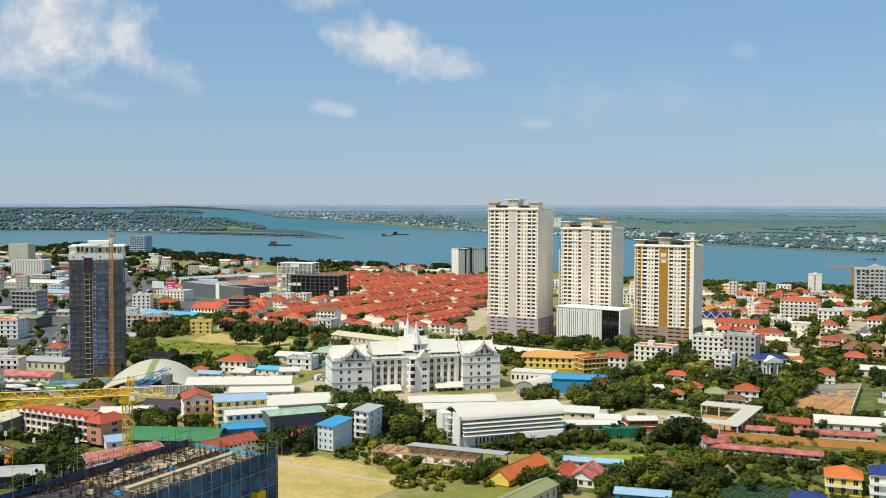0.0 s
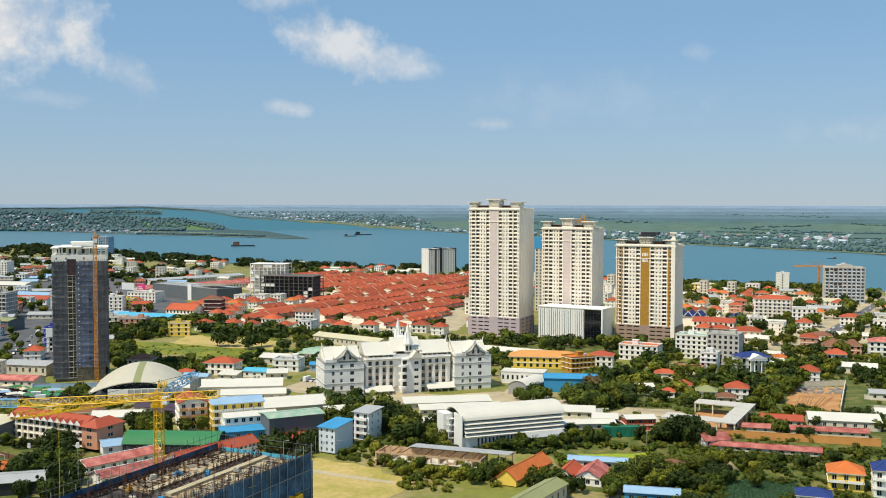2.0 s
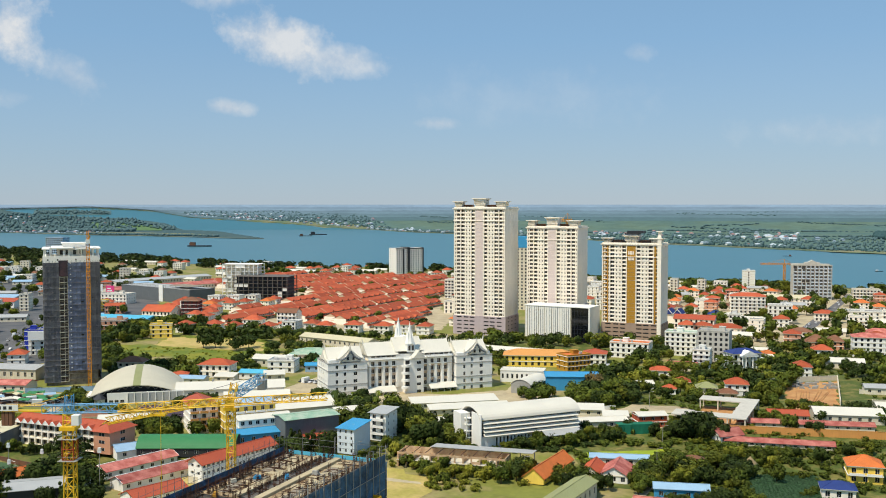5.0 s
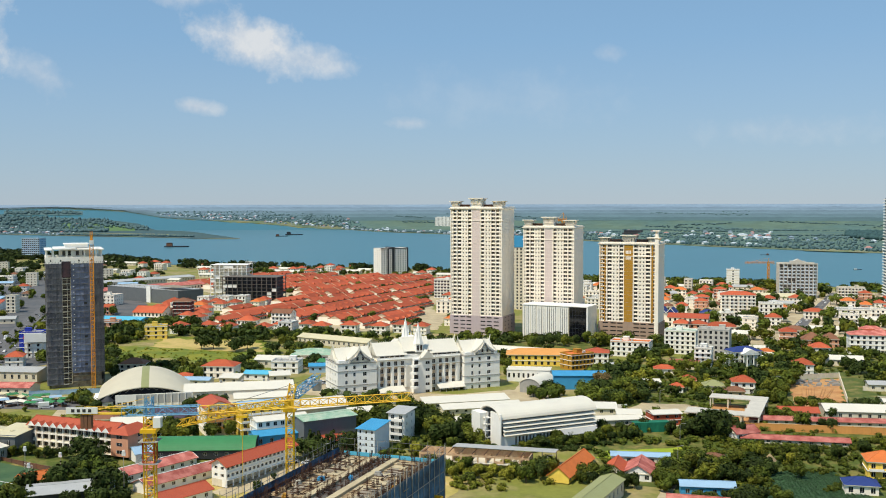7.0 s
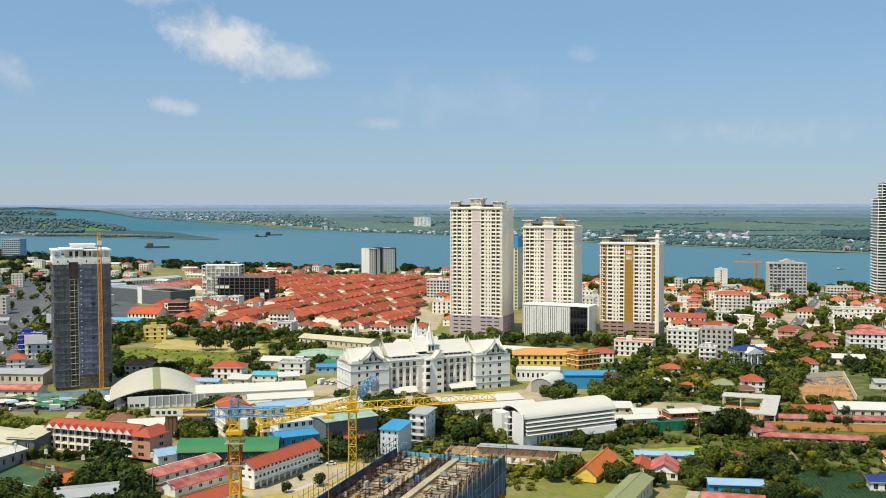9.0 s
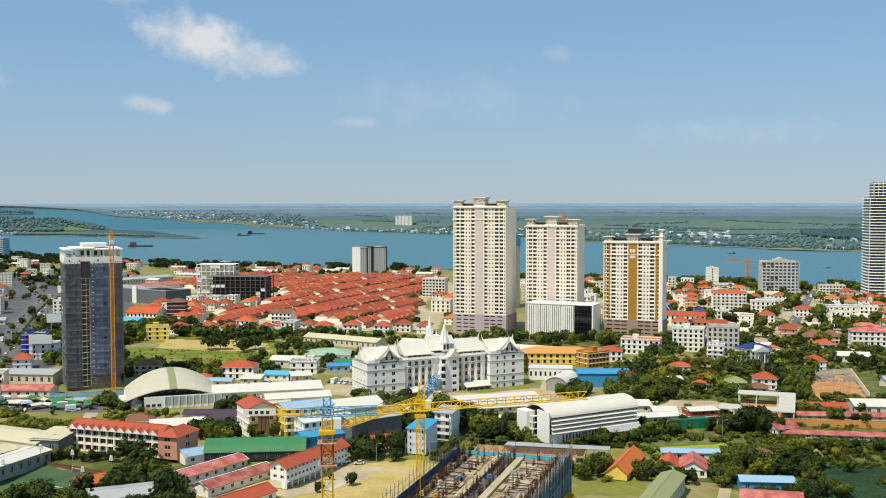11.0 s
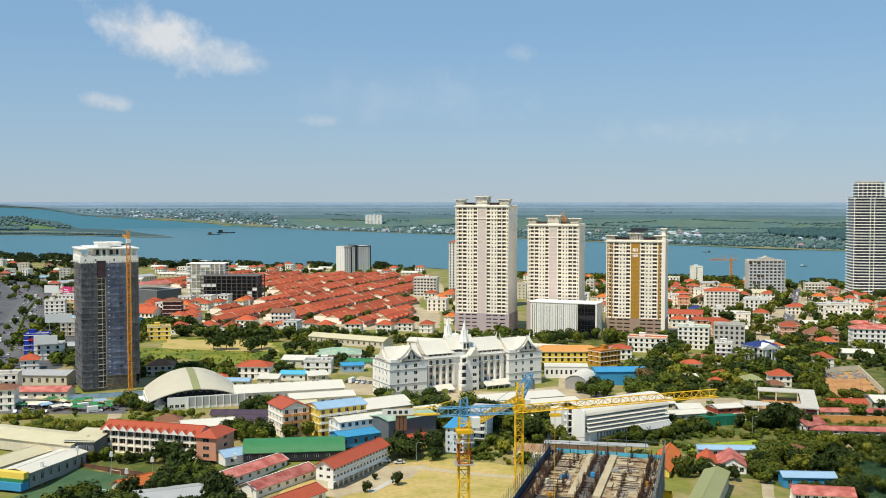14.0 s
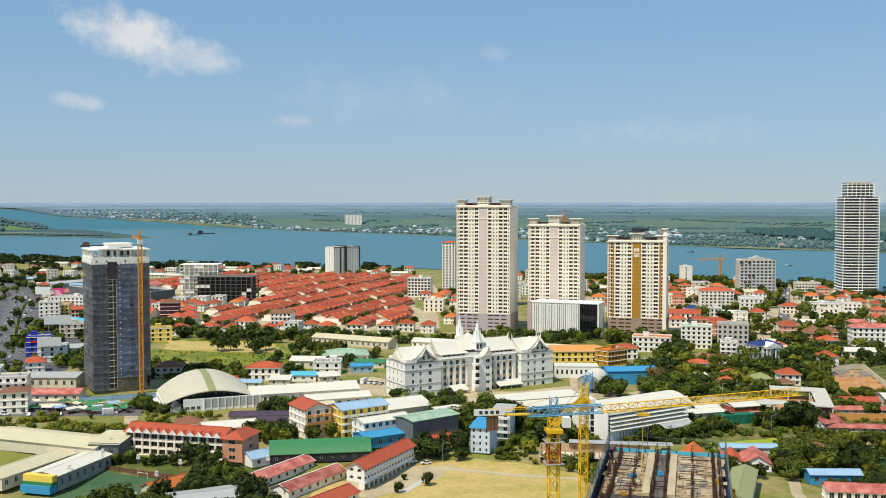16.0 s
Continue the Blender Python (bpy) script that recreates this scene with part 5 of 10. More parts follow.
def site_crane_luffing():
    th = thing("tower_crane", "yellow tower crane with blue counter end beside the building shell", "crane", -108.4, 235.3, 0, 0, "site cranes")
    s = Solid()
    lattice(s, (0, 0, -4.6), (0, 0, 57.0), 1.8, 2.0, 0.13, 0, 4)
    part("mast", s.mesh("mast", M["crane"]), th)
    s = Solid().box(-1.5, -1.5, 57.0, 1.5, 1.5, 57.8).box(-1.2, -1.2, 57.8, 1.2, 1.2, 59.6)
    lattice(s, (0, 0, 59.0), (0.6, 1.6, 63.2), 1.5, 1.3, 0.12, 0, 4)
    part("slewing_section", s.mesh("slewing_section", M["crane"]), th)
    s = Solid()
    lattice(s, (0, 0, 60.0), (-16.5, -38.5, 62.6), 1.5, 1.7, 0.11)
    part("jib", s.mesh("jib", M["crane"]), th)
    s = Solid()
    lattice(s, (0.4, 1.0, 60.2), (5.2, 14.0, 62.8), 1.7, 1.7, 0.12, 0, 4)
    part("counter_jib", s.mesh("counter_jib", M["crane_blue"]), th, "blue counter jib")
    s = Solid().box(4.0, 11.6, 59.6, 6.0, 14.4, 62.0)
    part("counterweight", s.mesh("counterweight", M["grey"]), th)
    part("cab", Solid().box(1.2, -1.4, 57.8, 2.5, 0.4, 59.6).mesh("cab", M["sign_white"]), th)
    s = Solid().bar((0.6, 1.6, 63.2), (-14.5, -34.0, 63.2), 0.05).bar((0.6, 1.6, 63.2), (4.8, 13, 63.2), 0.05)
    part("tie_rope", s.mesh("tie_rope", M["dark"]), th)


site_crane_level()
site_crane_luffing()


def site_building():
    """The shell of a building: floors behind blue nets, an open top slab with column steel, formwork and a guard rail."""
    th = thing("building_shell", "concrete building shell in blue netting with rusty column steel", "building site", -84.6, 243.8, 0, -21.0, radius=40)
    w, L, h = 26.6, 62.0, 43.0         # local y runs from 0 (rear edge) towards the camera
    s = Solid()
    for j in range(1, 13):
        z = h - (12 - j) * 3.5
        s.box(-w / 2 + 0.5, -L, z - 0.25, w / 2 - 0.5, -0.5, z)
    for x in (-12.5, -6.3, 0, 6.3, 12.5):
        for q in range(9):
            s.box(x - 0.35, -2 - q * 7.3, -4.7, x + 0.35, -1.3 - q * 7.3, h - 0.3)
    part("floor_slab", s.mesh("floor_slab", M["concrete"]), th)
    part("top_slab", Solid().box(-w / 2 + 0.3, -L + 0.3, h, w / 2 - 0.3, -0.3, h + 0.12).mesh("top_slab", mat("pale_slab", (188, 166, 130), var=0.6, scale=0.6, fine=1.8, second=(108, 82, 56), mix_at=0.5)), th,
         "dusty pale concrete top slab")
    rnd = random.Random(11)
    # nets: one panel per bay and storey on the faces
    net = {}
    for face in range(4):
        n = 9 if face < 2 else 4
        for q in range(n):
            for j in range(7):
                lift = (1.2, 2.6, 0.4, 1.2)[face]
                z0, z1 = h + lift - j * 4.4 - 4.3, h + lift - j * 4.4
                m = Solid()
                if face < 2:
                    x = (w / 2 + 0.9) * (1 if face else -1)
                    y0, y1 = -q * L / n, -(q + 1) * L / n
                    b = rnd.uniform(-0.2, 0.2)
                    m.add([(x, y0, z0), (x + b, (y0 + y1) / 2, z0), (x, y1, z0), (x, y1, z1), (x + b, (y0 + y1) / 2, z1), (x, y0, z1)], [(0, 1, 4, 5), (1, 2, 3, 4)])
                    sg = 1 if face else -1
                    for yy in (y0, (y0 + y1) / 2):
                        m.box(x + sg * 0.12, yy - 0.06, z0, x + sg * 0.24, yy + 0.06, z1 + (2.2 if j == 0 else 0), 1)
                    m.box(x + sg * 0.12, y1, z0, x + sg * 0.24, y0, z0 + 0.12, 1)
                else:
                    y = 0.9 if face == 2 else -L - 0.9
                    x0, x1 = -w / 2 - 0.9 + q * (w + 1.8) / n, -w / 2 - 0.9 + (q + 1) * (w + 1.8) / n
                    m.box(x0, y - 0.03, z0, x1, y + 0.03, z1)
                    m.box(x0, y - 0.2, z0, x1, y - 0.08, z0 + 0.12, 1).box(x0, y - 0.2, z0, x0 + 0.1, y - 0.08, z1, 1)
                part("net_panel", m.mesh("net_panel", M["net_blue"], M["grey"]), th)
    # guard rail
    s = Solid()
    for z in (h + 2.5, h + 4.0):
        s.box(-w / 2 - 1.1, -L, z, -w / 2 - 1.03, 0.9, z + 0.07).box(w / 2 + 1.03, -L, z, w / 2 + 1.1, 0.9, z + 0.07).box(-w / 2 - 1.1, 0.9, z, w / 2 + 1.1, 0.97, z + 0.07)
    part("guard_rail", s.mesh("guard_rail", M["net_pole"]), th)
    # plum and blue nets hung inside the rails, and thin uprights along all edges
    for q in range(9):
        y0, y1 = -q * L / 9, -(q + 1) * L / 9
        part("inner_net", Solid().box(-w / 2 - 0.75, y1, h + 0.1, -w / 2 - 0.7, y0, h + 0.6).mesh("inner_net", M["net_plum"]), th)
        part("edge_net", Solid().box(-w / 2 - 1.0, y1, h + 0.6, -w / 2 - 0.97, y0, h + 1.9).mesh("edge_net", M["net_blue"]), th)
    part("inner_net", Solid().box(-w / 2, 0.5, h + 0.1, w / 2, 0.55, h + 0.9).mesh("inner_net", M["net_plum"]), th)
    rail_post = Solid().bar((0, 0, h), (0, 0, h + 5.2), 0.05).mesh("scaffold_pole", M["net_pole"])
    for q in range(27):
        for sg in (-1, 1):
            part("scaffold_pole", rail_post, th, "", sg * (w / 2 + 1.06), -q * 2.35)
    for j in range(7):
        x = -w / 2 - 1 + j * (w + 2) / 6
        part("scaffold_pole", Solid().bar((x, 0.95, h), (x, 0.95, h + 5.0), 0.055).mesh("scaffold_pole", M["net_pole"]), th)
    # column steel and short walls in rows along the slab
    cage = []
    for v in range(4):
        s = Solid()
        hh = 1.7 + 0.5 * v
        for a in range(8):
            q = rnd.uniform(-0.3, 0.3), rnd.uniform(-0.3, 0.3)
            s.bar((q[0], q[1], 0), (q[0] + rnd.uniform(-0.2, 0.2), q[1] + rnd.uniform(-0.2, 0.2), hh + rnd.uniform(-0.5, 0.3)), 0.025, sides=3)
        for z in (0.3, 0.7, 1.1):
            s.box(-0.3, -0.3, z, 0.3, 0.3, z + 0.04)
        cage.append(s.mesh("column_steel", M["rebar"]))
    for x, gap, keep in ((-11.0, 1.0, 0.95), (-2.1, 1.3, 0.85), (0.6, 1.3, 0.85), (11.2, 1.0, 0.95), (-6.6, 2.6, 0.7), (6.4, 2.6, 0.7), (-12.4, 2.4, 0.6), (12.5, 2.4, 0.6)):
        y = -1.4
        while y > -50:
            if rnd.random() < keep:
                part("column_steel", cage[rnd.randrange(4)], th, "", x + rnd.uniform(-0.25, 0.25), y + rnd.uniform(-0.3, 0.3), h + 0.12, rnd.uniform(0, 90))
            y -= gap
    for x0, x1 in ((-4.3, -2.6), (1.1, 2.8)):
        part("poured_wall", Solid().box(x0, -38, h + 0.13, x1, -1.4, h + 0.75).mesh("poured_wall", M["paving"]), th, "long pale freshly poured concrete strip")
    part("trench", Solid().box(-2.55, -38, h + 0.13, 1.05, -1.4, h + 0.17).mesh("trench", M["frame_dark"]), th, "dark strip of open formwork")
    deck = [Solid().box(-a, -b, 0, a, b, 0.06).mesh("formwork_deck", M[k]) for a, b, k in ((1.5, 2.0, "paving"), (1.0, 2.6, "concrete"), (1.9, 1.2, "paving"), (1.2, 1.6, "concrete"))]
    for q in range(64):
        part("formwork_deck", deck[q % 4], th, "", rnd.choice((-8.8, -6.9, 5.0, 6.9, 8.8, 12.1, -12.2)) + rnd.uniform(-0.5, 0.5), -rnd.uniform(3, 36), h + 0.13 + 0.02 * (q % 8), 0)
    rod = Solid().box(-0.05, -2.2, 0, 0.05, 2.2, 0.12).mesh("timber_batten", M["rebar"])
    for q in range(70):
        part("timber_batten", rod, th, "", rnd.choice((-9.6, -8, -6.2, -5.0, -0.8, 4, 5.6, 7.4, 9.2)) + rnd.uniform(-0.5, 0.5), -rnd.uniform(3, 37), h + 0.3 + 0.005 * (q % 20), rnd.choice((0, 90, 90)) + rnd.uniform(-3, 3))
    pile = [Solid().box(-0.9, -0.5, 0, 0.9, 0.5, 0.5).box(-0.6, -0.4, 0.5, 0.8, 0.3, 0.9).mesh("formwork_box", M[k]) for k in ("sheet_blue", "offwhite", "ochre", "sheet_blue", "offwhite", "grey")]
    for q in range(9):
        part("formwork_box", pile[q % 6], th, "", rnd.uniform(-12, 12), -rnd.uniform(4, 58), h + 0.3, rnd.uniform(0, 180))
    # darker mottled deck over the near end of the slab
    part("dark_deck", Solid().box(-w / 2 + 0.4, -L + 0.4, h + 0.16, w / 2 - 0.4, -38.5, h + 0.24).mesh("dark_deck", mat("mottled_dark_deck", (58, 54, 52), var=0.6, scale=0.5, fine=2.0, second=(92, 84, 76), mix_at=0.6)), th, "dark wet deck with loose steel")
    # inner rear wall with pale blue boards
    s = Solid()
    for j in range(7):
        s.box(-w / 2 + 0.4 + j * 3.9, -0.25, h + 0.15, -w / 2 + 4.0 + j * 3.9, -0.1, h + 1.1)
    part("hoarding", s.mesh("hoarding", M["turquoise"]), th, "pale blue sheet hoarding")
    s = Solid()
    for x in (-13.0, 13.0):
        for j in range(24):
            s.bar((x, -0.8 - j * 2.4, h), (x + rnd.uniform(-0.1, 0.1), -0.8 - j * 2.4, h + 1.5), 0.05, sides=3)
            s.box(x - 0.05, -0.8 - j * 2.4, h + 1.1, x + 0.05, 1.6 - j * 2.4, h + 1.16)
    part("edge_steel", s.mesh("edge_steel", M["rebar"]), th, "", kind="stuff")
    part("hoist_platform", Solid().box(w / 2 + 1.2, -10, h - 7.4, w / 2 + 3.4, -7.2, h - 7.1).box(w / 2 + 3.2, -10, h - 7.1, w / 2 + 3.4, -7.2, h - 5.6).box(
        w / 2 + 1.2, -7.35, h - 7.1, w / 2 + 3.2, -7.2, h - 5.6).box(w / 2 + 1.2, -10, h - 7.1, w / 2 + 3.2, -9.85, h - 5.6).mesh("hoist_platform", M["crane"]), th, "yellow loading platform")


site_building()

s = Solid().box(-20, -11.2, 76.2, -6, 9, 78.4).box(6, -11.2, 76.2, 17, 9, 78.4)
part("roof_lounge", s.mesh("roof_lounge", M["dark"]), C0, "dark glazed roof lounge")
s = Solid().box(20.2, -12.9, 0.0, 23.2, -12.05, 82.0).box(20.6, -12.6, 82.0, 22.8, -10.4, 85.4).box(19.2, -13.6, 85.4, 24.2, -9.4, 86.2)
part("corner_pier", s.mesh("corner_pier", M["cream"]), C0, "tall cream corner pier")
s = Solid().box(-5.2, -11.6, 83.0, 5.2, -2, 84.2).box(-4, -10.5, 84.2, 8.5, -1, 86.0)
part("roof_cap", s.mesh("roof_cap", M["dark"]), C0, "dark roof cap")
s = Solid()
for j in range(22):
    s.box(-22 + j * 2.0, -11.9, 76.0, -21.8 + j * 2.0, -11.7, 79.8)
s.box(-22.5, -12.0, 79.0, 21, -11.8, 79.3)
part("roof_rail", s.mesh("roof_rail", M["dark"]), C0, "dark roof pergola rail")
for z, n, hh in ((70.4, 4, 2.6), (65.6, 5, 2.2)):
    for j in range(n):
        x = -2.2 + j * 4.4 / n
        part("sign_letter", Solid().box(x, -12.42, z - hh, x + 3.1 / n, -12.27, z).mesh("sign_letter", M["cream"]), C0, "pale plain sign bar")

# ---------------------------------------------------------------- the palace hotel


def pediment(s, x, y, z, w, h, depth, k=0):
    """A steep curved temple gable facing the front, drawn back over the roof."""
    n = 6
    up = [(-w / 2 + w / 2 * (j / n), h * (j / n) ** 1.35) for j in range(n + 1)]
    pts = [(x + a, z + b) for a, b in up] + [(x - a, z + b) for a, b in up[-2::-1]]
    m = len(pts)
    vs = [(a, y, b) for a, b in pts] + [(a, y + depth, b) for a, b in pts]
    fs = [(i, i + 1, m + i + 1, m + i) for i in range(m - 1)] + [tuple(range(m))[::-1], tuple(range(m, 2 * m))]
    s.add(vs, fs, k)
    # upturned finials at the corners and the tip
    for a, zz, hh in ((x, z + h, 2.4), (x - w / 2, z, 1.8), (x + w / 2, z, 1.8)):
        s.bar((a, y + 0.3, zz - 0.5), (a, y - 0.3, zz + hh), 0.45, k, 0.06, 5)
    return s


def curved_roof(s, x0, x1, y0, y1, z, h, k=0, n=6, crest=True):
    """A concave temple roof along x with a row of crest ornaments."""
    ym, b = (y0 + y1) / 2, (y1 - y0) / 2
    prof = [(-b + b * j / n, z + h * (j / n) ** 1.3) for j in range(n + 1)]
    out = [(ym + a, c) for a, c in prof] + [(ym - a, c) for a, c in prof[-2::-1]]
    s.profile(out[::-1], x0, x1, k)
    if crest:
        x = x0 + 0.5
        while x < x1:
            s.bar((x, ym, z + h - 0.2), (x, ym, z + h + 0.75), 0.16, k, 0.04)
            x += 1.15
        for a, q in ((x0, -1), (x1, 1)):
            s.bar((a, ym, z + h - 0.6), (a + q * 0.7, ym, z + h + 2.6), 0.6, k, 0.08, 5)
    return s


def palace_hotel():
    th = thing("palace_hotel", "large white hotel with temple gables, spires and curved roofs", "hotel", -81.7, 557.5, -1.0, 23, radius=0)
    for dx in (-38, -19, 0, 19, 38):
        a = radians(23)
        FOOT.append((-81.7 + dx * math.cos(a) - 10 * math.sin(a), 557.5 + dx * math.sin(a) + 10 * math.cos(a), 16))
    hotel_white, fr, gl = M["white"], M["frame"], M["glass"]
    fh = 4.05
    main = new("main_range")
    main.parent = th
    main.matrix_basis = pose(0, 12.0, 0)
    bays = (-22.4, -18.3, -14.2, -10.1, 9.0, 13.1, 17.2, 21.3)
    walls(main, 50.4, 18, 0, fh, 5, [(c, 2.0, 0.7, 3.1) for c in bays], [], hotel_white, fr, M["glass_warm_shade"], t=0.6, trim=(M["offwhite"], (4.0, 16.2, 20.0)))
    tan = Solid().box(-0.95, -0.12, 0, 0.95, 0.0, fh - 2.5).mesh("spandrel", M["tan"])
    pil = Solid().box(-0.55, -0.8, 4.4, 0.55, -0.03, 16.2).box(-0.75, -1.0, 15.6, 0.75, -0.03, 16.2).mesh("pilaster", M["white"])
    for c in bays:
        for j in range(1, 4):
            part("spandrel", tan, main, "tan spandrel panel", c, -9.003, j * fh + 3.15)
    for c in (-24.4, -20.4, -16.3, -12.2, -8.1, 7.0, 11.1, 15.2, 19.3, 23.3):
        part("pilaster", pil, main, "", c, -9.0)
    part("cornice", Solid().box(-25.3, -10.3, 20.36, 25.3, -8.5, 20.8).box(-25.3, -9.9, 16.6, 25.3, -9.3, 16.85).box(-25.3, -9.8, 20.8, 25.3, -9.55, 21.7).mesh("cornice", M["white"]), main)
    s = Solid()
    s.box(-24.6, -7.5, 20.4, 24.6, 8, 22.6, 1)
    for x in (-22, -19, -16, -13, -10, 10, 13, 16, 19, 22):
        s.box(x - 1.0, -7.6, 20.7, x + 1.5, -7.51, 22.2, 2)
    curved_roof(s, -25.5, -7, -9, 9.5, 22.8, 6.3)
    curved_roof(s, 7, 25.5, -9, 9.5, 22.8, 6.3)
    curved_roof(s, -8.5, 8.5, -7.5, 9.5, 24.2, 7.2, crest=False)
    part("roof", s.mesh("roof", M["sheet_white"], M["white"], M["glass_warm_shade"]), main, "white curved temple roof with crest ornaments")
    s = Solid()
    for x0 in (-26.5, 10.0):
        s.profile([(-15, 2.9), (-9.6, 5.3), (-9.6, 5.6), (-15, 3.2)], x0, x0 + 16.5)
        for j in range(5):
            s.box(x0 + 0.3 + j * 3.9, -14.8, 0, x0 + 0.6 + j * 3.9, -14.5, 3.1)
    part("entrance_canopy", s.mesh("entrance_canopy", M["sheet_white"]), main, "white sloping ground floor canopy")
    # middle bay with rounded balconies and the twin spires
    mid = new("centre_bay")
    mid.parent = th
    mid.matrix_basis = pose(1.0, 6.5, 0)
    walls(mid, 11, 14, 0, fh, 5, [(2.8, 2.6, 1.0, 2.6)], [], hotel_white, fr, gl, t=0.5, trim=(M["white"], (20.0,)))
    for j in range(1, 5):
        b = Solid()
        n = 8
        pts = [(-5.2 + 2.6 * math.cos(math.pi + math.pi * i / n), -7.0 + 2.2 * math.sin(math.pi + math.pi * i / n)) for i in range(n + 1)]
        b.prism(pts, j * fh - 0.2, j * fh + 1.1)
        part("balcony", b.mesh("balcony", M["white"]), mid)
        part("opening", Solid().box(-5.4, -7.06, j * fh + 1.1, -3.0, -7.01, j * fh + 3.4).mesh("opening", M["glass_dark"]), mid)
    s = Solid()
    pediment(s, 2.5, -8.2, 20.6, 9, 4.5, 10)
    part("porch_roof", s.mesh("porch_roof", M["sheet_white"]), mid)
    for x, y, top in ((-0.9, 18.2, 41.5), (-1.0, 9.0, 34.5), (-0.6, -0.8, 41.0)):
        s = Solid()
        s.box(x - 2.2, y - 2.2, 23.5, x + 2.2, y + 2.2, 28.2)
        s.cone(x, y, 28.2, 31.5, 3.1, 2.1, 8).cone(x, y, 31.5, top - 2.5, 2.1, 0.6, 8).cone(x, y, top - 2.5, top, 0.4, 0.05, 6)
        for q in range(4):
            an = q * math.pi / 2 + 0.78
            cx, cy = x + 1.9 * math.cos(an), y + 1.9 * math.sin(an)
            s.cone(cx, cy, 27.5, 31.0, 0.75, 0.5, 6).cone(cx, cy, 31.0, top - 5.5, 0.5, 0.06, 6)
        part("spire", s.mesh("spire", M["white"]), mid, "tall white clustered spire")
    part("spire_window", Solid().box(-2.2, -3.15, 24.6, -1.0, -3.02, 27.4).box(-0.2, -3.15, 24.6, 1.0, -3.02, 27.4).mesh("spire_window", M["glass_warm_shade"]), mid)
    for cx in (-38.0, 38.0):
        wing = new("corner_wing")
        wing.parent = th
        wing.matrix_basis = pose(cx, 11.0, 0)
        walls(wing, 22.6, 22.6, 0, fh, 5, [(-6.2, 1.4, 0.9, 2.9), (-1.6, 1.4, 0.9, 2.9), (4.4, 2.2, 0.9, 2.9)], [(-7.0, 1.2, 0.9, 2.8), (-2.4, 1.2, 0.9, 2.8), (2.4, 1.2, 0.9, 2.8), (7.0, 1.2, 0.9, 2.8)],
              hotel_white, fr, gl, t=0.6, trim=(M["grey"], (4.0, 8.1, 16.0, 20.1)))
        s = Solid().box(-10.2, -10.2, 20.5, 10.2, 10.2, 22.0, 1)
        pediment(s, 1.5, -11.6, 21.0, 12, 6.0, 12)
        pediment(s, 1.5, -10.4, 22.2, 15, 6.2, 10)
        q = Solid()
        pediment(q, -1.0, -11.0, 21.0, 12, 5.4, 20)
        s.join(q.turned(-90))
        curved_roof(s, -10, 10, -9, 9, 21.6, 6.2, crest=True)
        part("roof", s.mesh("roof", M["sheet_white"], M["white"]), wing, "white gabled temple roof")
        v = Solid()
        for x in (-0.6, 2.6):
            v.box(x, -11.7, 21.8, x + 1.2, -11.61, 23.7)
        part("gable_window", v.mesh("gable_window", M["glass"]), wing)
        g = Solid()
        g.bar((-4.2, -11.7, 21.6), (-0.6, -11.7, 23.6), 0.5, sides=4).bar((-0.6, -11.7, 23.6), (1.5, -11.7, 26.8), 0.5, sides=4).bar((7.2, -11.7, 21.6), (3.6, -11.7, 23.6), 0.5, sides=4).bar((3.6, -11.7, 23.6), (1.5, -11.7, 26.8), 0.5, sides=4)
        part("gable_edge", g.mesh("gable_edge", M["darkgrey"]), wing)


palace_hotel()


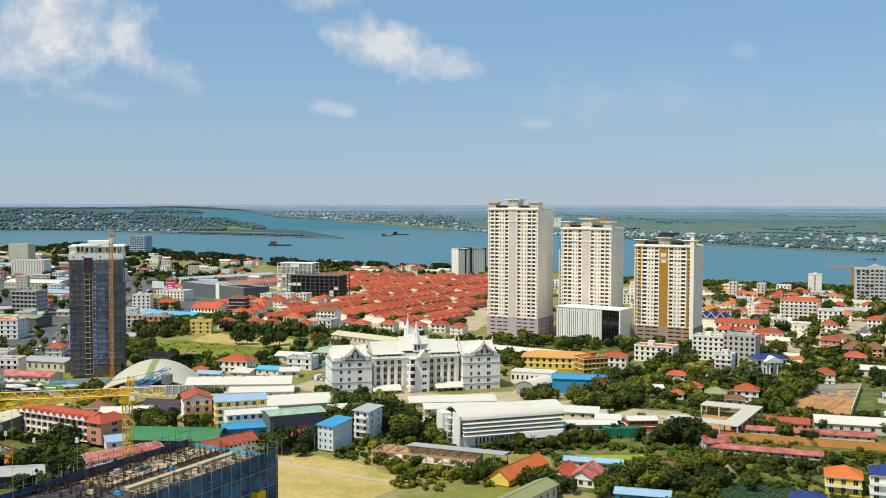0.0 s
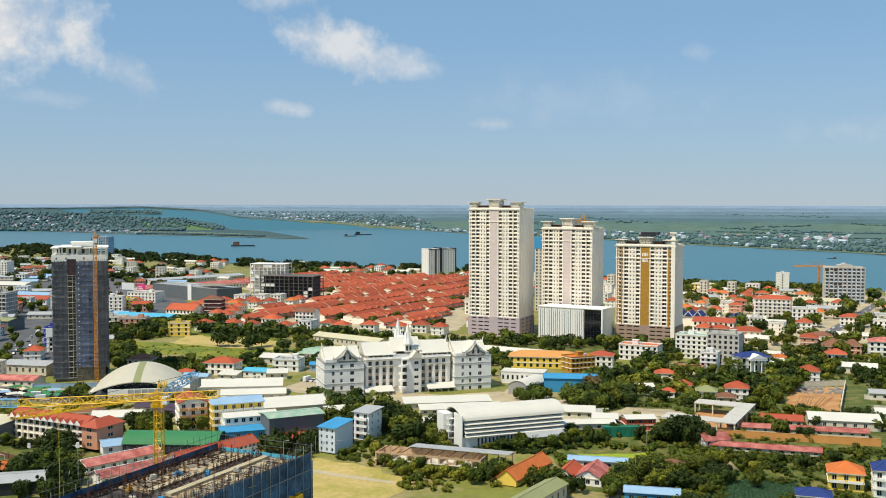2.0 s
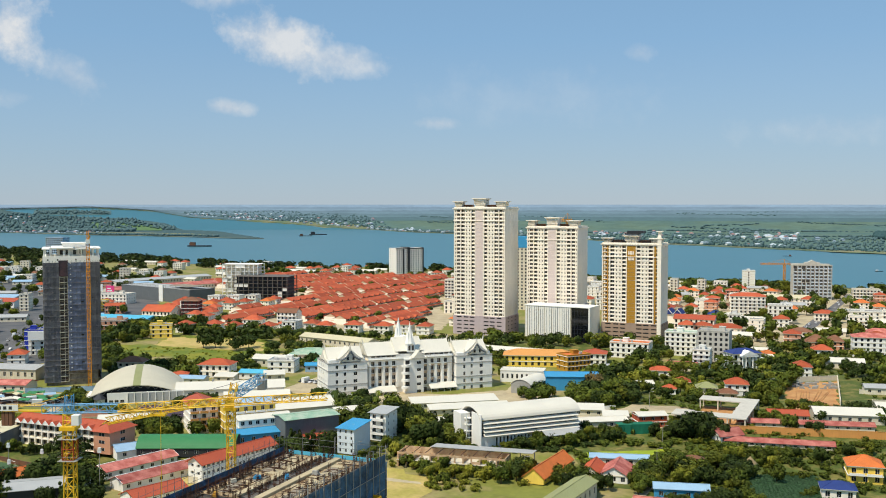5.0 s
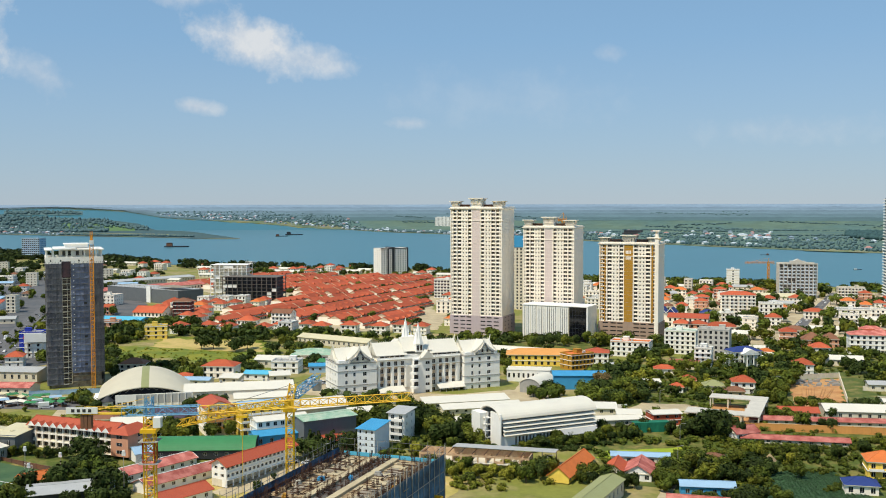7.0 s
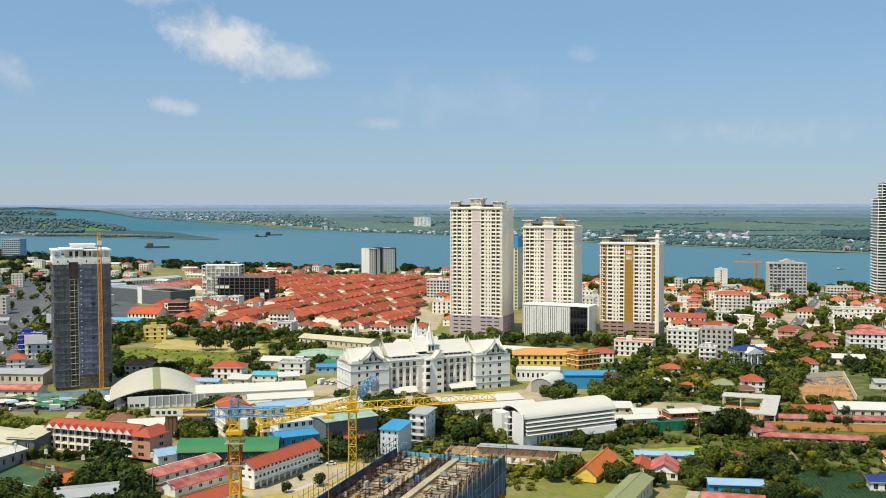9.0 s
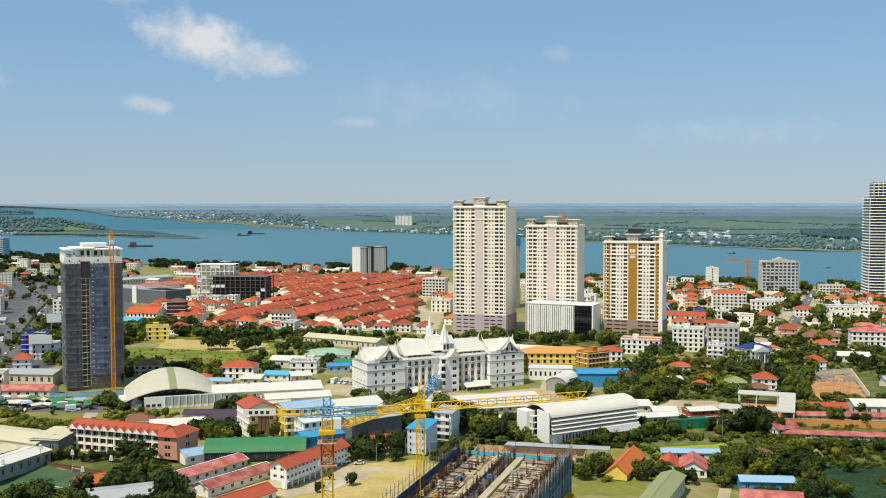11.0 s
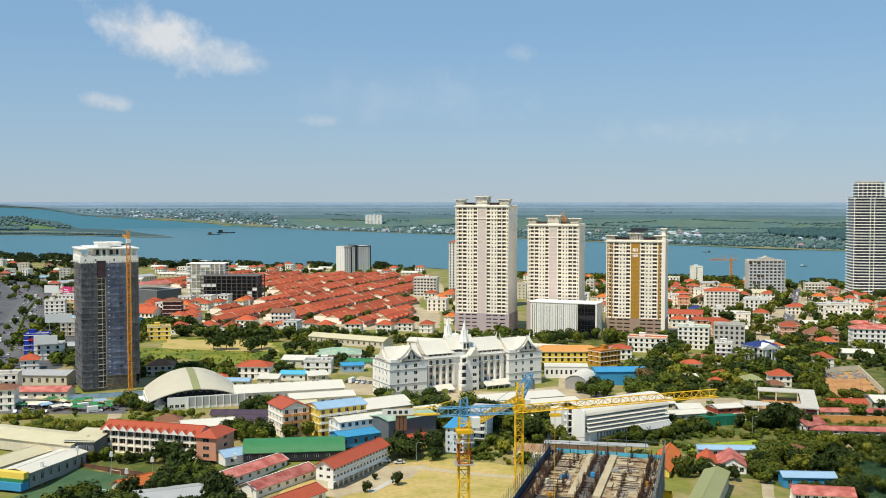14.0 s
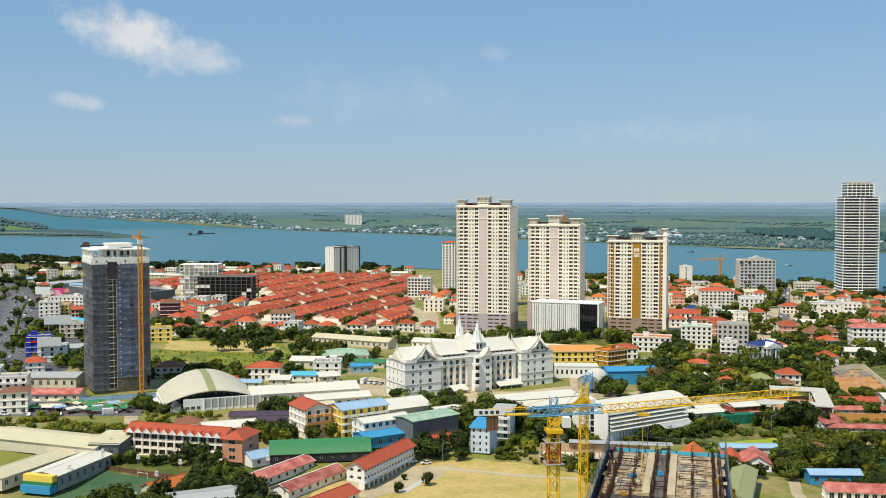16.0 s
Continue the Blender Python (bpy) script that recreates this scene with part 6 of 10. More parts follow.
def arena():
    th = thing("arched_arena", "sports arena with a wide shallow grey-cream vaulted roof", "arena", -232.4, 541.4, 0, 15, radius=30)
    w, d = 48, 38
    n, m = 24, 8
    h0 = 4.6

    def height(f, g):
        """Roof height: an arch across the hall (f) whose crown climbs towards the rear (g)."""
        arch = 1 - (2 * f - 1) ** 2
        return h0 + arch * (5.4 + 4.6 * math.sin(math.pi / 2 * min(1, g * 1.15))) + 0.8 * g

    s = Solid()
    for j in range(n):
        for i in range(m):
            f0, f1, g0, g1 = j / n, (j + 1) / n, i / m, (i + 1) / m
            vs = []
            for t in (0.45, 0.0):
                vs += [(-w / 2 + w * f, -d / 2 + d * g, height(f, g) - t) for f, g in ((f0, g0), (f1, g0), (f1, g1), (f0, g1))]
            s.add(vs, [(0, 3, 2, 1), (4, 5, 6, 7), (0, 1, 5, 4), (1, 2, 6, 5), (2, 3, 7, 6), (3, 0, 4, 7)], 1 if j in (11, 12) else 0)
    part("roof", s.mesh("roof", M["sheet_dust"], M["sheet_olive"]), th, "shallow cream metal vault with an olive strip")
    # the dark end wall stands in for the shaded interior under the arch
    for name, y, m_, lab in (("end_wall", -d / 2 + 5, "dark", "recessed dark glazed end wall"), ("rear_wall", d / 2 - 1, "white", "")):
        b = Solid()
        pts = [(-w / 2 + 0.8 + (w - 1.6) * j / n, height((0.8 + (w - 1.6) * j / n) / w, (y + d / 2) / d) - 0.5) for j in range(n + 1)]
        vs = [(x, q, 0 if lower else z) for q in (y, y + 0.3) for lower in (True, False) for x, z in pts]
        k = n + 1
        fs = [(j, j + 1, k + j + 1, k + j) for j in range(n)] + [(2 * k + j + 1, 2 * k + j, 3 * k + j, 3 * k + j + 1) for j in range(n)] + [(k + j, k + j + 1, 3 * k + j + 1, 3 * k + j) for j in range(n)]
        b.add(vs, fs)
        part(name, b.mesh(name, M[m_]), th, lab)
    # the steel lattice under the front edge
    g = Solid()
    for j in range(12):
        x0, x1 = -w / 2 + 1 + j * (w - 2) / 12, -w / 2 + 1 + (j + 1) * (w - 2) / 12
        z0, z1 = (height((x + w / 2) / w, 0.03) - 0.6 for x in (x0, x1))
        g.bar((x0, -d / 2 + 1.2, z0), ((x0 + x1) / 2, -d / 2 + 1.2, (z0 + z1) / 2 - 1.5), 0.12).bar(((x0 + x1) / 2, -d / 2 + 1.2, (z0 + z1) / 2 - 1.5), (x1, -d / 2 + 1.2, z1), 0.12)
    part("roof_truss", g.mesh("roof_truss", M["grey"]), th)
    # white screen wall with panels in front of the dark end
    f = Solid().box(-15.0, -d / 2 - 0.9, 0, 24.5, -d / 2 - 0.4, 6.4).box(24.2, -d / 2 - 0.39, 0, 24.8, d / 2 - 1.05, 4.4)
    part("screen_wall", f.mesh("screen_wall", M["white"]), th, "white louvred screen wall")
    fin = Solid().box(-0.2, -0.45, 0, 0.2, 0, 6.4).mesh("fin", M["white"])
    panel = Solid().box(0, -0.1, 1.4, 3.2, 0, 6.0).mesh("screen_panel", M["sheet_grey"])
    for j in range(9):
        part("fin", fin, th, "", -4.6 + j * 3.6, -d / 2 - 0.903, 0)
        if j < 8:
            part("screen_panel", panel, th, "", -4.4 + j * 3.6, -d / 2 - 0.903, 0)
    for j in range(3):
        part("window", window_mesh(2.0, 1.5, "plain", M["frame"], M["glass_dark"]), th, "", -13 + j * 2.8, -d / 2 - 0.9, 1.9)
    # left flank: white wall with two rows of windows and a stepped ramp
    part("side_wall", Solid().box(-w / 2 - 0.4, -d / 2 + 2, 0, -w / 2 + 0.4, d / 2 - 1.05, h0 - 0.2).mesh("side_wall", M["white"]), th, "white side wall")
    for j in range(7):
        for z in (1.2, 3.2):
            part("window", window_mesh(2.2, 1.1, "plain", M["frame"], M["glass_dark"]), th, "", -w / 2 - 0.4, -d / 2 + 6 + j * 4.2, z, -90)
    r = Solid()
    for y in range(5):
        r.box(-w / 2 - 3.2, -d / 2 + 8 + y * 5.4, 0, -w / 2 - 0.42, -d / 2 + 12.4 + y * 5.4, 2.6 - y * 0.2)
    part("ramp", r.mesh("ramp", M["white"]), th)
    t = Solid().cone(-18.8, -d / 2 - 0.6, 0, 3.6, 2.7, 2.7, 10, 1).cone(-18.8, -d / 2 - 0.6, 3.6, 6.2, 3.7, 0.5, 10)
    part("corner_turret", t.mesh("corner_turret", M["dark"], M["white"]), th, "small dark conical corner roof")


arena()


def vaulted_hall():
    th = thing("vaulted_hall", "long white hall with a half-vault roof and louvred side", "hall", -26.5, 452.0, -1.0, 26, radius=0)
    for dx in (-18, 0, 18):
        FOOT.append((-26.5 + dx * 0.9, 452 + dx * 0.44, 13))
    w, d = 50, 19
    cols = even_cols(w - 10, 22, 1.0, 0.4, 4.4)
    walls(th, w, d, 0, 5.0, 1, [(c + 2, a, b, e) for c, a, b, e in cols], [], M["white"], M["white"], M["glass_dark"], t=0.8, style="slot", wname="opening")
    s = Solid().box(-w / 2, -d / 2 + 1.6, 5.0, w / 2, d / 2, 12.0)
    part("upper_wall", s.mesh("upper_wall", M["darkgrey"]), th)
    sh = Solid()
    sh.profile([(-0.5, 0), (0.9, 1.0), (0.9, 1.25), (-0.7, 0.28)], -w / 2 + 1, w / 2)
    lou = sh.mesh("louvre", M["sheet_white"])
    for j in range(4):
        part("louvre", lou, th, "", 0, -d / 2 + 0.1 - (3 - j) * 0.4, 5.2 + j * 1.75)
    r = Solid()
    arc = [(-math.cos(math.pi * (0.04 + 0.92 * j / 14)) * 9.45, 11.6 + math.sin(math.pi * (0.04 + 0.92 * j / 14)) * 5.2) for j in range(15)]
    r.profile(arc + [(y * 1.02, z + 0.3) for y, z in arc[::-1]], -w / 2 - 0.6, w / 2 + 1)
    part("roof", r.mesh("roof", M["sheet_white"]), th, "white curved sheet roof")
    e = Solid().box(-w / 2 - 0.5, -d / 2 - 0.6, 0, -w / 2, -d / 2 + 8.5, 15.0).box(-w / 2 - 4.5, d / 2 - 8, 0, -w / 2, d / 2, 14)
    part("gable_wall", e.mesh("gable_wall", M["white"]), th)
    st = Solid()
    for j in range(5):
        st.box(-w / 2 - 3.0, -d / 2 + 8.6, 0.2 + j * 2.9, -w / 2 - 0.02, d / 2 - 8.1, 0.5 + j * 2.9)
    st.box(-w / 2 - 0.2, -d / 2 + 8.55, 0, -w / 2 - 0.05, d / 2 - 8.05, 14, 1)
    st.box(-w / 2 - 3.1, -0.9, 0, -w / 2 - 2.7, -0.5, 14.5)
    part("stair", st.mesh("stair", M["white"], M["glass_dark"]), th, "open stair in the gable end")
    c = Solid().profile([(-17, 4.0), (-13, 5.6), (-9.5, 4.6), (-9.5, 4.8), (-13, 5.85), (-17, 4.25)], 4, 23)
    for x in (5, 11, 17, 22):
        c.box(x - 0.15, -16.8, 0, x + 0.15, -16.5, 4.2)
    part("canopy", c.mesh("canopy", M["sheet_grey"]), th, "curved grey canopy in front")


vaulted_hall()


def long_shed(name, label, x, y, rot, w, d, h, rh, roof, wall, kind="gable", category="shed", cap=None, n=0, windows=True, nr=0, cap_=200):
    th = thing(name, label, category, x, y, 0, rot, radius=0)
    k = max(1, int(w / max(d, 1)))
    a = radians(rot)
    for j in range(k):
        q = -w / 2 + (j + 0.5) * w / k
        FOOT.append((x + q * math.cos(a), y + q * math.sin(a), d * 0.62 + 1))
    n = n or max(2, int(w / 4.5))
    walls(th, w, d, 0, h, 1, even_cols(w, n, min(1.6, w / n * 0.45), h * 0.35, h * 0.75) if windows else [], [], M[wall], t=0.25, cap=cap_)
    if kind == "gable":
        gable_roof(th, w, d, h, rh, M[roof], M[wall], cap=cap or M[roof])
    elif kind == "hip":
        hip_roof(th, w, d, h, rh, M[roof], cap=cap or M[roof])
    elif kind == "barrel":
        barrel_roof(th, w, d, h, rh, M[roof], ends=M[wall])
    elif kind == "flat":
        flat_roof(th, w, d, h, M[wall], 0.5, 0.2, slab=M[roof])
    elif kind == "lean":
        s = Solid().profile([(-d / 2 - 0.7, h - 0.3), (d / 2 + 0.4, h + rh), (d / 2 + 0.4, h + rh + 0.2), (-d / 2 - 0.7, h - 0.1)], -w / 2 - 0.5, w / 2 + 0.5)
        s.box(-w / 2, d / 2 - 0.3, h, w / 2, d / 2, h + rh, 1)
        part("roof", s.mesh("roof", M[roof], M[wall]), th)
    rnd = random.Random(int(x + y))
    for j in range(nr):
        s = Solid().box(-0.6, -0.6, 0, 0.6, 0.6, 0.6).cone(0, 0, 0.6, 1.4, 0.6, 0.6, 10)
        part("roof_vent", s.mesh("roof_vent", M["grey"]), th, "", rnd.uniform(-w / 2.4, w / 2.4), 0, h + rh * 0.95)
    return th


def block(name, label, x, y, rot, w, d, storeys, fh, wall, roof="flat", rmat="grey", rh=2.5, nf=0, ns=0, category="building", glass="glass", style="plain", ww=1.7, tank=True, bands=True,
          balcony=0, cap=200, bal="white"):
    """A storeyed building with windows in front and at the sides, and a flat, hipped or gabled roof."""
    th = thing(name, label, category, x, y, 0, rot, radius=max(w, d) * 0.55)
    nf = nf or max(2, int(w / 3.6))
    ns = 0 if roof == "none" and ns == 0 else ns or max(1, int(d / 4.2))
    H = storeys * fh
    walls(th, w, d, 0, fh, storeys, even_cols(w, nf, ww, 0.8, fh - 0.6), even_cols(d - 0.8, ns, 1.1, 0.9, fh - 0.8), M[wall], M["frame"], M[glass], t=0.35, style=style, cap=min(cap, 200 if y < 600 else 0),
          trim=(M["white"] if wall != "white" else M["offwhite"], [j * fh - 0.37 for j in range(1, storeys + 1)]) if bands else None)
    if balcony:
        for j in range(1, storeys):
            for q in range(balcony):
                bx = -w / 2 + (q + 0.5) * w / balcony
                bw = w / balcony * 0.42
                s = Solid().box(bx - bw, -d / 2 - 1.3, j * fh - 0.18, bx + bw, -d / 2, j * fh)
                s.box(bx - bw, -d / 2 - 1.3, j * fh, bx + bw, -d / 2 - 1.18, j * fh + 0.9)
                s.box(bx - bw, -d / 2 - 1.18, j * fh, bx - bw + 0.1, -d / 2, j * fh + 0.9).box(bx + bw - 0.1, -d / 2 - 1.18, j * fh, bx + bw, -d / 2, j * fh + 0.9)
                part("balcony", s.mesh("balcony", M[bal]), th)
    if roof == "flat":
        flat_roof(th, w, d, H, M[wall], 1.0, 0.12, slab=M[rmat])
        rnd = random.Random(int(x * 3 + y))
        s = Solid().box(-2, -2, 0, 2, 2, 2.4).box(-2.2, -2.2, 2.4, 2.2, 2.2, 2.6).box(-0.5, -2.05, 0, 0.5, -2.0, 2.0)
        if y:
            part("stair_head", s.mesh("stair_head", M[wall]), th, "", rnd.uniform(-w / 4, w / 4), d / 6, H + 0.25)
        if tank:
            if "tank" not in MESHES:
                MESHES["tank"] = Solid().cone(0, 0, 0, 1.5, 0.7, 0.7, 10).cone(0, 0, 1.5, 1.8, 0.7, 0.2, 10).mesh("water_tank", M["sheet_grey"])
            for q in range(2 if 0 < y < 720 else 1):
                part("water_tank", MESHES["tank"], th, "steel water tank", rnd.uniform(-w / 3, w / 3), -d / 5, H + 0.25)
    elif roof == "none":
        pass
    elif roof == "hip":
        hip_roof(th, w, d, H + 0.22, rh, M[rmat])
    else:
        gable_roof(th, w, d, H, rh, M[rmat], M[wall], along="x" if roof == "gable" else "y")
    return th


def school_range():
    """A three-storey school with arcades and a saw-tooth of small gables under a red roof."""
    th = thing("school_building", "three-storey cream school with arcades and small red gables", "school", -230.3, 433.0, 0, -21.6, radius=0)
    a = radians(-21.6)
    for q in (-18, -6, 6, 18, 28):
        FOOT.append((-231.4 + q * math.cos(a), 437.1 + q * math.sin(a), 10))
    w, d, fh = 46, 12, 3.3
    walls(th, w, d, 0, fh, 3, even_cols(w, 12, 3.1, 0.15, 2.85), even_cols(d - 1, 2, 1.6), M["cream"], M["offwhite"], M["glass_warm_shade"], t=1.0, style="balcony", wname="arcade_bay")
    gable_roof(th, w, d, 9.9, 2.8, M["sheet_red"], M["white"], over=0.8)
    s = Solid()
    g = 3.9
    for j in range(11):
        x = -w / 2 + 0.5 + (j + 0.5) * (w - 1) / 11
        q = Solid()
        q.profile([(-g / 2, 9.7), (g / 2, 9.7), (0, 11.6)], -d / 2 - 1.1, 0.5, 0)
        q.turned(90, x, 0, 0)
        m = Solid()
        m.join(q)
        e = Solid()
        e.bar((x - g / 2, -d / 2 - 1.15, 9.7), (x, -d / 2 - 1.15, 11.65), 0.16, 1).bar((x + g / 2, -d / 2 - 1.15, 9.7), (x, -d / 2 - 1.15, 11.65), 0.16, 1)
        m.join(e)
        m.add([(x - g / 2, -d / 2 - 1.16, 9.7), (x + g / 2, -d / 2 - 1.16, 9.7), (x, -d / 2 - 1.16, 11.5)], [(0, 1, 2)], 1)
        part("small_gable", m.mesh("small_gable", M["sheet_red"], M["white"]), th)
    e = Solid().box(w / 2, -d / 2 - 1, 0, w / 2 + 9, d / 2 + 3, 9.6)
    part("end_wing", e.mesh("end_wing", M["salmon"]), th, "brick-red end wing")
    for j in range(3):
        part("wing_window", window_mesh(3.0, 1.4, "strip", M["frame"], M["glass"]), th, "", w / 2 + 4.5, -d / 2 - 1.0, 2.0 + j * 3.2)
        part("wing_window", window_mesh(3.0, 1.4, "strip", M["frame"], M["glass"]), th, "", w / 2 + 9.0, 1.0, 2.0 + j * 3.2, 90)
    q = Solid()
    hx, hy = 5.6, 9.6
    q.add([(w / 2 - 1, -d / 2 - 2, 9.6), (w / 2 + 10, -d / 2 - 2, 9.6), (w / 2 + 10, d / 2 + 4, 9.6), (w / 2 - 1, d / 2 + 4, 9.6), (w / 2 + 4.5, -3.5, 12.8), (w / 2 + 4.5, 5, 12.8)],
          [(0, 1, 4), (1, 2, 5, 4), (2, 3, 5), (3, 0, 4, 5), (3, 2, 1, 0)])
    part("end_roof", q.mesh("end_roof", M["sheet_red"]), th)


school_range()


def class_range():
    """Three-storey white classroom block, open below, under a long red roof."""
    th = thing("classroom_block", "long white three-storey classroom block with a red roof", "school", -145.2, 388.0, 0, 57, radius=0)
    for q in (-16, 0, 16):
        FOOT.append((-145.2 + q * 0.54, 388.0 + q * 0.84, 9))
    w, d, fh = 41, 8, 2.9
    walls(th, w, d, fh, fh, 2, even_cols(w, 17, 1.6, 1.0, 2.2), even_cols(d - 1, 2, 1.7, 1.0, 2.2), M["white"], M["frame"], M["glass_dark"], t=0.5)
    part("ground_wall", Solid().box(-w / 2, -d / 2 + 2.4, 0, w / 2, d / 2, fh).mesh("ground_wall", M["offwhite"]), th)
    post = Solid().box(-0.25, -0.25, 0, 0.25, 0.25, fh).mesh("column", M["white"])
    for j in range(12):
        part("column", post, th, "", -w / 2 + 0.3 + j * (w - 0.6) / 11, -d / 2 + 0.3)
    part("end_wall", Solid().box(-w / 2, -d / 2 + 0.6, 0, -w / 2 + 0.3, -d / 2 + 2.39, fh).mesh("end_wall", M["white"]), th)
    s = Solid().box(-w / 2, -d / 2 - 0.5, 2.7, w / 2, -d / 2 - 0.01, 2.95).box(-w / 2, -d / 2 - 0.35, 5.6, w / 2, -d / 2 - 0.01, 5.85)
    part("gallery", s.mesh("gallery", M["white"]), th)
    gable_roof(th, w, d, 8.7, 2.3, M["sheet_red"], M["white"], over=1.0)


class_range()


def canopy_ring():
    """An unfinished white concrete roof ring on columns round a court."""
    th = thing("concrete_canopy", "unfinished white concrete roof ring on slim columns", "canopy", 77.0, 495.0, 0, -23, radius=17)
    a, b, z = 14.5, 26, 5.6
    FOOT.extend([(69, 477, 14), (86, 512, 15), (66, 468, 12)])
    s = Solid()
    s.box(-a, -b, z - 0.5, a, -b + 10, z).box(-a, b - 11, z - 0.5, a, b, z).box(a - 8, -b + 10, z - 0.5, a, b - 11, z)
    s.box(-a - 7, -b + 4, z - 1.6, -a + 2, -b + 17, z - 1.1)
    part("roof_slab", s.mesh("roof_slab", M["concrete_pale"]), th)
    c = Solid().box(-0.3, -0.3, 0, 0.3, 0.3, z - 0.5).mesh("column", M["offwhite"])
    for x in (-a + 0.6, -5, 5.8, a - 0.6):
        for y in (-b + 0.6, -b + 9.4, -6, 4, b - 10.4, b - 0.6):
            if not (x in (-a + 0.6, -5) and y in (-6, 4)):
                part("column", c, th, "", x, y)
    f = Solid().box(-a + 1, -b + 1, 0.02, a - 1, b - 1, 0.2)
    part("floor", f.mesh("floor", M["dirt"]), th)


canopy_ring()


def brick_row():
    """A long unfinished two-storey range of pale brick with arches below and roofless rooms above."""
    th = thing("brick_row", "unfinished two-storey pale brick range with arched bays", "building", -57.5, 398.0, 0, -15, radius=0)
    for q in (-17, -5, 7, 18):
        FOOT.append((-57 + q, 404 - q * 0.3, 8))
    w, d, n = 46, 10, 13
    m = M["brick_cream"]
    s = Solid()
    b = w / n
    for j in range(n + 1):
        x = -w / 2 + j * b
        s.box(x - 0.3, -d / 2, 0, x + 0.3, -d / 2 + 0.5, 6.3 + (j % 3) * 0.25)
        if j % 2 == 0:
            s.box(x - 0.12, -d / 2 + 0.5, 3.2, x + 0.12, d / 2, 4.9)
    for j in range(n):
        x = -w / 2 + (j + 0.5) * b
        arc = [(x + (b / 2 - 0.3) * math.cos(math.pi * k / 8), 1.7 + 1.0 * math.sin(math.pi * k / 8)) for k in range(9)]
        for k in range(8):
            (xa, za), (xb, zb) = arc[k], arc[k + 1]
            s.add([(xa, -d / 2, za), (xb, -d / 2, zb), (xb, -d / 2, 3.0), (xa, -d / 2, 3.0), (xa, -d / 2 + 0.5, za), (xb, -d / 2 + 0.5, zb)], [(0, 3, 2, 1), (0, 1, 5, 4)])
        s.box(x - b / 2 + 0.3, -d / 2, 5.5, x + b / 2 - 0.3, -d / 2 + 0.35, 6.2)
        if j % 4 == 1:
            s.box(x - b / 2 + 0.3, -d / 2 + 0.05, 3.3, x + b / 2 - 0.3, -d / 2 + 0.3, 4.3)
    s.box(-w / 2, d / 2 - 0.4, 0, w / 2, d / 2, 6.6).box(w / 2 - 0.01, -d / 2 + 0.5, 0, w / 2 + 0.3, d / 2, 6.6).box(-w / 2 - 0.3, -d / 2 + 0.5, 0, -w / 2, d / 2, 6.0)
    part("wall", s.mesh("wall", m), th)
    part("upper_floor", Solid().box(-w / 2 - 0.4, -d / 2 - 0.6, 3.0, w / 2 + 0.4, d / 2 - 0.41, 3.22).mesh("upper_floor", M["offwhite"]), th)
    part("back_wall", Solid().box(-w / 2 + 0.1, -d / 2 + 3.2, 0, w / 2 - 0.1, -d / 2 + 3.4, 2.98).mesh("back_wall", M["concrete"]), th)
    rafter = Solid().box(-0.1, -d / 2, 6.6, 0.1, d / 2, 6.8).mesh("rafter", M["rebar"])
    for j in range(9):
        part("rafter", rafter, th, "", -w / 2 + 2 + j * 5.1, 0)
    r = Solid().profile([(2.5, 7.4), (d / 2 + 7, 6.6), (d / 2 + 7, 6.8), (2.5, 7.6)], -w / 2 + 12, w / 2 + 10)
    for x in (w / 2 + 9, w / 2 + 3):
        r.box(x, d / 2 + 6, 0, x + 0.3, d / 2 + 6.3, 6.6)
    part("roof", r.mesh("roof", M["sheet_grey"]), th, "low grey sheet roof")


brick_row()

# sheds, halls and large roofs
long_shed("gable_house", "low house with a steep orange tiled gable roof", -20.0, 389.0, 64, 33, 8.6, 2.8, 3.4, "tile_orange", "yellow", category="house")
long_shed("green_hall", "low hall with a vaulted green metal roof", -170.9, 420.0, 2, 42, 15, 3.6, 4.2, "sheet_green", "dark", "barrel", "hall")
long_shed("blue_warehouse", "warehouse with bright blue roof and walls", 9.5, 574.0, -2, 30, 17, 8.0, 1.4, "sheet_blue", "sheet_blue", category="warehouse", windows=False)
long_shed("olive_shed", "long two-storey shed with an olive green roof", -18.8, 340.8, 62.5, 44, 9.0, 6.2, 1.6, "sheet_olive", "offwhite", category="shed")
long_shed("classroom_shed", "long low classroom row with a faded red roof", -185.4, 391.5, 53, 35, 9, 3.4, 2.0, "tile_pink", "white", cap=M["white"])
long_shed("classroom_shed", "long low classroom row with a faded red roof", -173.0, 376.0, 52, 35, 9, 3.4, 2.0, "tile_pink", "white", cap=M["white"])
long_shed("red_shed", "small shed with a red metal roof", -165.5, 351.0, 50, 22, 10, 3.6, 2.2, "sheet_red", "white")
long_shed("grey_warehouse", "dark grey flat-fronted warehouse", -124.5, 448.0, 32, 26, 14, 10.5, 1.0, "sheet_mint", "darkgrey", category="warehouse", windows=False)
long_shed("blue_shed", "shed with a sky blue sheet roof", -146.0, 440.0, 25, 20, 12, 5.0, 1.4, "sheet_blue", "sheet_blue")
long_shed("pale_blue_shed", "small white shed with a pale blue roof", -195.0, 413.5, 35, 13, 9, 3.8, 2.0, "sheet_ltblue", "white")
long_shed("white_warehouse", "long warehouse with white roof and yellow walls", -182.0, 545.0, 12, 58, 20, 6.0, 2.6, "sheet_white", "cream", category="warehouse", nr=4)
long_shed("white_warehouse", "wide white roofed shed beside the school", -140.0, 497.0, 25, 40, 22, 5.5, 3.0, "sheet_white", "offwhite", category="warehouse", windows=False)
long_shed("long_white_roof", "very long low building with a white roof", -148.0, 748.0, -33, 66, 14, 5.0, 2.2, "sheet_cream", "offwhite", category="warehouse")
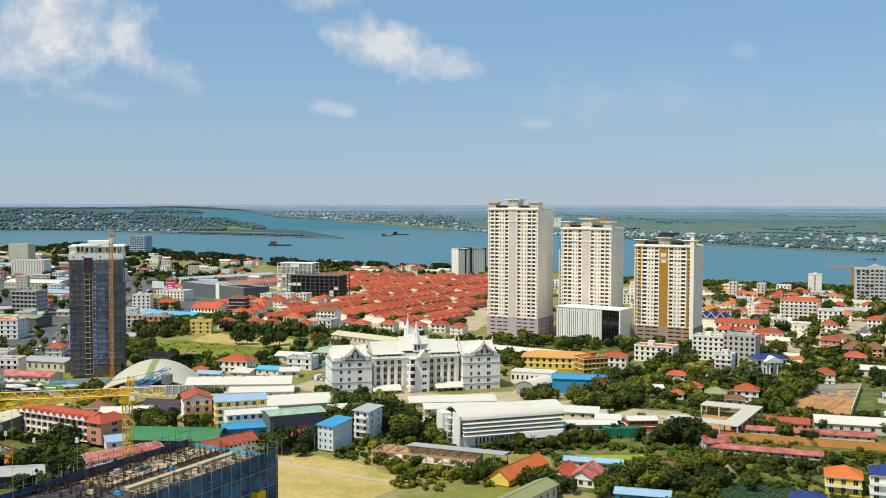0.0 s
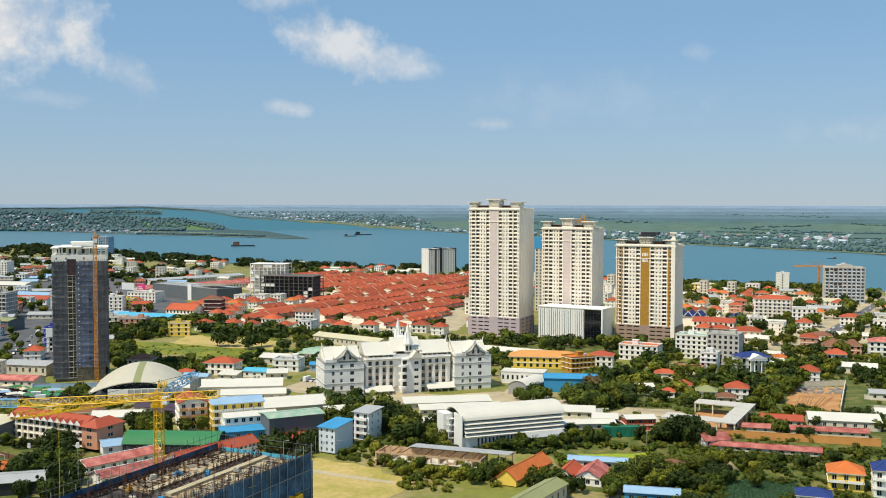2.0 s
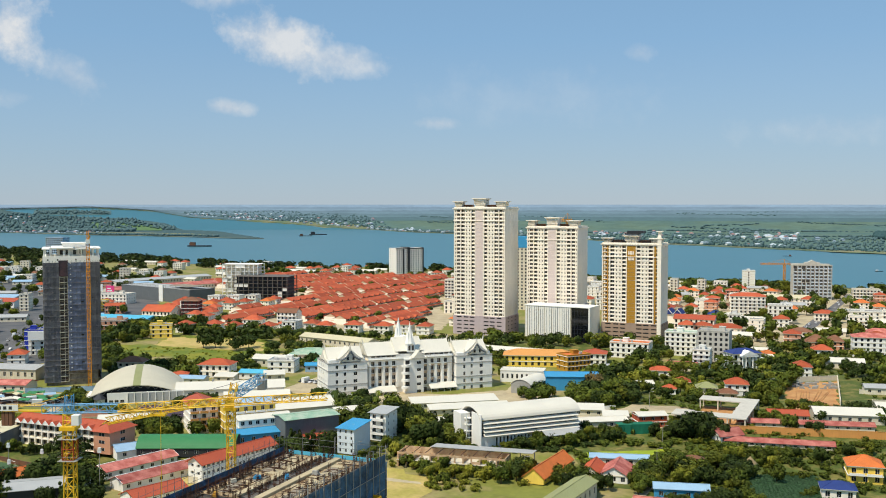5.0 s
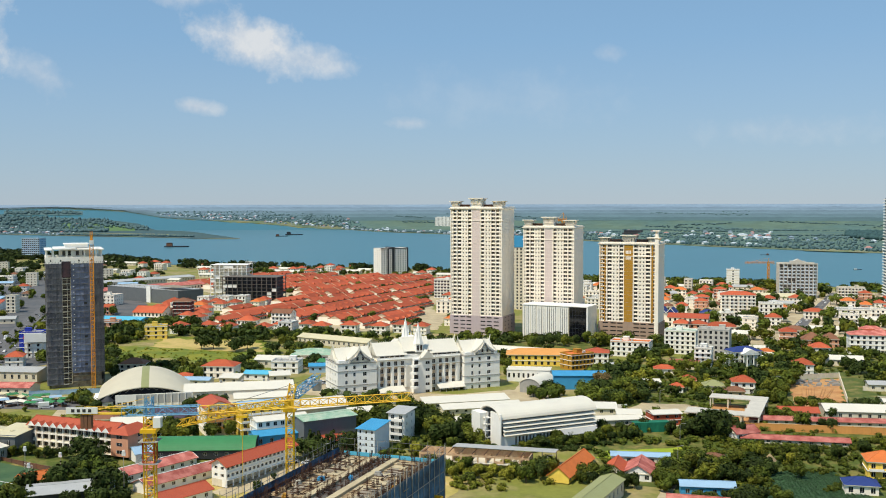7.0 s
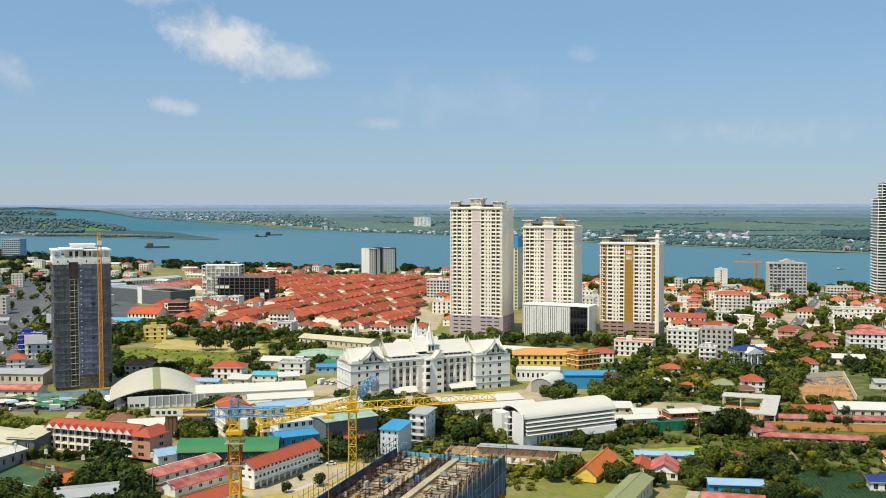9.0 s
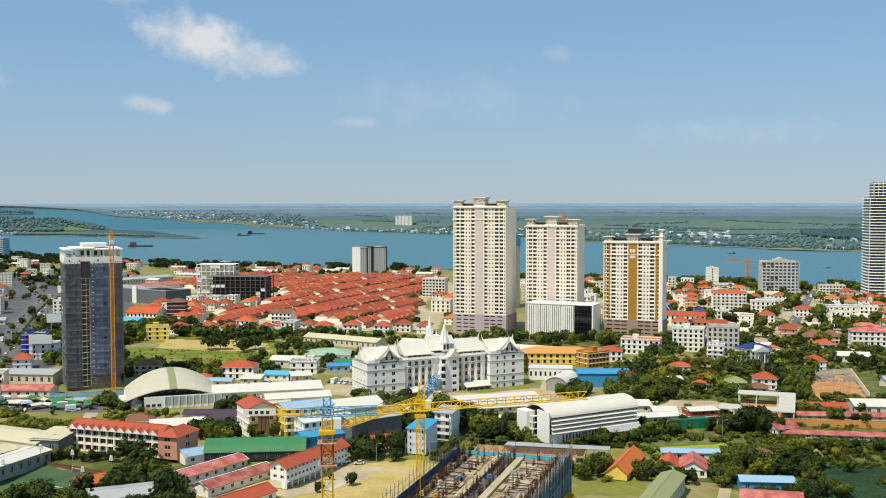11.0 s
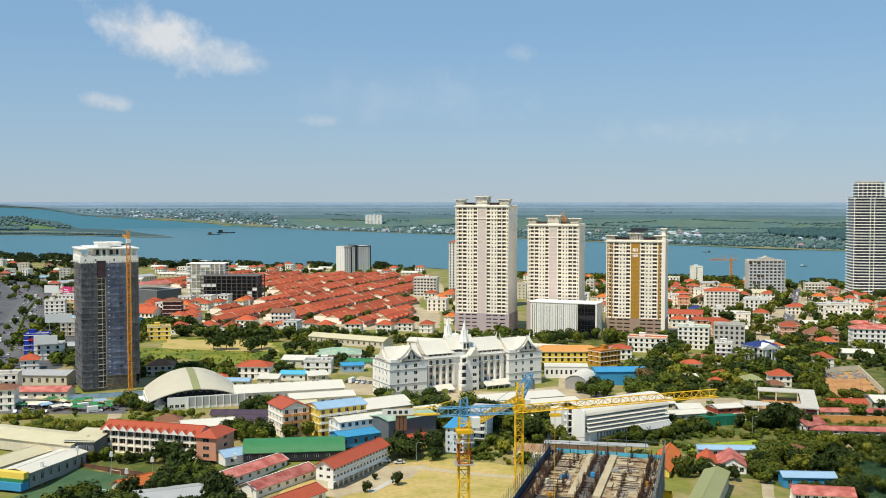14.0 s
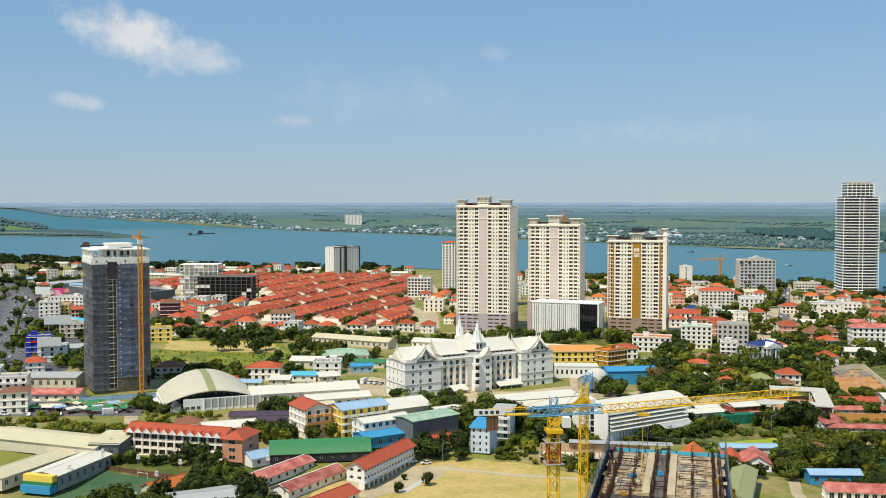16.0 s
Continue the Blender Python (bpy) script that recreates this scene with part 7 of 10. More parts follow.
long_shed("long_white_roof", "very long low building with a white roof", -50.0, 706.0, -26, 120, 12, 5.0, 2.0, "sheet_white", "cream", category="warehouse")
long_shed("pavilion_hall", "low pavilion with pale green and white roof", -156.0, 676.0, 0, 30, 22, 5.2, 3.2, "sheet_mint", "cream", "hip", "hall")
long_shed("front_canopy", "low white roofed walkway in front of the hotel", -58.0, 521.0, 14, 46, 10, 3.4, 1.2, "sheet_white", "offwhite", "lean")
long_shed("front_canopy", "low white roofed walkway in front of the hotel", -50.0, 506.0, 14, 42, 8, 3.0, 1.0, "sheet_white", "offwhite", "lean")
long_shed("two_storey_annexe", "white two-storey annexe with long galleries", -17.0, 597.0, -10, 26, 12, 6.8, 0.8, "sheet_white", "white", "flat", "building", n=9)
long_shed("vaulted_annexe", "grey annexe with a curved white roof", -15.0, 566.0, 62, 24, 12, 5.0, 3.0, "sheet_white", "grey", "barrel", "building")
long_shed("cream_shed", "large cream roofed shed beside the pitch", -288.0, 449.0, -27, 62, 20, 5.0, 1.8, "sheet_cream", "offwhite", category="shed", windows=False)
long_shed("cream_shed", "cream roofed open shed", -258.5, 434.0, -12, 13, 20, 7.5, 0.8, "sheet_cream", "darkgrey", "lean")
long_shed("white_shed", "long shed with a cream sheet roof", -284.0, 405.0, 63, 40, 13, 5.0, 2.0, "sheet_cream", "offwhite", category="shed")
long_shed("orange_roof_shed", "open shed with a faded orange roof", -224.0, 378.0, 42, 20, 9, 2.8, 2.2, "tile_orange", "offwhite")
play = long_shed("play_hall", "grey roofed hall with blue and yellow painted front", -265.5, 399.5, 67, 34, 13, 6.0, 1.2, "sheet_white", "grey", category="hall")
for key, z0, z1, gap in (("yellow", 4.2, 6.6, 0.0), ("sheet_green", 3.01, 4.19, 0.6), ("sheet_blue", 0.0, 3.0, 1.6)):
    part("painted_front", Solid().box(-18.2 - gap - 2.2, -6.6, z0, -17.6, 6.6, z1).mesh("painted_front", M[key]), play, "%s painted entrance block" % key.split("_")[-1])
long_shed("purple_shed", "long low shed with a dark purple roof", -196.0, 494.0, -4, 40, 9, 3.2, 1.4, "purple", "offwhite")
long_shed("purple_shed", "long low shed with a dark purple roof", -184.0, 482.0, -4, 36, 9, 3.2, 1.4, "purple", "offwhite")
long_shed("grey_shed", "wide grey metal roof beside the tower site", -326.0, 603.0, -8, 32, 20, 6.5, 1.6, "sheet_grey", "offwhite")
long_shed("market_roof", "faded red market roof", -318.0, 562.0, -3, 34, 14, 4.0, 1.8, "tile_pink", "offwhite")
long_shed("white_shed", "big shed with white roof and cream walls", 136.0, 490.0, -9, 32, 18, 4.4, 2.0, "sheet_white", "offwhite")
long_shed("pink_row", "long low row with a faded red roof", 110.0, 473.0, -9, 62, 6, 2.4, 1.2, "tile_pink", "offwhite")
long_shed("red_row", "long low wall-like row with a red roof", 86.0, 436.0, -13, 46, 6, 2.2, 1.2, "tile_pink", "offwhite")
long_shed("blue_front_shed", "shed with pale blue roof and bright blue front", 25.4, 358.1, -9, 20, 8, 4.2, 1.2, "sheet_ltblue", "sheet_blue")
long_shed("white_shed", "shed with a white sheet roof", 12.0, 473.0, 10, 26, 9, 3.6, 1.2, "sheet_white", "offwhite")
long_shed("black_shed", "low shop with a black front and grey roof", -206.0, 355.0, 20, 30, 16, 5.0, 1.2, "sheet_grey", "dark", windows=False)

# sheds and yards between the arena and the hotel
for x, y, rot, w, d, h, rh, roof, wall, form, lab in (
        (-214, 585, -8, 16, 8, 3.4, 1.2, "sheet_ltblue", "offwhite", "gable", "small shed with a pale blue metal roof"),
        (-196, 592, -8, 12, 9, 3.6, 1.0, "sheet_white", "offwhite", "lean", "small shed with a white metal roof"),
        (-226, 600, 10, 9, 7, 3.2, 1.6, "tile", "offwhite", "hip", "small house with a red tiled roof"),
        (-182, 604, -8, 15, 10, 3.8, 1.4, "turquoise", "white", "gable", "shed with a turquoise metal roof"),
        (-168, 598, 12, 12, 9, 4.0, 1.0, "sheet_white", "offwhite", "lean", "small shed with a white metal roof"),
        (-180, 652, -12, 22, 14, 5.0, 2.0, "sheet_white", "offwhite", "gable", "broad shed with a white metal roof"),
        (-147, 630, 5, 14, 9, 4.2, 1.2, "sheet_blue", "sheet_ltblue", "gable", "blue metal shed beside the forecourt"),
        (-140, 648, -20, 20, 9, 3.6, 1.4, "sheet_green", "offwhite", "gable", "low shed with a green roof"),
        (-176, 508, 14, 20, 10, 4.2, 1.6, "sheet_cream", "offwhite", "gable", "cream roofed shed beside the school"),
        (-164, 528, 14, 34, 12, 4.6, 1.8, "sheet_white", "cream", "gable", "long shed with a white metal roof"),
        (-108, 486, 25, 16, 10, 4.4, 1.4, "sheet_white", "offwhite", "lean", "white roofed outbuilding among trees"),
        (-68, 470, 20, 12, 9, 3.4, 1.4, "sheet_white", "offwhite", "gable", "small white roofed outbuilding"),
        (8, 500, -6, 20, 9, 3.8, 1.2, "sheet_white", "offwhite", "lean", "white roofed open shed"),
        (22, 486, -4, 12, 7, 3.4, 1.0, "sheet_white", "navy", "lean", "small white roofed shed with a dark blue side"),
        (10.4, 403.8, -8, 24, 6, 3.6, 1.0, "sheet_ltblue", "offwhite", "gable", "low shed with a pale blue roof"),
        (40, 402, -10, 9, 7, 3.0, 1.8, "tile_brown", "tan", "hip", "small house with a brown roof"),
        (92, 545, -10, 10, 8, 3.4, 2.2, "tile_brown", "tan", "hip", "small house with a brown pyramid roof"),
        (52, 575, 5, 9, 8, 3.2, 1.2, "sheet_white", "white", "gable", "small white roofed house among trees"),
        (70, 620, -10, 12, 8, 3.4, 2.2, "tile", "cream", "hip", "small house with a red tiled roof"),
        (40, 632, 8, 14, 9, 3.6, 1.2, "sheet_grey", "offwhite", "gable", "grey roofed house among trees"),
        (88, 640, -20, 18, 10, 3.6, 1.6, "tile_pink", "offwhite", "gable", "house with a faded red roof"),
        (156, 676, -15, 12, 8, 3.4, 1.2, "sheet_white", "offwhite", "gable", "small white roofed house"),
        (160, 708, -15, 16, 8, 3.4, 1.4, "sheet_white", "offwhite", "gable", "small white roofed house"),
        (157, 690, 10, 11, 9, 3.2, 2.4, "tile_orange", "tan", "hip", "small house with an orange pyramid roof"),
        (188, 560, -12, 30, 10, 3.8, 1.4, "sheet_grey", "offwhite", "gable", "long shed with a grey metal roof"),
        (170, 505, -10, 26, 12, 4.2, 1.6, "sheet_white", "offwhite", "gable", "shed with a white metal roof")):
    long_shed("outbuilding", lab, x, y, rot, w, d, h, rh, roof, wall, form, cap_=12)
    FOOT.append((x * 0.99, y - 6, max(w, d) * 0.42))

# storeyed buildings
block("school_house", "four-storey cream school house with orange galleries", -177.0, 463.0, 25, 13, 18, 4, 3.3, "cream", "gable_y", "sheet_red", 2.6, balcony=3, category="school", bal="orange", glass="glass_dark")
block("yellow_school", "yellow and white four-storey school with pale blue roof", -155.0, 462.0, 27, 24, 14, 4, 3.3, "yellow", "gable", "sheet_ltblue", 1.8, nf=6, balcony=5, category="school", bal="white", glass="glass_dark")
block("white_wing", "white three-storey school wing with white roof", -145.0, 449.0, 27, 24, 11, 3, 3.2, "white", "gable", "sheet_white", 1.2, nf=7, category="school")
bh = block("blue_roof_house", "tall narrow pale blue house with a blue lean-to roof", -100.6, 425.5, -24, 8.5, 14, 4, 2.75, "bluewhite", "none", nf=3, ns=0, ww=0.9, bands=False)
s = Solid()
s.add([(-5, -7.8, 10.9), (5, -7.8, 10.9), (5, 7.6, 12.4), (-5, 7.6, 12.4), (-5, -7.8, 11.1), (5, -7.8, 11.1), (5, 7.6, 12.6), (-5, 7.6, 12.6)],
      [(0, 3, 2, 1), (4, 5, 6, 7), (0, 1, 5, 4), (1, 2, 6, 5), (2, 3, 7, 6), (3, 0, 4, 7)])
part("roof", s.mesh("roof", M["sheet_blue"]), bh, "bright blue sheet roof")
s = Solid()
s.add([(-4.25, -7, 10.95), (4.25, -7, 10.95), (4.25, 7, 10.95), (-4.25, 7, 10.95), (-4.25, 7, 12.3), (4.25, 7, 12.3)], [(0, 3, 4), (1, 5, 2), (2, 5, 4, 3), (0, 4, 5, 1)])
part("gable_wall", s.mesh("gable_wall", M["bluewhite"]), bh)
wh = block("white_house", "white four-storey house with open galleries and grey roof", -89.0, 447.5, -24, 8, 11, 4, 3.1, "white", "none", nf=2, ns=2, balcony=1, bands=False, glass="glass_dark")
s = Solid().profile([(-6.4, 12.5), (6.4, 13.6), (6.4, 13.8), (-6.4, 12.7)], -4.9, 4.9)
part("roof", s.mesh("roof", M["sheet_grey"]), wh, "grey sheet roof")
block("small_house", "small white house with red roof", -118.5, 436.0, 25, 11, 7, 1, 3.2, "white", "gable", "sheet_red", 1.6)
block("concrete_block", "bare grey concrete block with empty window holes", 118.2, 679.0, -22, 21, 15, 6, 3.4, "concrete_pale", nf=6, glass="glass_dark", style="slot", bands=False)
block("white_block", "white five-storey block with rows of windows", 102.0, 706.0, -22, 22, 14, 5, 3.2, "white", rmat="sheet_mint", nf=6)
block("white_block", "narrow white block with balconies", 103.0, 650.0, -22, 11, 9, 4, 2.9, "white", nf=3, balcony=2)
block("low_hotel", "white three-storey building with orange roof part", 64.0, 694.0, -22, 27, 14, 3, 3.4, "white", "flat", "tile_orange", nf=7)
block("mall", "long cream building with a red roof", 146.0, 858.0, -22, 34, 16, 2, 4.2, "cream", "gable", "sheet_red", 3.0, nf=8)
block("cream_hotel", "cream six-storey hotel with red roofs", 217.0, 952.0, -15, 32, 18, 6, 3.2, "cream", "hip", "tile", 3.0, nf=8, balcony=4)
block("white_flats", "white four-storey flats with salmon parapet", 235.0, 912.0, -15, 21, 14, 4, 3.6, "white", nf=5)
block("white_cube", "windowless white building on the river bank", 315.0, 1298.0, -15, 16, 16, 6, 3.3, "white", nf=1)
block("white_flats", "white and blue five-storey block with red roof", 236.0, 700.0, -15, 32, 14, 4, 3.4, "white", "hip", "tile_pink", 2.6, nf=8)
block("pink_house", "white house with a faded red roof", 277.0, 796.0, -15, 20, 12, 1, 4.5, "offwhite", "hip", "tile_pink", 3.2)
block("brown_house", "house with a steep brown pyramid roof", 204.0, 729.0, -15, 14, 12, 2, 3.2, "salmon", "hip", "tile_brown", 5.0)
block("brown_house", "house with a steep brown pyramid roof", 219.0, 733.0, -15, 12, 10, 2, 3.1, "salmon", "hip", "tile_brown", 4.2)
block("cream_house", "cream house with tan roof", 212.5, 788.0, -15, 17, 12, 2, 3.0, "cream", "hip", "tile_brown", 3.0)
block("long_hall", "long white hall with flat roof", 316.0, 930.0, -15, 40, 20, 2, 3.6, "white", nf=8)
block("white_block", "white block of many storeys near the river", 388.0, 1102.0, -15, 28, 14, 4, 3.2, "offwhite", nf=8, balcony=4)
block("red_house", "white house with red hipped roof and veranda", 100.0, 556.0, -10, 12, 10, 2, 3.2, "white", "hip", "tile", 3.2)
block("white_pavilion", "small white house with pale roof", 84.0, 559.0, -10, 11, 9, 1, 3.8, "cream", "hip", "sheet_olive", 2.6)
block("small_house", "small house with red roof among trees", 75.0, 581.0, -10, 9, 8, 1, 3.0, "offwhite", "hip", "tile", 2.6)
block("small_house", "small house with red roof among trees", 63.0, 558.0, -10, 7, 6, 1, 3.0, "white", "hip", "tile", 2.2)
block("red_building", "small red painted building with white roof", 37.0, 477.0, 10, 14, 10, 2, 2.8, "tile", "gable", "sheet_white", 1.0)
block("pink_house", "small white house with red gable roof", 66.0, 447.0, 20, 12, 9, 1, 3.2, "white", "gable", "tile_pink", 2.4)
block("red_house", "low house with red roof", 108.0, 493.0, -9, 19, 10, 1, 2.8, "offwhite", "gable", "sheet_red", 1.8)
block("orange_villa", "yellow two-storey villa with orange hipped roofs", 101.0, 383.0, -14, 13, 12, 2, 3.4, "yellow", "hip", "tile_orange", 3.4, balcony=2, category="villa")
block("white_villa", "white three-storey villa with dark blue roof", 114.0, 374.0, -14, 12, 11, 3, 3.4, "white", "hip", "navy", 3.4, balcony=2, category="villa")
block("blue_roof_villa", "small villa with a blue hipped roof", 83.0, 361.0, -14, 12, 9, 1, 3.6, "cream", "hip", "navy", 2.2, category="villa")
block("red_roof_house", "cream three-storey house with a red roof and veranda", 11.5, 317.8, -16, 20, 9, 3, 3.4, "cream", "gable", "tile_pink", 1.8, nf=7, balcony=5)
block("pink_roof_house", "house with faded red gable roofs", 6.0, 384.0, -17, 11, 17, 1, 3.2, "white", "gable_y", "tile_pink", 3.2)
block("pink_roof_house", "house with faded red gable roofs", -2.8, 386.6, -17, 7.5, 15, 1, 3.0, "offwhite", "gable_y", "tile", 2.8)
block("orange_court", "yellow court building with faded orange tiled roofs", -3.0, 657.0, -5, 46, 16, 2, 3.6, "yellow", "hip", "orange", 3.2, nf=11)
block("red_roof_block", "white block with a bright red roof", 35.0, 664.0, -10, 15, 14, 2, 3.6, "white", "hip", "sheet_red", 2.6)
block("scaffolded_house", "brown unfinished house behind scaffolding", 18.0, 640.0, 30, 18, 12, 3, 3.2, "ochre", "flat", "tile_orange", nf=6, glass="glass_dark", style="slot")
block("white_box", "low white building with dark shopfront", -168.0, 629.0, -5, 17, 14, 2, 3.6, "white", nf=3)
long_shed("grey_mall", "long dark grey windowless shopping mall with white pylon", -386.0, 1105.0, -37, 124, 34, 14.5, 0, "sheet_grey", "darkgrey", "flat", "shopping mall", windows=False)
block("pagoda", "dark red tiered building with layered roofs", -307.5, 921.0, 0, 16, 14, 5, 3.4, "maroon", "hip", "tile_brown", 3.0, nf=4, glass="glass_dark")
block("yellow_house", "yellow three-storey box of a house", -296.0, 790.0, 12, 17, 12, 3, 3.4, "yellow", nf=3)
block("church_hall", "cream hall with large red roofs", -334.0, 916.0, -15, 30, 20, 2, 4.0, "cream", "gable", "tile", 5.0)
long_shed("turquoise_shed", "wide shed with a turquoise roof and wall", -352.0, 868.0, -14, 56, 22, 7.0, 2.0, "turquoise", "turquoise", windows=False)
block("white_villa", "tall white villa with gabled roof", -205.0, 858.0, -15, 18, 12, 4, 3.3, "white", "gable", "tile_brown", 3.0, balcony=2, category="villa")
block("riverside_hotel", "white six-storey hotel with dark glass bands", -61.0, 1131.0, -15, 26, 16, 6, 3.4, "white", nf=7, style="strip", ww=2.6)
block("cream_hall", "low cream hall among red roofs", -62.0, 973.0, -15, 19, 14, 3, 3.8, "cream", nf=4)
block("villa", "cream villa with red hipped roof", -235.0, 855.0, -15, 16, 12, 2, 3.5, "white", "hip", "tile", 3.6, category="villa")
block("arch_house", "white two-storey house with arches and red roof", -206.0, 611.0, -6, 20, 14, 2, 3.8, "cream", "hip", "tile", 3.0, glass="glass_dark")
block("maroon_roof_house", "house with a dark maroon roof behind the arena", -265.0, 629.0, 0, 16, 12, 2, 3.0, "offwhite", "hip", "tile_brown", 3.2)
block("blue_shop", "blue fronted shop block", -368.0, 726.0, 8, 16, 14, 4, 3.4, "sign_blue", nf=2)
block("white_shop", "white three-storey shop block", -352.0, 699.0, 8, 18, 14, 3, 3.4, "white", nf=3)
block("white_shop", "cream shop block with sign frame on the roof", -366.0, 822.0, 8, 24, 14, 3, 3.6, "offwhite", nf=5)
block("salmon_shop", "salmon coloured row of shops", -344.0, 815.0, 8, 22, 14, 3, 3.6, "salmon", nf=5)
block("cream_shop", "cream four-storey shop house", -424.0, 968.0, 8, 18, 14, 4, 3.5, "cream", nf=4)
block("tan_house", "tan tiled house beside the market", -327.0, 531.0, 8, 13, 14, 3, 3.6, "cream", "hip", "tile_brown", 2.0)
block("slender_tower", "slender white riverside tower with red roof cap", -23.0, 1165.0, -15, 15, 18, 18, 3.3, "white", "hip", "tile", 2.4, nf=4, ns=4)
block("cream_block", "cream office block near the river", -773.0, 1377.0, 5, 48, 25, 7, 3.3, "cream", nf=12)
block("grey_block", "pale grey riverside block", -926.0, 1620.0, -5, 38, 20, 10, 3.6, "offwhite", nf=9)
block("glass_block", "pale green glass block by the river", -872.0, 1985.0, -10, 38, 24, 10, 3.9, "sheet_ltblue", nf=9, style="strip", ww=3.2)
block("cream_block", "yellowish low office block", -428.0, 1062.0, -10, 34, 20, 3, 3.4, "cream", nf=8)
far = block("far_block", "white apartment block on the far bank", -38.0, 4290.0, -10, 72, 50, 12, 3.8, "white", nf=12, tank=False)
far.location.z = 4.0
long_shed("white_warehouse", "broad warehouse with white vaulted roofs", -659.0, 1192.0, -5, 76, 34, 7.0, 3.0, "sheet_white", "offwhite", "barrel", "warehouse")
long_shed("white_warehouse", "broad warehouse with pale blue and red striped roof", -570.0, 1068.0, -8, 76, 30, 6.0, 3.0, "sheet_ltblue", "offwhite", category="warehouse")
long_shed("white_warehouse", "broad warehouse with red edged roof", -540.0, 1025.0, -8, 50, 20, 6.0, 3.0, "sheet_red", "white", category="warehouse")
block("glass_office", "grey framed glass office block", -505.0, 895.0, 0, 24, 22, 6, 3.9, "grey", nf=6, ww=3.0, style="strip", glass="glass_dark")
long_shed("grey_hall", "dark grey hall with pale green roof", -462.0, 812.0, -8, 36, 22, 8.5, 1.6, "sheet_olive", "darkgrey", category="hall", n=4)
block("cream_shop", "white shop block with orange corner pillar", -436.0, 742.0, 6, 20, 18, 4, 3.6, "white", nf=4, rmat="tile_orange")
block("yellow_office", "low yellow office with flat roof", -423.0, 986.0, 10, 24, 18, 3, 3.2, "yellow", nf=6)
block("red_office", "low office with a red-brown tiled roof", -395.0, 965.0, 10, 18, 14, 2, 3.8, "salmon", "gable", "tile", 2.4)
block("navy_roof_house", "white house with dark blue roof", 175.0, 906.0, -20, 13, 10, 2, 3.4, "white", "hip", "navy", 3.0)
block("white_tall_house", "tall narrow white house", 182.0, 867.0, -15, 10, 9, 3, 3.6, "white", nf=3)
long_shed("red_roof_hall", "long house with red tiled roofs", 166.0, 832.0, -15, 24, 14, 4.0, 3.2, "tile", "cream", "hip", "house")
long_shed("cream_roof_hall", "long hall with a cream roof", 298.0, 1089.0, -12, 50, 18, 5.0, 3.0, "sheet_cream", "cream", category="hall")
block("yellow_house", "low yellow house near the river", 213.0, 1284.0, -15, 27, 18, 2, 3.4, "yellow", "hip", "sheet_cream", 2.0)
block("red_roof_house", "cream house with red roof by the street", 276.0, 913.0, -15, 18, 12, 2, 3.5, "cream", "hip", "tile", 3.0)

# ---------------------------------------------------------------- more tall and special buildings


def banded_tower():
    """The far riverside tower: white balcony bands round a dark core, with a narrower crown."""
    th = thing("banded_tower", "dark tower ringed with white balcony bands", "tower", 446.0, 1098.0, 0, -14, radius=40)
    fh, n = 3.3, 34
    m = 28

    def ring(w, d, k=0.35):
        pts = []
        for j in range(m):
            a = 2 * math.pi * j / m
            c, s = math.cos(a), math.sin(a)
            pts.append((math.copysign(abs(c) ** k, c) * w / 2, math.copysign(abs(s) ** k, s) * d / 2))
        return pts

    for w, d, z0, rows in ((43, 40, 0.0, n), (33, 30, n * fh, 5)):
        part("core", Solid().prism(ring(w - 3.6, d - 3.6), z0, z0 + rows * fh).mesh("core", M["core"]), th, "dark glazed core")
        band = Solid().prism(ring(w, d), 0, 0.55).prism(ring(w - 0.6, d - 0.6), 0.55, 1.0).mesh("balcony_band", M["white"])
        for j in range(rows):
            part("balcony_band", band, th, "", 0, 0, z0 + j * fh + 1.5)
        for j in range(10 if rows == n else 7):
            x = -w / 2 + 2 + j * (w - 4) / (9 if rows == n else 6)
            if rows == n and j not in (0, 4, 5, 9):
                continue
            part("pier", Solid().box(x - 0.3, -d / 2 + 0.7, z0, x + 0.3, -d / 2 + 1.75, z0 + rows * fh).mesh("pier", M["white"]), th)
    t = Solid().prism(ring(24, 22), n * fh + 5 * fh, n * fh + 5 * fh + 1.6)
    part("roof_cap", t.mesh("roof_cap", M["offwhite"]), th)


banded_tower()


def twin_slab():
    th = thing("slab_pair", "pair of white slab blocks with dark vertical strip", "apartment block", -143.0, 1503.0, 0, 34, radius=30)
    for cx, w in ((-12.5, 19), (12.5, 22)):
        b = new("slab")
        b.parent = th
        b.matrix_basis = pose(cx, 0, 0)
        walls(b, w, 22, 0, 3.25, 12, even_cols(w, 5, 1.7, 0.7, 2.4), even_cols(20, 3, 1.5), M["white"], M["frame"], M["glass"], t=0.4, cap=60)
        flat_roof(b, w, 22, 39, M["white"], 1.6)
    part("dark_strip", Solid().box(-2.9, -11.6, 0, 1.4, 10, 42).box(23.6, -11.6, 0, 25.5, 10, 41).box(-22.2, -11.3, 39.2, 24, -11.05, 40.6).box(-11, -11.3, 0, -8.5, -11.05, 39).mesh("dark_strip", M["dark"]), th, "dark grey vertical strip")


twin_slab()


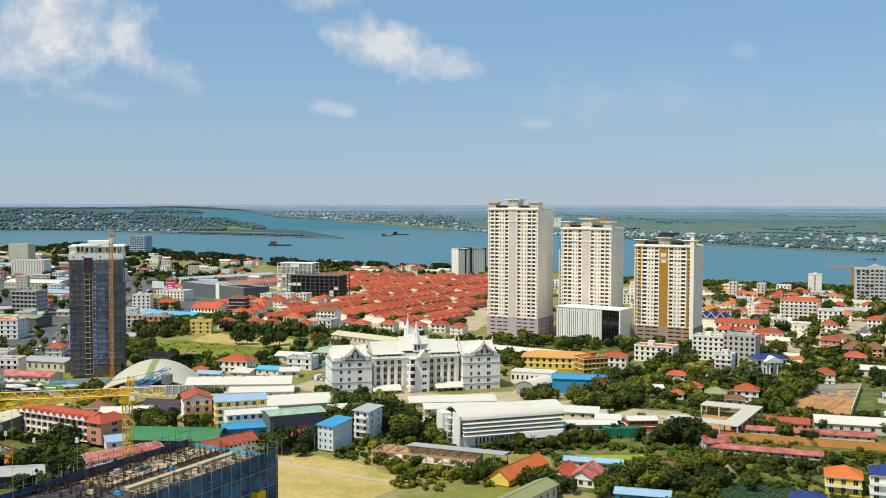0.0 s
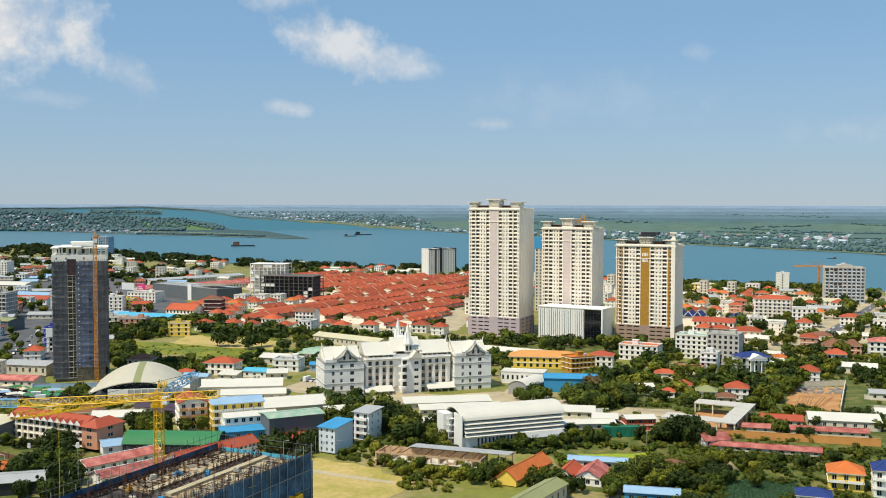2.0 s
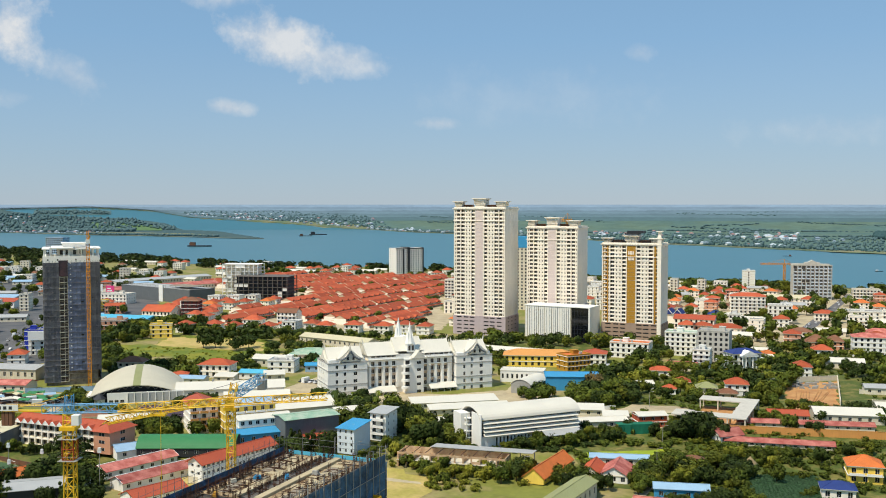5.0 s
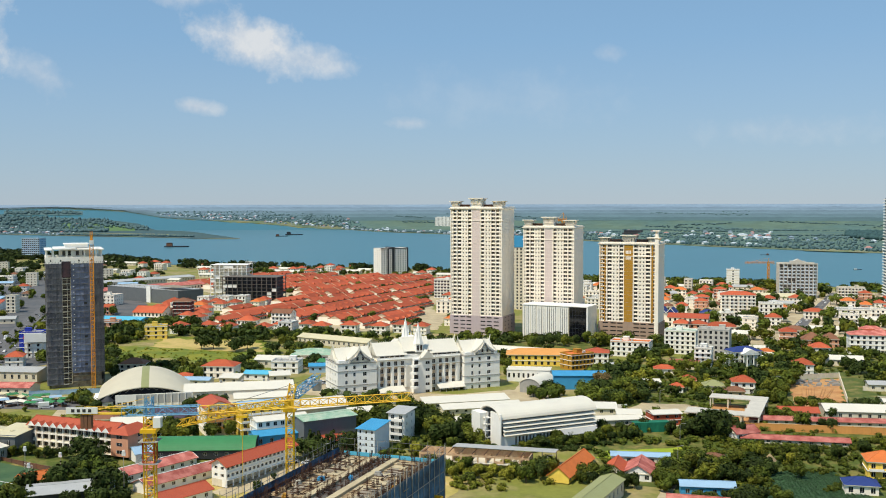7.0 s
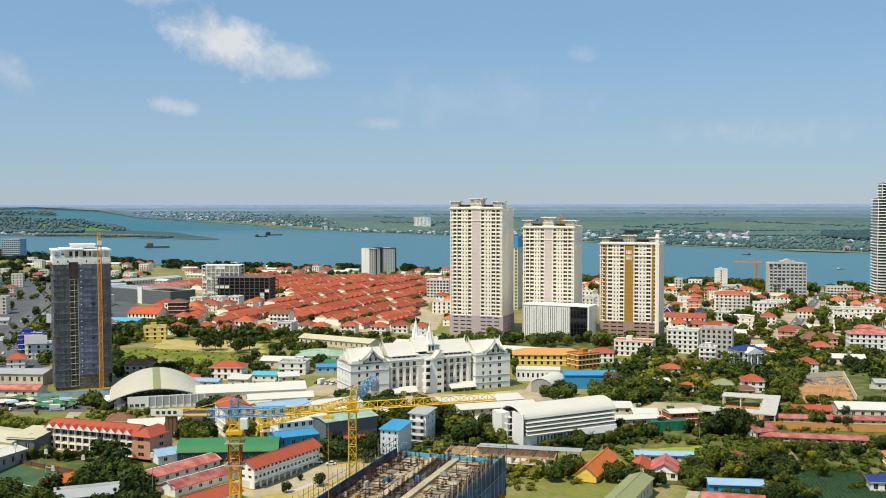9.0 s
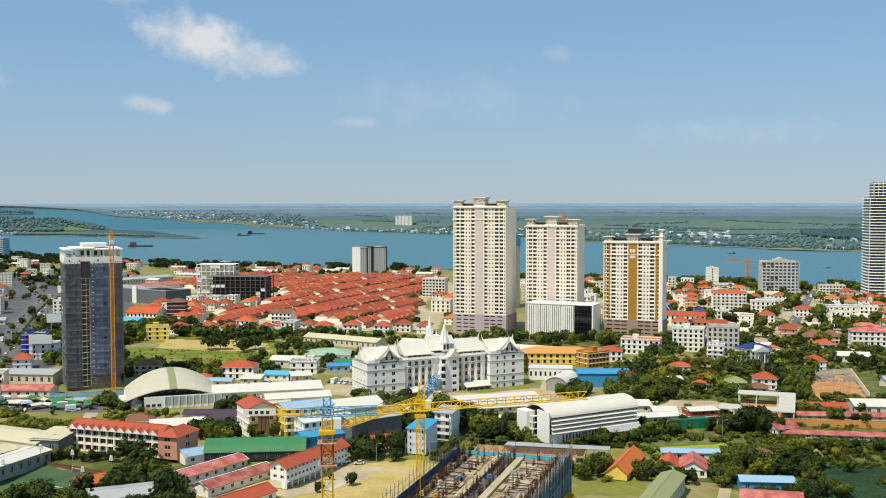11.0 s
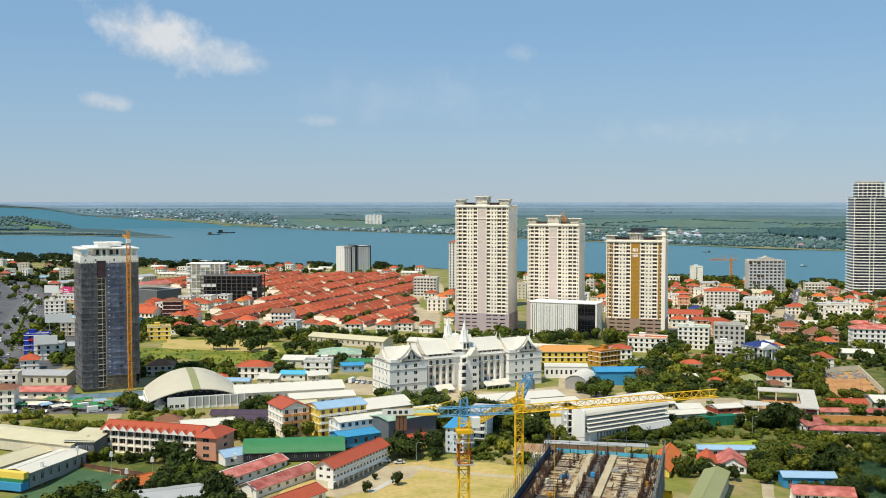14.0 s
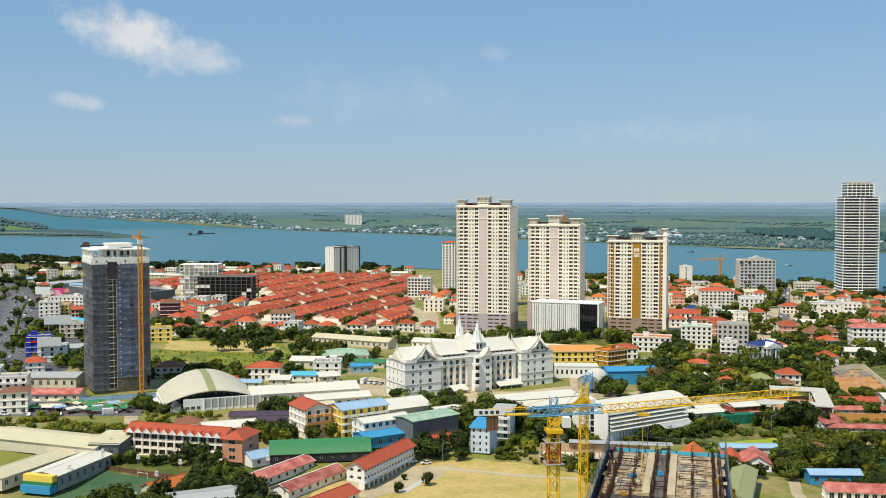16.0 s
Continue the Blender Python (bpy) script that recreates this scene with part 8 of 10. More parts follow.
def open_frame(name, label, x, y, rot, w, d, rows, fh, nx, ny, m="concrete", infill=0, seed=1):
    """An unfinished concrete frame: slabs and columns, some bays walled in."""
    th = thing(name, label, "building site", x, y, 0, rot, radius=max(w, d) * 0.55)
    rnd = random.Random(seed)
    slab = Solid().box(-w / 2, -d / 2, -0.3, w / 2, d / 2, 0).mesh("slab", M[m])
    cols = Solid()
    for r in range(rows + 1):
        part("slab", slab, th, "", 0, 0, r * fh + 0.02)
        if r < rows:
            for i in range(nx + 1):
                for j in (0, ny):
                    px, py = -w / 2 + 0.6 + i * (w - 1.2) / nx, -d / 2 + 0.6 + j * (d - 1.2) / ny
                    cols.box(px - 0.4, py - 0.4, r * fh + 0.02, px + 0.35, py + 0.35, (r + 1) * fh - 0.28)
    part("column", cols.mesh("column", M[m]), th, "", kind="stuff")
    # the dark frame's near-black core is added to imitate shade between open floors
    part("inner_wall", Solid().box(-w / 2 + 3, -d / 2 + 3, 0.1, w / 2 - 3, d / 2 - 3, rows * fh - 0.4).mesh("inner_wall", M["dark"] if m == "frame_dark" else M["grey"] if m == "concrete" else M["offwhite"]), th)
    for q in range(infill):
        r, i = rnd.randrange(rows), rnd.randrange(nx)
        bw = (w - 1.2) / nx
        part("infill_wall", Solid().box(0.4, -0.1, 0.05, bw - 0.4, 0.1, fh - 0.35).mesh("infill_wall", M["white"]), th, "", -w / 2 + 0.6 + i * bw, -d / 2 + 0.5, r * fh + 0.02)
    return th


open_frame("unfinished_block", "grey unfinished concrete frame of a large block", -274.0, 1100.0, -8, 62, 36, 7, 3.9, 11, 5, m="frame_dark", infill=6, seed=3)
open_frame("unfinished_block", "white painted unfinished upper storeys on the frame", -304.0, 1124.0, -5, 42, 26, 10, 3.9, 8, 3, m="white", infill=14, seed=5)


def river_tower():
    """A block of flats under construction: piers, recessed dark bays and a pale parapet to every bay."""
    w, d, rows, fh, nx, ny = 41.0, 22.0, 10, 3.8, 9, 5
    th = thing("unfinished_tower", "pale unfinished apartment block with open balconies near the river", "apartment building", 337.0, 1128.0, 0, -12, radius=22)
    # core coloured darker than the pale frame, to paint shade into the bays
    part("core", Solid().box(-w / 2 + 2, -d / 2 + 2, 0, w / 2 - 2, d / 2 - 2, rows * fh - 0.5).mesh("core", M["frame_dark"]), th, "shaded bare inner walls")
    slab = Solid().box(-w / 2, -d / 2, -0.35, w / 2, d / 2, 0).mesh("slab", M["concrete_pale"])
    for r in range(1, rows + 1):
        part("slab", slab, th, "", 0, 0, r * fh)
    bw, bd = w / nx, d / ny
    pier = Solid().box(-0.35, -0.5, 0, 0.35, 0.5, rows * fh - 0.36).mesh("pier", M["concrete_pale"])
    front = Solid().box(-bw / 2 + 0.56, -0.1, 0, bw / 2 - 0.56, 0.1, 1.2).box(-bw / 2 + 0.56, -0.1, 1.2, -bw / 2 + 1.1, 0.1, fh - 0.36).mesh("parapet", M["bluewhite"])
    side = Solid().box(-0.1, -bd / 2 + 0.56, 0, 0.1, bd / 2 - 0.56, 1.3).mesh("parapet", M["concrete_pale"])
    for i in range(nx + 1):
        part("pier", pier, th, "", -w / 2 + i * bw, -d / 2 + 0.3)
    for sx in (-1, 1):
        for j in range(1, ny + 1):
            part("pier", pier, th, "", sx * w / 2, -d / 2 + j * bd)
    rnd = random.Random(12)
    for r in range(rows):
        for i in range(nx):
            if rnd.random() < 0.93:
                part("parapet", front, th, "", -w / 2 + (i + 0.5) * bw, -d / 2 - 0.05, r * fh + 0.01)
        for sx in (-1, 1):
            for j in range(ny):
                part("parapet", side, th, "", sx * (w / 2 + 0.05), -d / 2 + (j + 0.5) * bd, r * fh + 0.01)
    h = rows * fh
    part("roof_parapet", Solid().box(-w / 2 - 0.4, -d / 2 - 0.4, h + 0.01, w / 2 + 0.4, -d / 2 - 0.1, h + 1.2).box(-w / 2 - 0.4, d / 2 + 0.1, h + 0.01, w / 2 + 0.4, d / 2 + 0.4, h + 1.2).mesh("roof_parapet", M["concrete_pale"]), th)
    top = Solid().box(-8, -d / 2 + 1, h + 0.01, 8, 2, h + 3.4)
    top.add([(-5, -d / 2 + 0.9, h + 3.4), (5, -d / 2 + 0.9, h + 3.4), (0, -d / 2 + 0.9, h + 6), (-5, 0, h + 3.4), (5, 0, h + 3.4), (0, 0, h + 6)], [(0, 1, 2), (0, 2, 5, 3), (1, 4, 5, 2), (3, 5, 4)])
    part("roof_house", top.mesh("roof_house", M["concrete_pale"]), th, "white gabled roof house")


river_tower()


def navy_villa():
    th = block("white_villa", "white palatial villa with dark blue roof and tall columns", 130.0, 654.0, 14, 20, 13, 2, 4.6, "white", "hip", "navy", 2.8, nf=5, ww=2.0, category="villa")
    for x in (-13.2, 13.2):
        part("side_wing", Solid().box(x - 3.2, -5.5, 0, x + 3.2, 5, 4.6).box(x - 3.4, -5.7, 4.6, x + 3.4, 5.2, 5.0).mesh("side_wing", M["white"]), th)
        for q in (-1.5, 1.5):
            part("wing_window", window_mesh(1.3, 2.4, "plain", M["frame"], M["glass_dark"]), th, "", x + q, -5.5, 2.3)
    s = Solid()
    for x in (-5, -2.4, 2.4, 5):
        s.cone(x, -9.6, 0, 7.6, 0.5, 0.42, 10)
    s.box(-6, -10.4, 7.6, 6, -7.2, 8.6)
    part("portico", s.mesh("portico", M["white"]), th, "white columned portico")
    g = Solid()
    g.add([(-6.3, -10.5, 8.6), (6.3, -10.5, 8.6), (0, -10.5, 11.6), (-6.3, -3, 8.6), (6.3, -3, 8.6), (0, -3, 11.6)], [(0, 1, 2), (0, 2, 5, 3), (1, 4, 5, 2), (3, 5, 4)])
    part("portico_gable", g.mesh("portico_gable", M["white"]), th)


navy_villa()


def zigzag_mall():
    th = thing("gabled_mall", "building with rows of dark blue gables and white edging", "building", 128.0, 895.0, 0, -22, radius=20)
    part("wall", Solid().box(-16, -9, 0, 16, 9, 9).mesh("wall", M["cream"]), th)
    for j in range(4):
        s = Solid()
        x = -12 + j * 8
        s.add([(x - 4, -10, 9), (x + 4, -10, 9), (x, -10, 13.5), (x - 4, 9, 9), (x + 4, 9, 9), (x, 9, 13.5)], [(0, 2, 5, 3), (1, 4, 5, 2)], 0)
        s.add([(x - 4, -9.9, 9), (x + 4, -9.9, 9), (x, -9.9, 13.4)], [(0, 1, 2)], 0)
        s.bar((x - 4, -10.1, 9), (x, -10.1, 13.6), 0.3, 1).bar((x + 4, -10.1, 9), (x, -10.1, 13.6), 0.3, 1)
        part("blue_gable", s.mesh("blue_gable", M["navy"], M["white"]), th)


zigzag_mall()


def hoist_crane():
    th = thing("tower_crane", "slim orange crane mast beside the netted tower", "crane", -272.0, 574.0, 0, 22)
    s = Solid()
    lattice(s, (0, 0, 0), (0, 0, 86), 1.9, 2.3, 0.16, 0, 4)
    part("mast", s.mesh("mast", M["crane_orange"]), th)
    s = Solid()
    lattice(s, (0, 0, 86), (0, 0, 91), 1.2, 1.2, 0.12, 0, 4)
    lattice(s, (0, 0, 86.5), (1.5, 26, 87.5), 1.2, 1.6, 0.1)
    part("jib", s.mesh("jib", M["crane_orange"]), th)
    part("cab", Solid().box(-1.2, -1.6, 83.6, 1.2, 1.0, 86).mesh("cab", M["sign_white"]), th)


hoist_crane()


def river_crane(x, y, h, arm, back, rot, label):
    th = thing("tower_crane", label, "crane", x, y, 0, rot)
    s = Solid()
    lattice(s, (0, 0, 0), (0, 0, h), 2.2, 2.6, 0.28, 0, 4)
    part("mast", s.mesh("mast", M["crane_orange"]), th)
    s = Solid()
    lattice(s, (-arm, 0, h + 1), (back, 0, h + 1), 1.8, 2.4, 0.25)
    s.bar((0, 0, h), (0, 0, h + 7), 0.3).bar((0, 0, h + 7), (-arm * 0.7, 0, h + 2), 0.12).bar((0, 0, h + 7), (back * 0.9, 0, h + 2), 0.12)
    part("jib", s.mesh("jib", M["crane_orange"]), th)
    part("counterweight", Solid().box(back - 2, -1, h - 1.5, back, 1, h + 0.8).mesh("counterweight", M["grey"]), th)


river_crane(352.0, 1270.0, 30, 30, 8, 0, "orange tower crane near the river bank")
river_crane(34.0, 838.0, 92, 7, 4, 20, "orange crane showing above the twin towers")


def hidden_blue_tower():
    th = thing("unfinished_tower", "narrow tower with blue netted top between the cream towers", "tower", 8.0, 1010.0, 0, -23, radius=12)
    walls(th, 20, 16, 0, 3.3, 19, even_cols(20, 5, 1.8, 0.6, 2.5), even_cols(15, 3, 1.3), M["offwhite"], t=0.4, cap=60)
    part("net_wrap", Solid().box(-10.4, -8.4, 62.8, 10.4, 8.4, 74).mesh("net_wrap", M["sheet_blue"]), th, "blue safety net")


hidden_blue_tower()

# ---------------------------------------------------------------- red-roofed estate
ROW = Vector((0.42, 0.907, 0)).normalized()
ACROSS = Vector((ROW.y, -ROW.x, 0))
ROW_DEG = math.degrees(math.atan2(ROW.y, ROW.x))


def terrace(n, seed):
    """A terrace of n narrow houses under one red roof with party walls, porches and small gables."""
    rnd = random.Random(seed)
    th = thing("terrace", "terrace of cream houses under a continuous red tiled roof", "terraced houses", 0, 0, 0, 0, "estate terraces")
    w, d, h = n * 6.0, 13.0, 5.2
    s = Solid().box(-w / 2, -d / 2, 0, w / 2, d / 2, h)
    part("wall", s.mesh("wall", M["cream"]), th)
    roof = Solid()
    j = 0
    while j < n:
        k = min(n - j, rnd.choice((2, 3, 4)))
        x0, x1 = -w / 2 + j * 6.0 + 0.02, -w / 2 + (j + k) * 6.0 - 0.02
        up, sh = rnd.uniform(0, 0.25), rnd.uniform(-0.15, 0.15)
        b, top, eave = d / 2, h + 2.9 + up, h - 0.35 + up * 0.5
        roof.profile([(sh - b - 0.8, eave), (sh, top), (sh, top + 0.2), (sh - b - 0.8, eave + 0.2)], x0, x1)
        roof.profile([(sh, top), (sh + b + 0.8, eave), (sh + b + 0.8, eave + 0.2), (sh, top + 0.2)], x0, x1)
        roof.profile([(sh - b, h - 0.05), (sh + b, h - 0.05), (sh + b, eave + 0.1), (sh, top), (sh - b, eave + 0.1)], x0 + 0.3, x1 - 0.3, 1)
        j += k
    for j in range(n + 1):
        if rnd.random() < 0.06:
            x = -w / 2 + j * 6.0
            roof.profile([(-d / 2 - 0.5, h), (0, h + 3.9), (d / 2 + 0.5, h)], x - 0.11, x + 0.11, 1)
    part("roof", roof.mesh("roof", M["tile"], M["tan"]), th)
    p = Solid()
    for sg in (-1, 1):
        y = sg * (d / 2 + 0.1)
        p.profile([(y, 3.4), (y + sg * 2.6, 2.7), (y + sg * 2.6, 2.9), (y, 3.6)][::sg], -w / 2, w / 2)
    v = Solid()
    for j in range(n):
        x = -w / 2 + (j + 0.5) * 6
        for sg in (-1, 1):
            y = sg * (d / 2 + 0.03)
            v.box(x - 2.0, y - 0.02, 4.0, x - 0.6, y + 0.02, 5.1).box(x + 0.6, y - 0.02, 4.0, x + 2.0, y + 0.02, 5.1).box(x - 2, y - 0.02, 0.1, x + 2, y + 0.02, 2.4)
    part("window", v.mesh("window", M["glass_dark"]), th, "", kind="stuff")
    q = Solid()
    for j in range(n):
        if rnd.random() < 0.6:
            x, sg = -w / 2 + (j + 0.5) * 6, rnd.choice((-1, 1))
            q.add([(x - 2, sg * (d / 2 + 1.4), h + 0.1), (x + 2, sg * (d / 2 + 1.4), h + 0.1), (x, sg * (d / 2 + 1.4), h + 1.9), (x, 0, h + 1.9), (x - 2, sg * 2, h + 0.1), (x + 2, sg * 2, h + 0.1)],
                  [(0, 1, 2), (0, 2, 3, 4), (1, 5, 3, 2)])
    for j in range(n + 1):
        for sg in (-1, 1):
            y0, y1 = sorted((sg * (d / 2 + 0.01), sg * (d / 2 + 2.4)))
            q.box(-w / 2 + j * 6 - 0.12, y0, 0, -w / 2 + j * 6 + 0.12, y1, 2.6, 1)
    part("front_gable", q.join(p).mesh("front_gable", M["tile"], M["cream"]), th, "", kind="stuff")
    return th


ESTATE = [(-272, 838), (-160, 826), (-72, 838), (-62, 960), (-78, 1000), (-70, 1100), (-30, 1180), (-30, 1330), (-60, 1420), (-150, 1450), (-330, 1480), (-430, 1300), (-330, 1180), (-240, 1130), (-240, 1010), (-285, 990)]
FOOT += [(-143, 1503, 34), (-61, 1131, 22), (-62, 973, 16)]
PROTO = [terrace(n, n) for n in (6, 9, 12)]
used = [False] * 3
rnd_e = random.Random(21)
street_spots = []
for k in range(-34, 36):
    base = Vector((-170, 900, 0)) + ACROSS * ((k // 2) * 46.0 + (k % 2) * 16.6)
    t = -420 + rnd_e.uniform(0, 20)
    while t < 760:
        i = rnd_e.randrange(3)
        length = (6, 9, 12)[i] * 6.0
        c = base + ROW * (t + length / 2)
        ends = [base + ROW * t, base + ROW * (t + length)]
        if all(inside(e.x, e.y, ESTATE) for e in ends) and not any((c.x - a) ** 2 + (c.y - b) ** 2 < (r + 14) ** 2 for a, b, r in FOOT):
            c = c + ACROSS * rnd_e.uniform(-0.7, 0.7)
            m = pose(c.x, c.y, rnd_e.uniform(-0.5, 0.0), 0, 0, ROW_DEG + rnd_e.uniform(-1, 1))
            if used[i]:
                copy_thing(PROTO[i], m)
            else:
                PROTO[i].matrix_world = m
                used[i] = True
            for q in (0.1, 0.4, 0.7):
                p = base + ROW * (t + length * q) + ACROSS * (13.2 if k % 2 else -13.4)
                street_spots.append((p.x + rnd_e.uniform(-1.5, 1.5), p.y))
        t += length + rnd_e.choice((0.6, 2, 6, 11))
sheet("estate_streets", ESTATE, 0.05, M["paving"], "pale concrete streets of the housing estate", "paving", 2)
for j, (px, py) in enumerate(street_spots):
    if rnd_e.random() < 0.9:
        LATER.append((px, py, rnd_e.uniform(4.0, 7.5), "bush" if j % 3 else "round", "leaf" if j % 2 else "leaf_dark", 1.0))

# ---------------------------------------------------------------- ordinary town houses, built once and repeated


def town_house(kind, i):
    names = {"white_flat": ("town_house", "white flat-roofed town house with water tank", "house"), "cream_flat": ("town_house", "cream flat-roofed shop house", "house"),
             "red_hip": ("town_house", "white house with red hipped roof", "house"), "orange_hip": ("town_house", "cream house with orange hipped roof", "house"),
             "grey_shed": ("town_shed", "shed with a grey metal roof", "shed"), "white_shed": ("town_shed", "shed with a white metal roof", "shed"),
             "blue_shed": ("town_shed", "shed with a pale blue metal roof", "shed"), "brown_hip": ("town_house", "house with a brown tiled roof", "house"),
             "tall_white": ("town_house", "tall narrow white shop house", "house"), "salmon": ("town_house", "salmon coloured shop house", "house")}
    n, lab, cat = names[kind]
    if kind == "white_flat":
        return block(n, lab, 0, 0, 0, 12, 14, 3, 3.4, "white", nf=3, ns=3, category=cat, cap=0)
    if kind == "cream_flat":
        return block(n, lab, 0, 0, 0, 16, 12, 3, 3.3, "cream", nf=4, ns=2, category=cat, balcony=2, cap=0)
    if kind == "tall_white":
        return block(n, lab, 0, 0, 0, 9, 14, 5, 3.3, "offwhite", nf=2, ns=3, category=cat, cap=0)
    if kind == "salmon":
        return block(n, lab, 0, 0, 0, 14, 12, 3, 3.3, "salmon", "hip", "tile", 2.6, nf=3, ns=2, category=cat, cap=0)
    if kind == "red_hip":
        return block(n, lab, 0, 0, 0, 13, 11, 2, 3.3, "white", "hip", "tile", 3.2, nf=3, ns=2, category=cat, cap=0)
    if kind == "orange_hip":
        return block(n, lab, 0, 0, 0, 14, 10, 2, 3.2, "cream", "hip", "tile_orange", 3.0, nf=3, ns=2, category=cat, cap=0)
    if kind == "brown_hip":
        return block(n, lab, 0, 0, 0, 12, 10, 1, 3.6, "offwhite", "hip", "tile_brown", 3.0, nf=3, ns=2, category=cat, cap=0)
    roof = {"grey_shed": "sheet_grey", "white_shed": "sheet_white", "blue_shed": "sheet_ltblue"}[kind]
    return long_shed(n, lab, 0, 0, 0, 24, 12, 4.2, 2.0, roof, "offwhite", category=cat, n=4, cap_=0)


KINDS = ["white_flat", "cream_flat", "red_hip", "orange_hip", "grey_shed", "white_shed", "blue_shed", "brown_hip", "tall_white", "salmon"]
keep_foot = list(FOOT)
STOCK = {k: town_house(k, i) for i, k in enumerate(KINDS)}
FOOT[:] = keep_foot
placed = {k: False for k in KINDS}


def town(poly, n, weights, rot, seed, gap=4.0, roads=(), big=1.0):
    rnd = random.Random(seed)
    xs, ys = [p[0] for p in poly], [p[1] for p in poly]
    got, tries = 0, 0
    while got < n and tries < n * 30:
        tries += 1
        x, y = rnd.uniform(min(xs), max(xs)), rnd.uniform(min(ys), max(ys))
        kind = rnd.choices(list(weights), list(weights.values()))[0]
        r = 12 if "shed" in kind else 8.5
        if not inside(x, y, poly) or any((x - a) ** 2 + (y - b) ** 2 < (q + r + gap) ** 2 for a, b, q in FOOT):
            continue
        if any(inside(x + dx, y + dy, rd) for rd in roads for dx in (-9, 0, 9) for dy in (-9, 0, 9)):
            continue
        m = pose(x, y, 0, 0, 0, rot + rnd.choice((0, 0, 90, -90)) * (0 if "shed" in kind else 1) + rnd.uniform(-4, 4))
        if placed[kind]:
            copy_thing(STOCK[kind], m)
        else:
            STOCK[kind].matrix_world = m
            placed[kind] = True
        FOOT.append((x, y, r))
        got += 1


ROAD_L = [(-368, 650), (-396, 650), (-406, 730), (-420, 780), (-450, 887), (-482, 1010), (-505, 1106), (-540, 1190), (-595, 1330), (-570, 1345), (-500, 1200), (-466, 1106), (-444, 1010), (-415, 887), (-387, 780), (-376, 730)]
ROAD_R = [(196, 785), (214, 783), (410, 1180), (394, 1186)]
EST_KEEP = [ESTATE, ROAD_L, ROAD_R]
town([(130, 760), (330, 700), (520, 1000), (480, 1160), (250, 1290), (120, 1330), (110, 900)], 120,
     {"white_flat": 1, "cream_flat": 2, "red_hip": 6, "orange_hip": 4, "white_shed": 3, "grey_shed": 2, "tall_white": 1, "salmon": 2, "brown_hip": 4}, -18, 31, 2.0, EST_KEEP)
# grey and blue roofs favoured to imitate the shade on this side
town([(-420, 620), (-345, 640), (-330, 760), (-390, 1000), (-460, 1350), (-900, 1800), (-1300, 2100), (-800, 1100), (-560, 800)], 140,
     {"white_flat": 2, "cream_flat": 2, "red_hip": 3, "grey_shed": 6, "white_shed": 4, "blue_shed": 5, "tall_white": 1, "salmon": 3, "brown_hip": 2}, 10, 33, 2.0, EST_KEEP)
town([(-520, 1250), (-430, 1330), (-340, 1500), (-20, 1520), (-60, 1590), (-480, 1720), (-800, 1850)], 46,
     {"white_flat": 2, "red_hip": 4, "white_shed": 3, "brown_hip": 3, "cream_flat": 2}, -15, 35, 2.0, EST_KEEP)
town([(60, 1000), (110, 900), (120, 1330), (0, 1440), (-30, 1300)], 26, {"white_flat": 3, "red_hip": 4, "cream_flat": 3, "tall_white": 2}, -20, 37, 2.0, EST_KEEP)
town([(110, 520), (190, 520), (330, 690), (240, 770), (150, 700)], 12, {"red_hip": 4, "brown_hip": 4, "white_shed": 2}, -14, 39, 7.0,
     EST_KEEP + [[(108, 518), (150, 515), (182, 604), (136, 604)]])
town([(-350, 1035), (-250, 1062), (-245, 1000), (-288, 880), (-350, 940)], 26, {"red_hip": 6, "orange_hip": 1, "white_flat": 1}, -15, 47, 0.0, EST_KEEP)
town([(-70, 838), (-24, 846), (-8, 960), (-24, 1150), (-66, 1080), (-58, 960)], 14, {"red_hip": 6, "orange_hip": 2, "white_flat": 1}, -22, 57, 1.0, EST_KEEP)
town([(-340, 1500), (-150, 1465), (-60, 1440), (-36, 1530), (-330, 1590)], 16, {"red_hip": 6, "white_shed": 2, "white_flat": 1}, -20, 59, 2.0, EST_KEEP)
town([(-300, 815), (-160, 806), (-75, 815), (-75, 832), (-270, 836)], 12, {"red_hip": 5, "orange_hip": 1, "white_flat": 1}, -15, 41, 1.0)
town([(-420, 520), (-335, 500), (-330, 620), (-420, 640)], 12, {"grey_shed": 2, "white_shed": 2, "blue_shed": 2, "cream_flat": 2}, 10, 43, 1.0, [ROAD_L])
town([(-240, 470), (-215, 460), (-150, 520), (-200, 525)], 3, {"white_shed": 2, "brown_hip": 1}, 10, 45, 1.0)

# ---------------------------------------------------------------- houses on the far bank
far_kinds = [("hazed_white", "hazed_red"), ("white", "hazed_white"), ("hazed_white", "hazed_roof"), ("hazed_white", "hazed_white")]
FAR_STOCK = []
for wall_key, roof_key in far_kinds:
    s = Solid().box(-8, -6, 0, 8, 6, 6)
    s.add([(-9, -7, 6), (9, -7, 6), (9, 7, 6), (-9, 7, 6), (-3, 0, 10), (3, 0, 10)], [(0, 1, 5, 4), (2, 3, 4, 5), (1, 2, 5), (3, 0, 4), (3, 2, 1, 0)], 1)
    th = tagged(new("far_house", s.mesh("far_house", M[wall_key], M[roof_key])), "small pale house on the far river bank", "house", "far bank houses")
    FAR_STOCK.append(th)
rnd_f = random.Random(77)
first = [True] * 4
knots = [(rnd_f.uniform(3, 31), rnd_f.uniform(0.4, 1.6)) for _ in range(26)]
got = 0
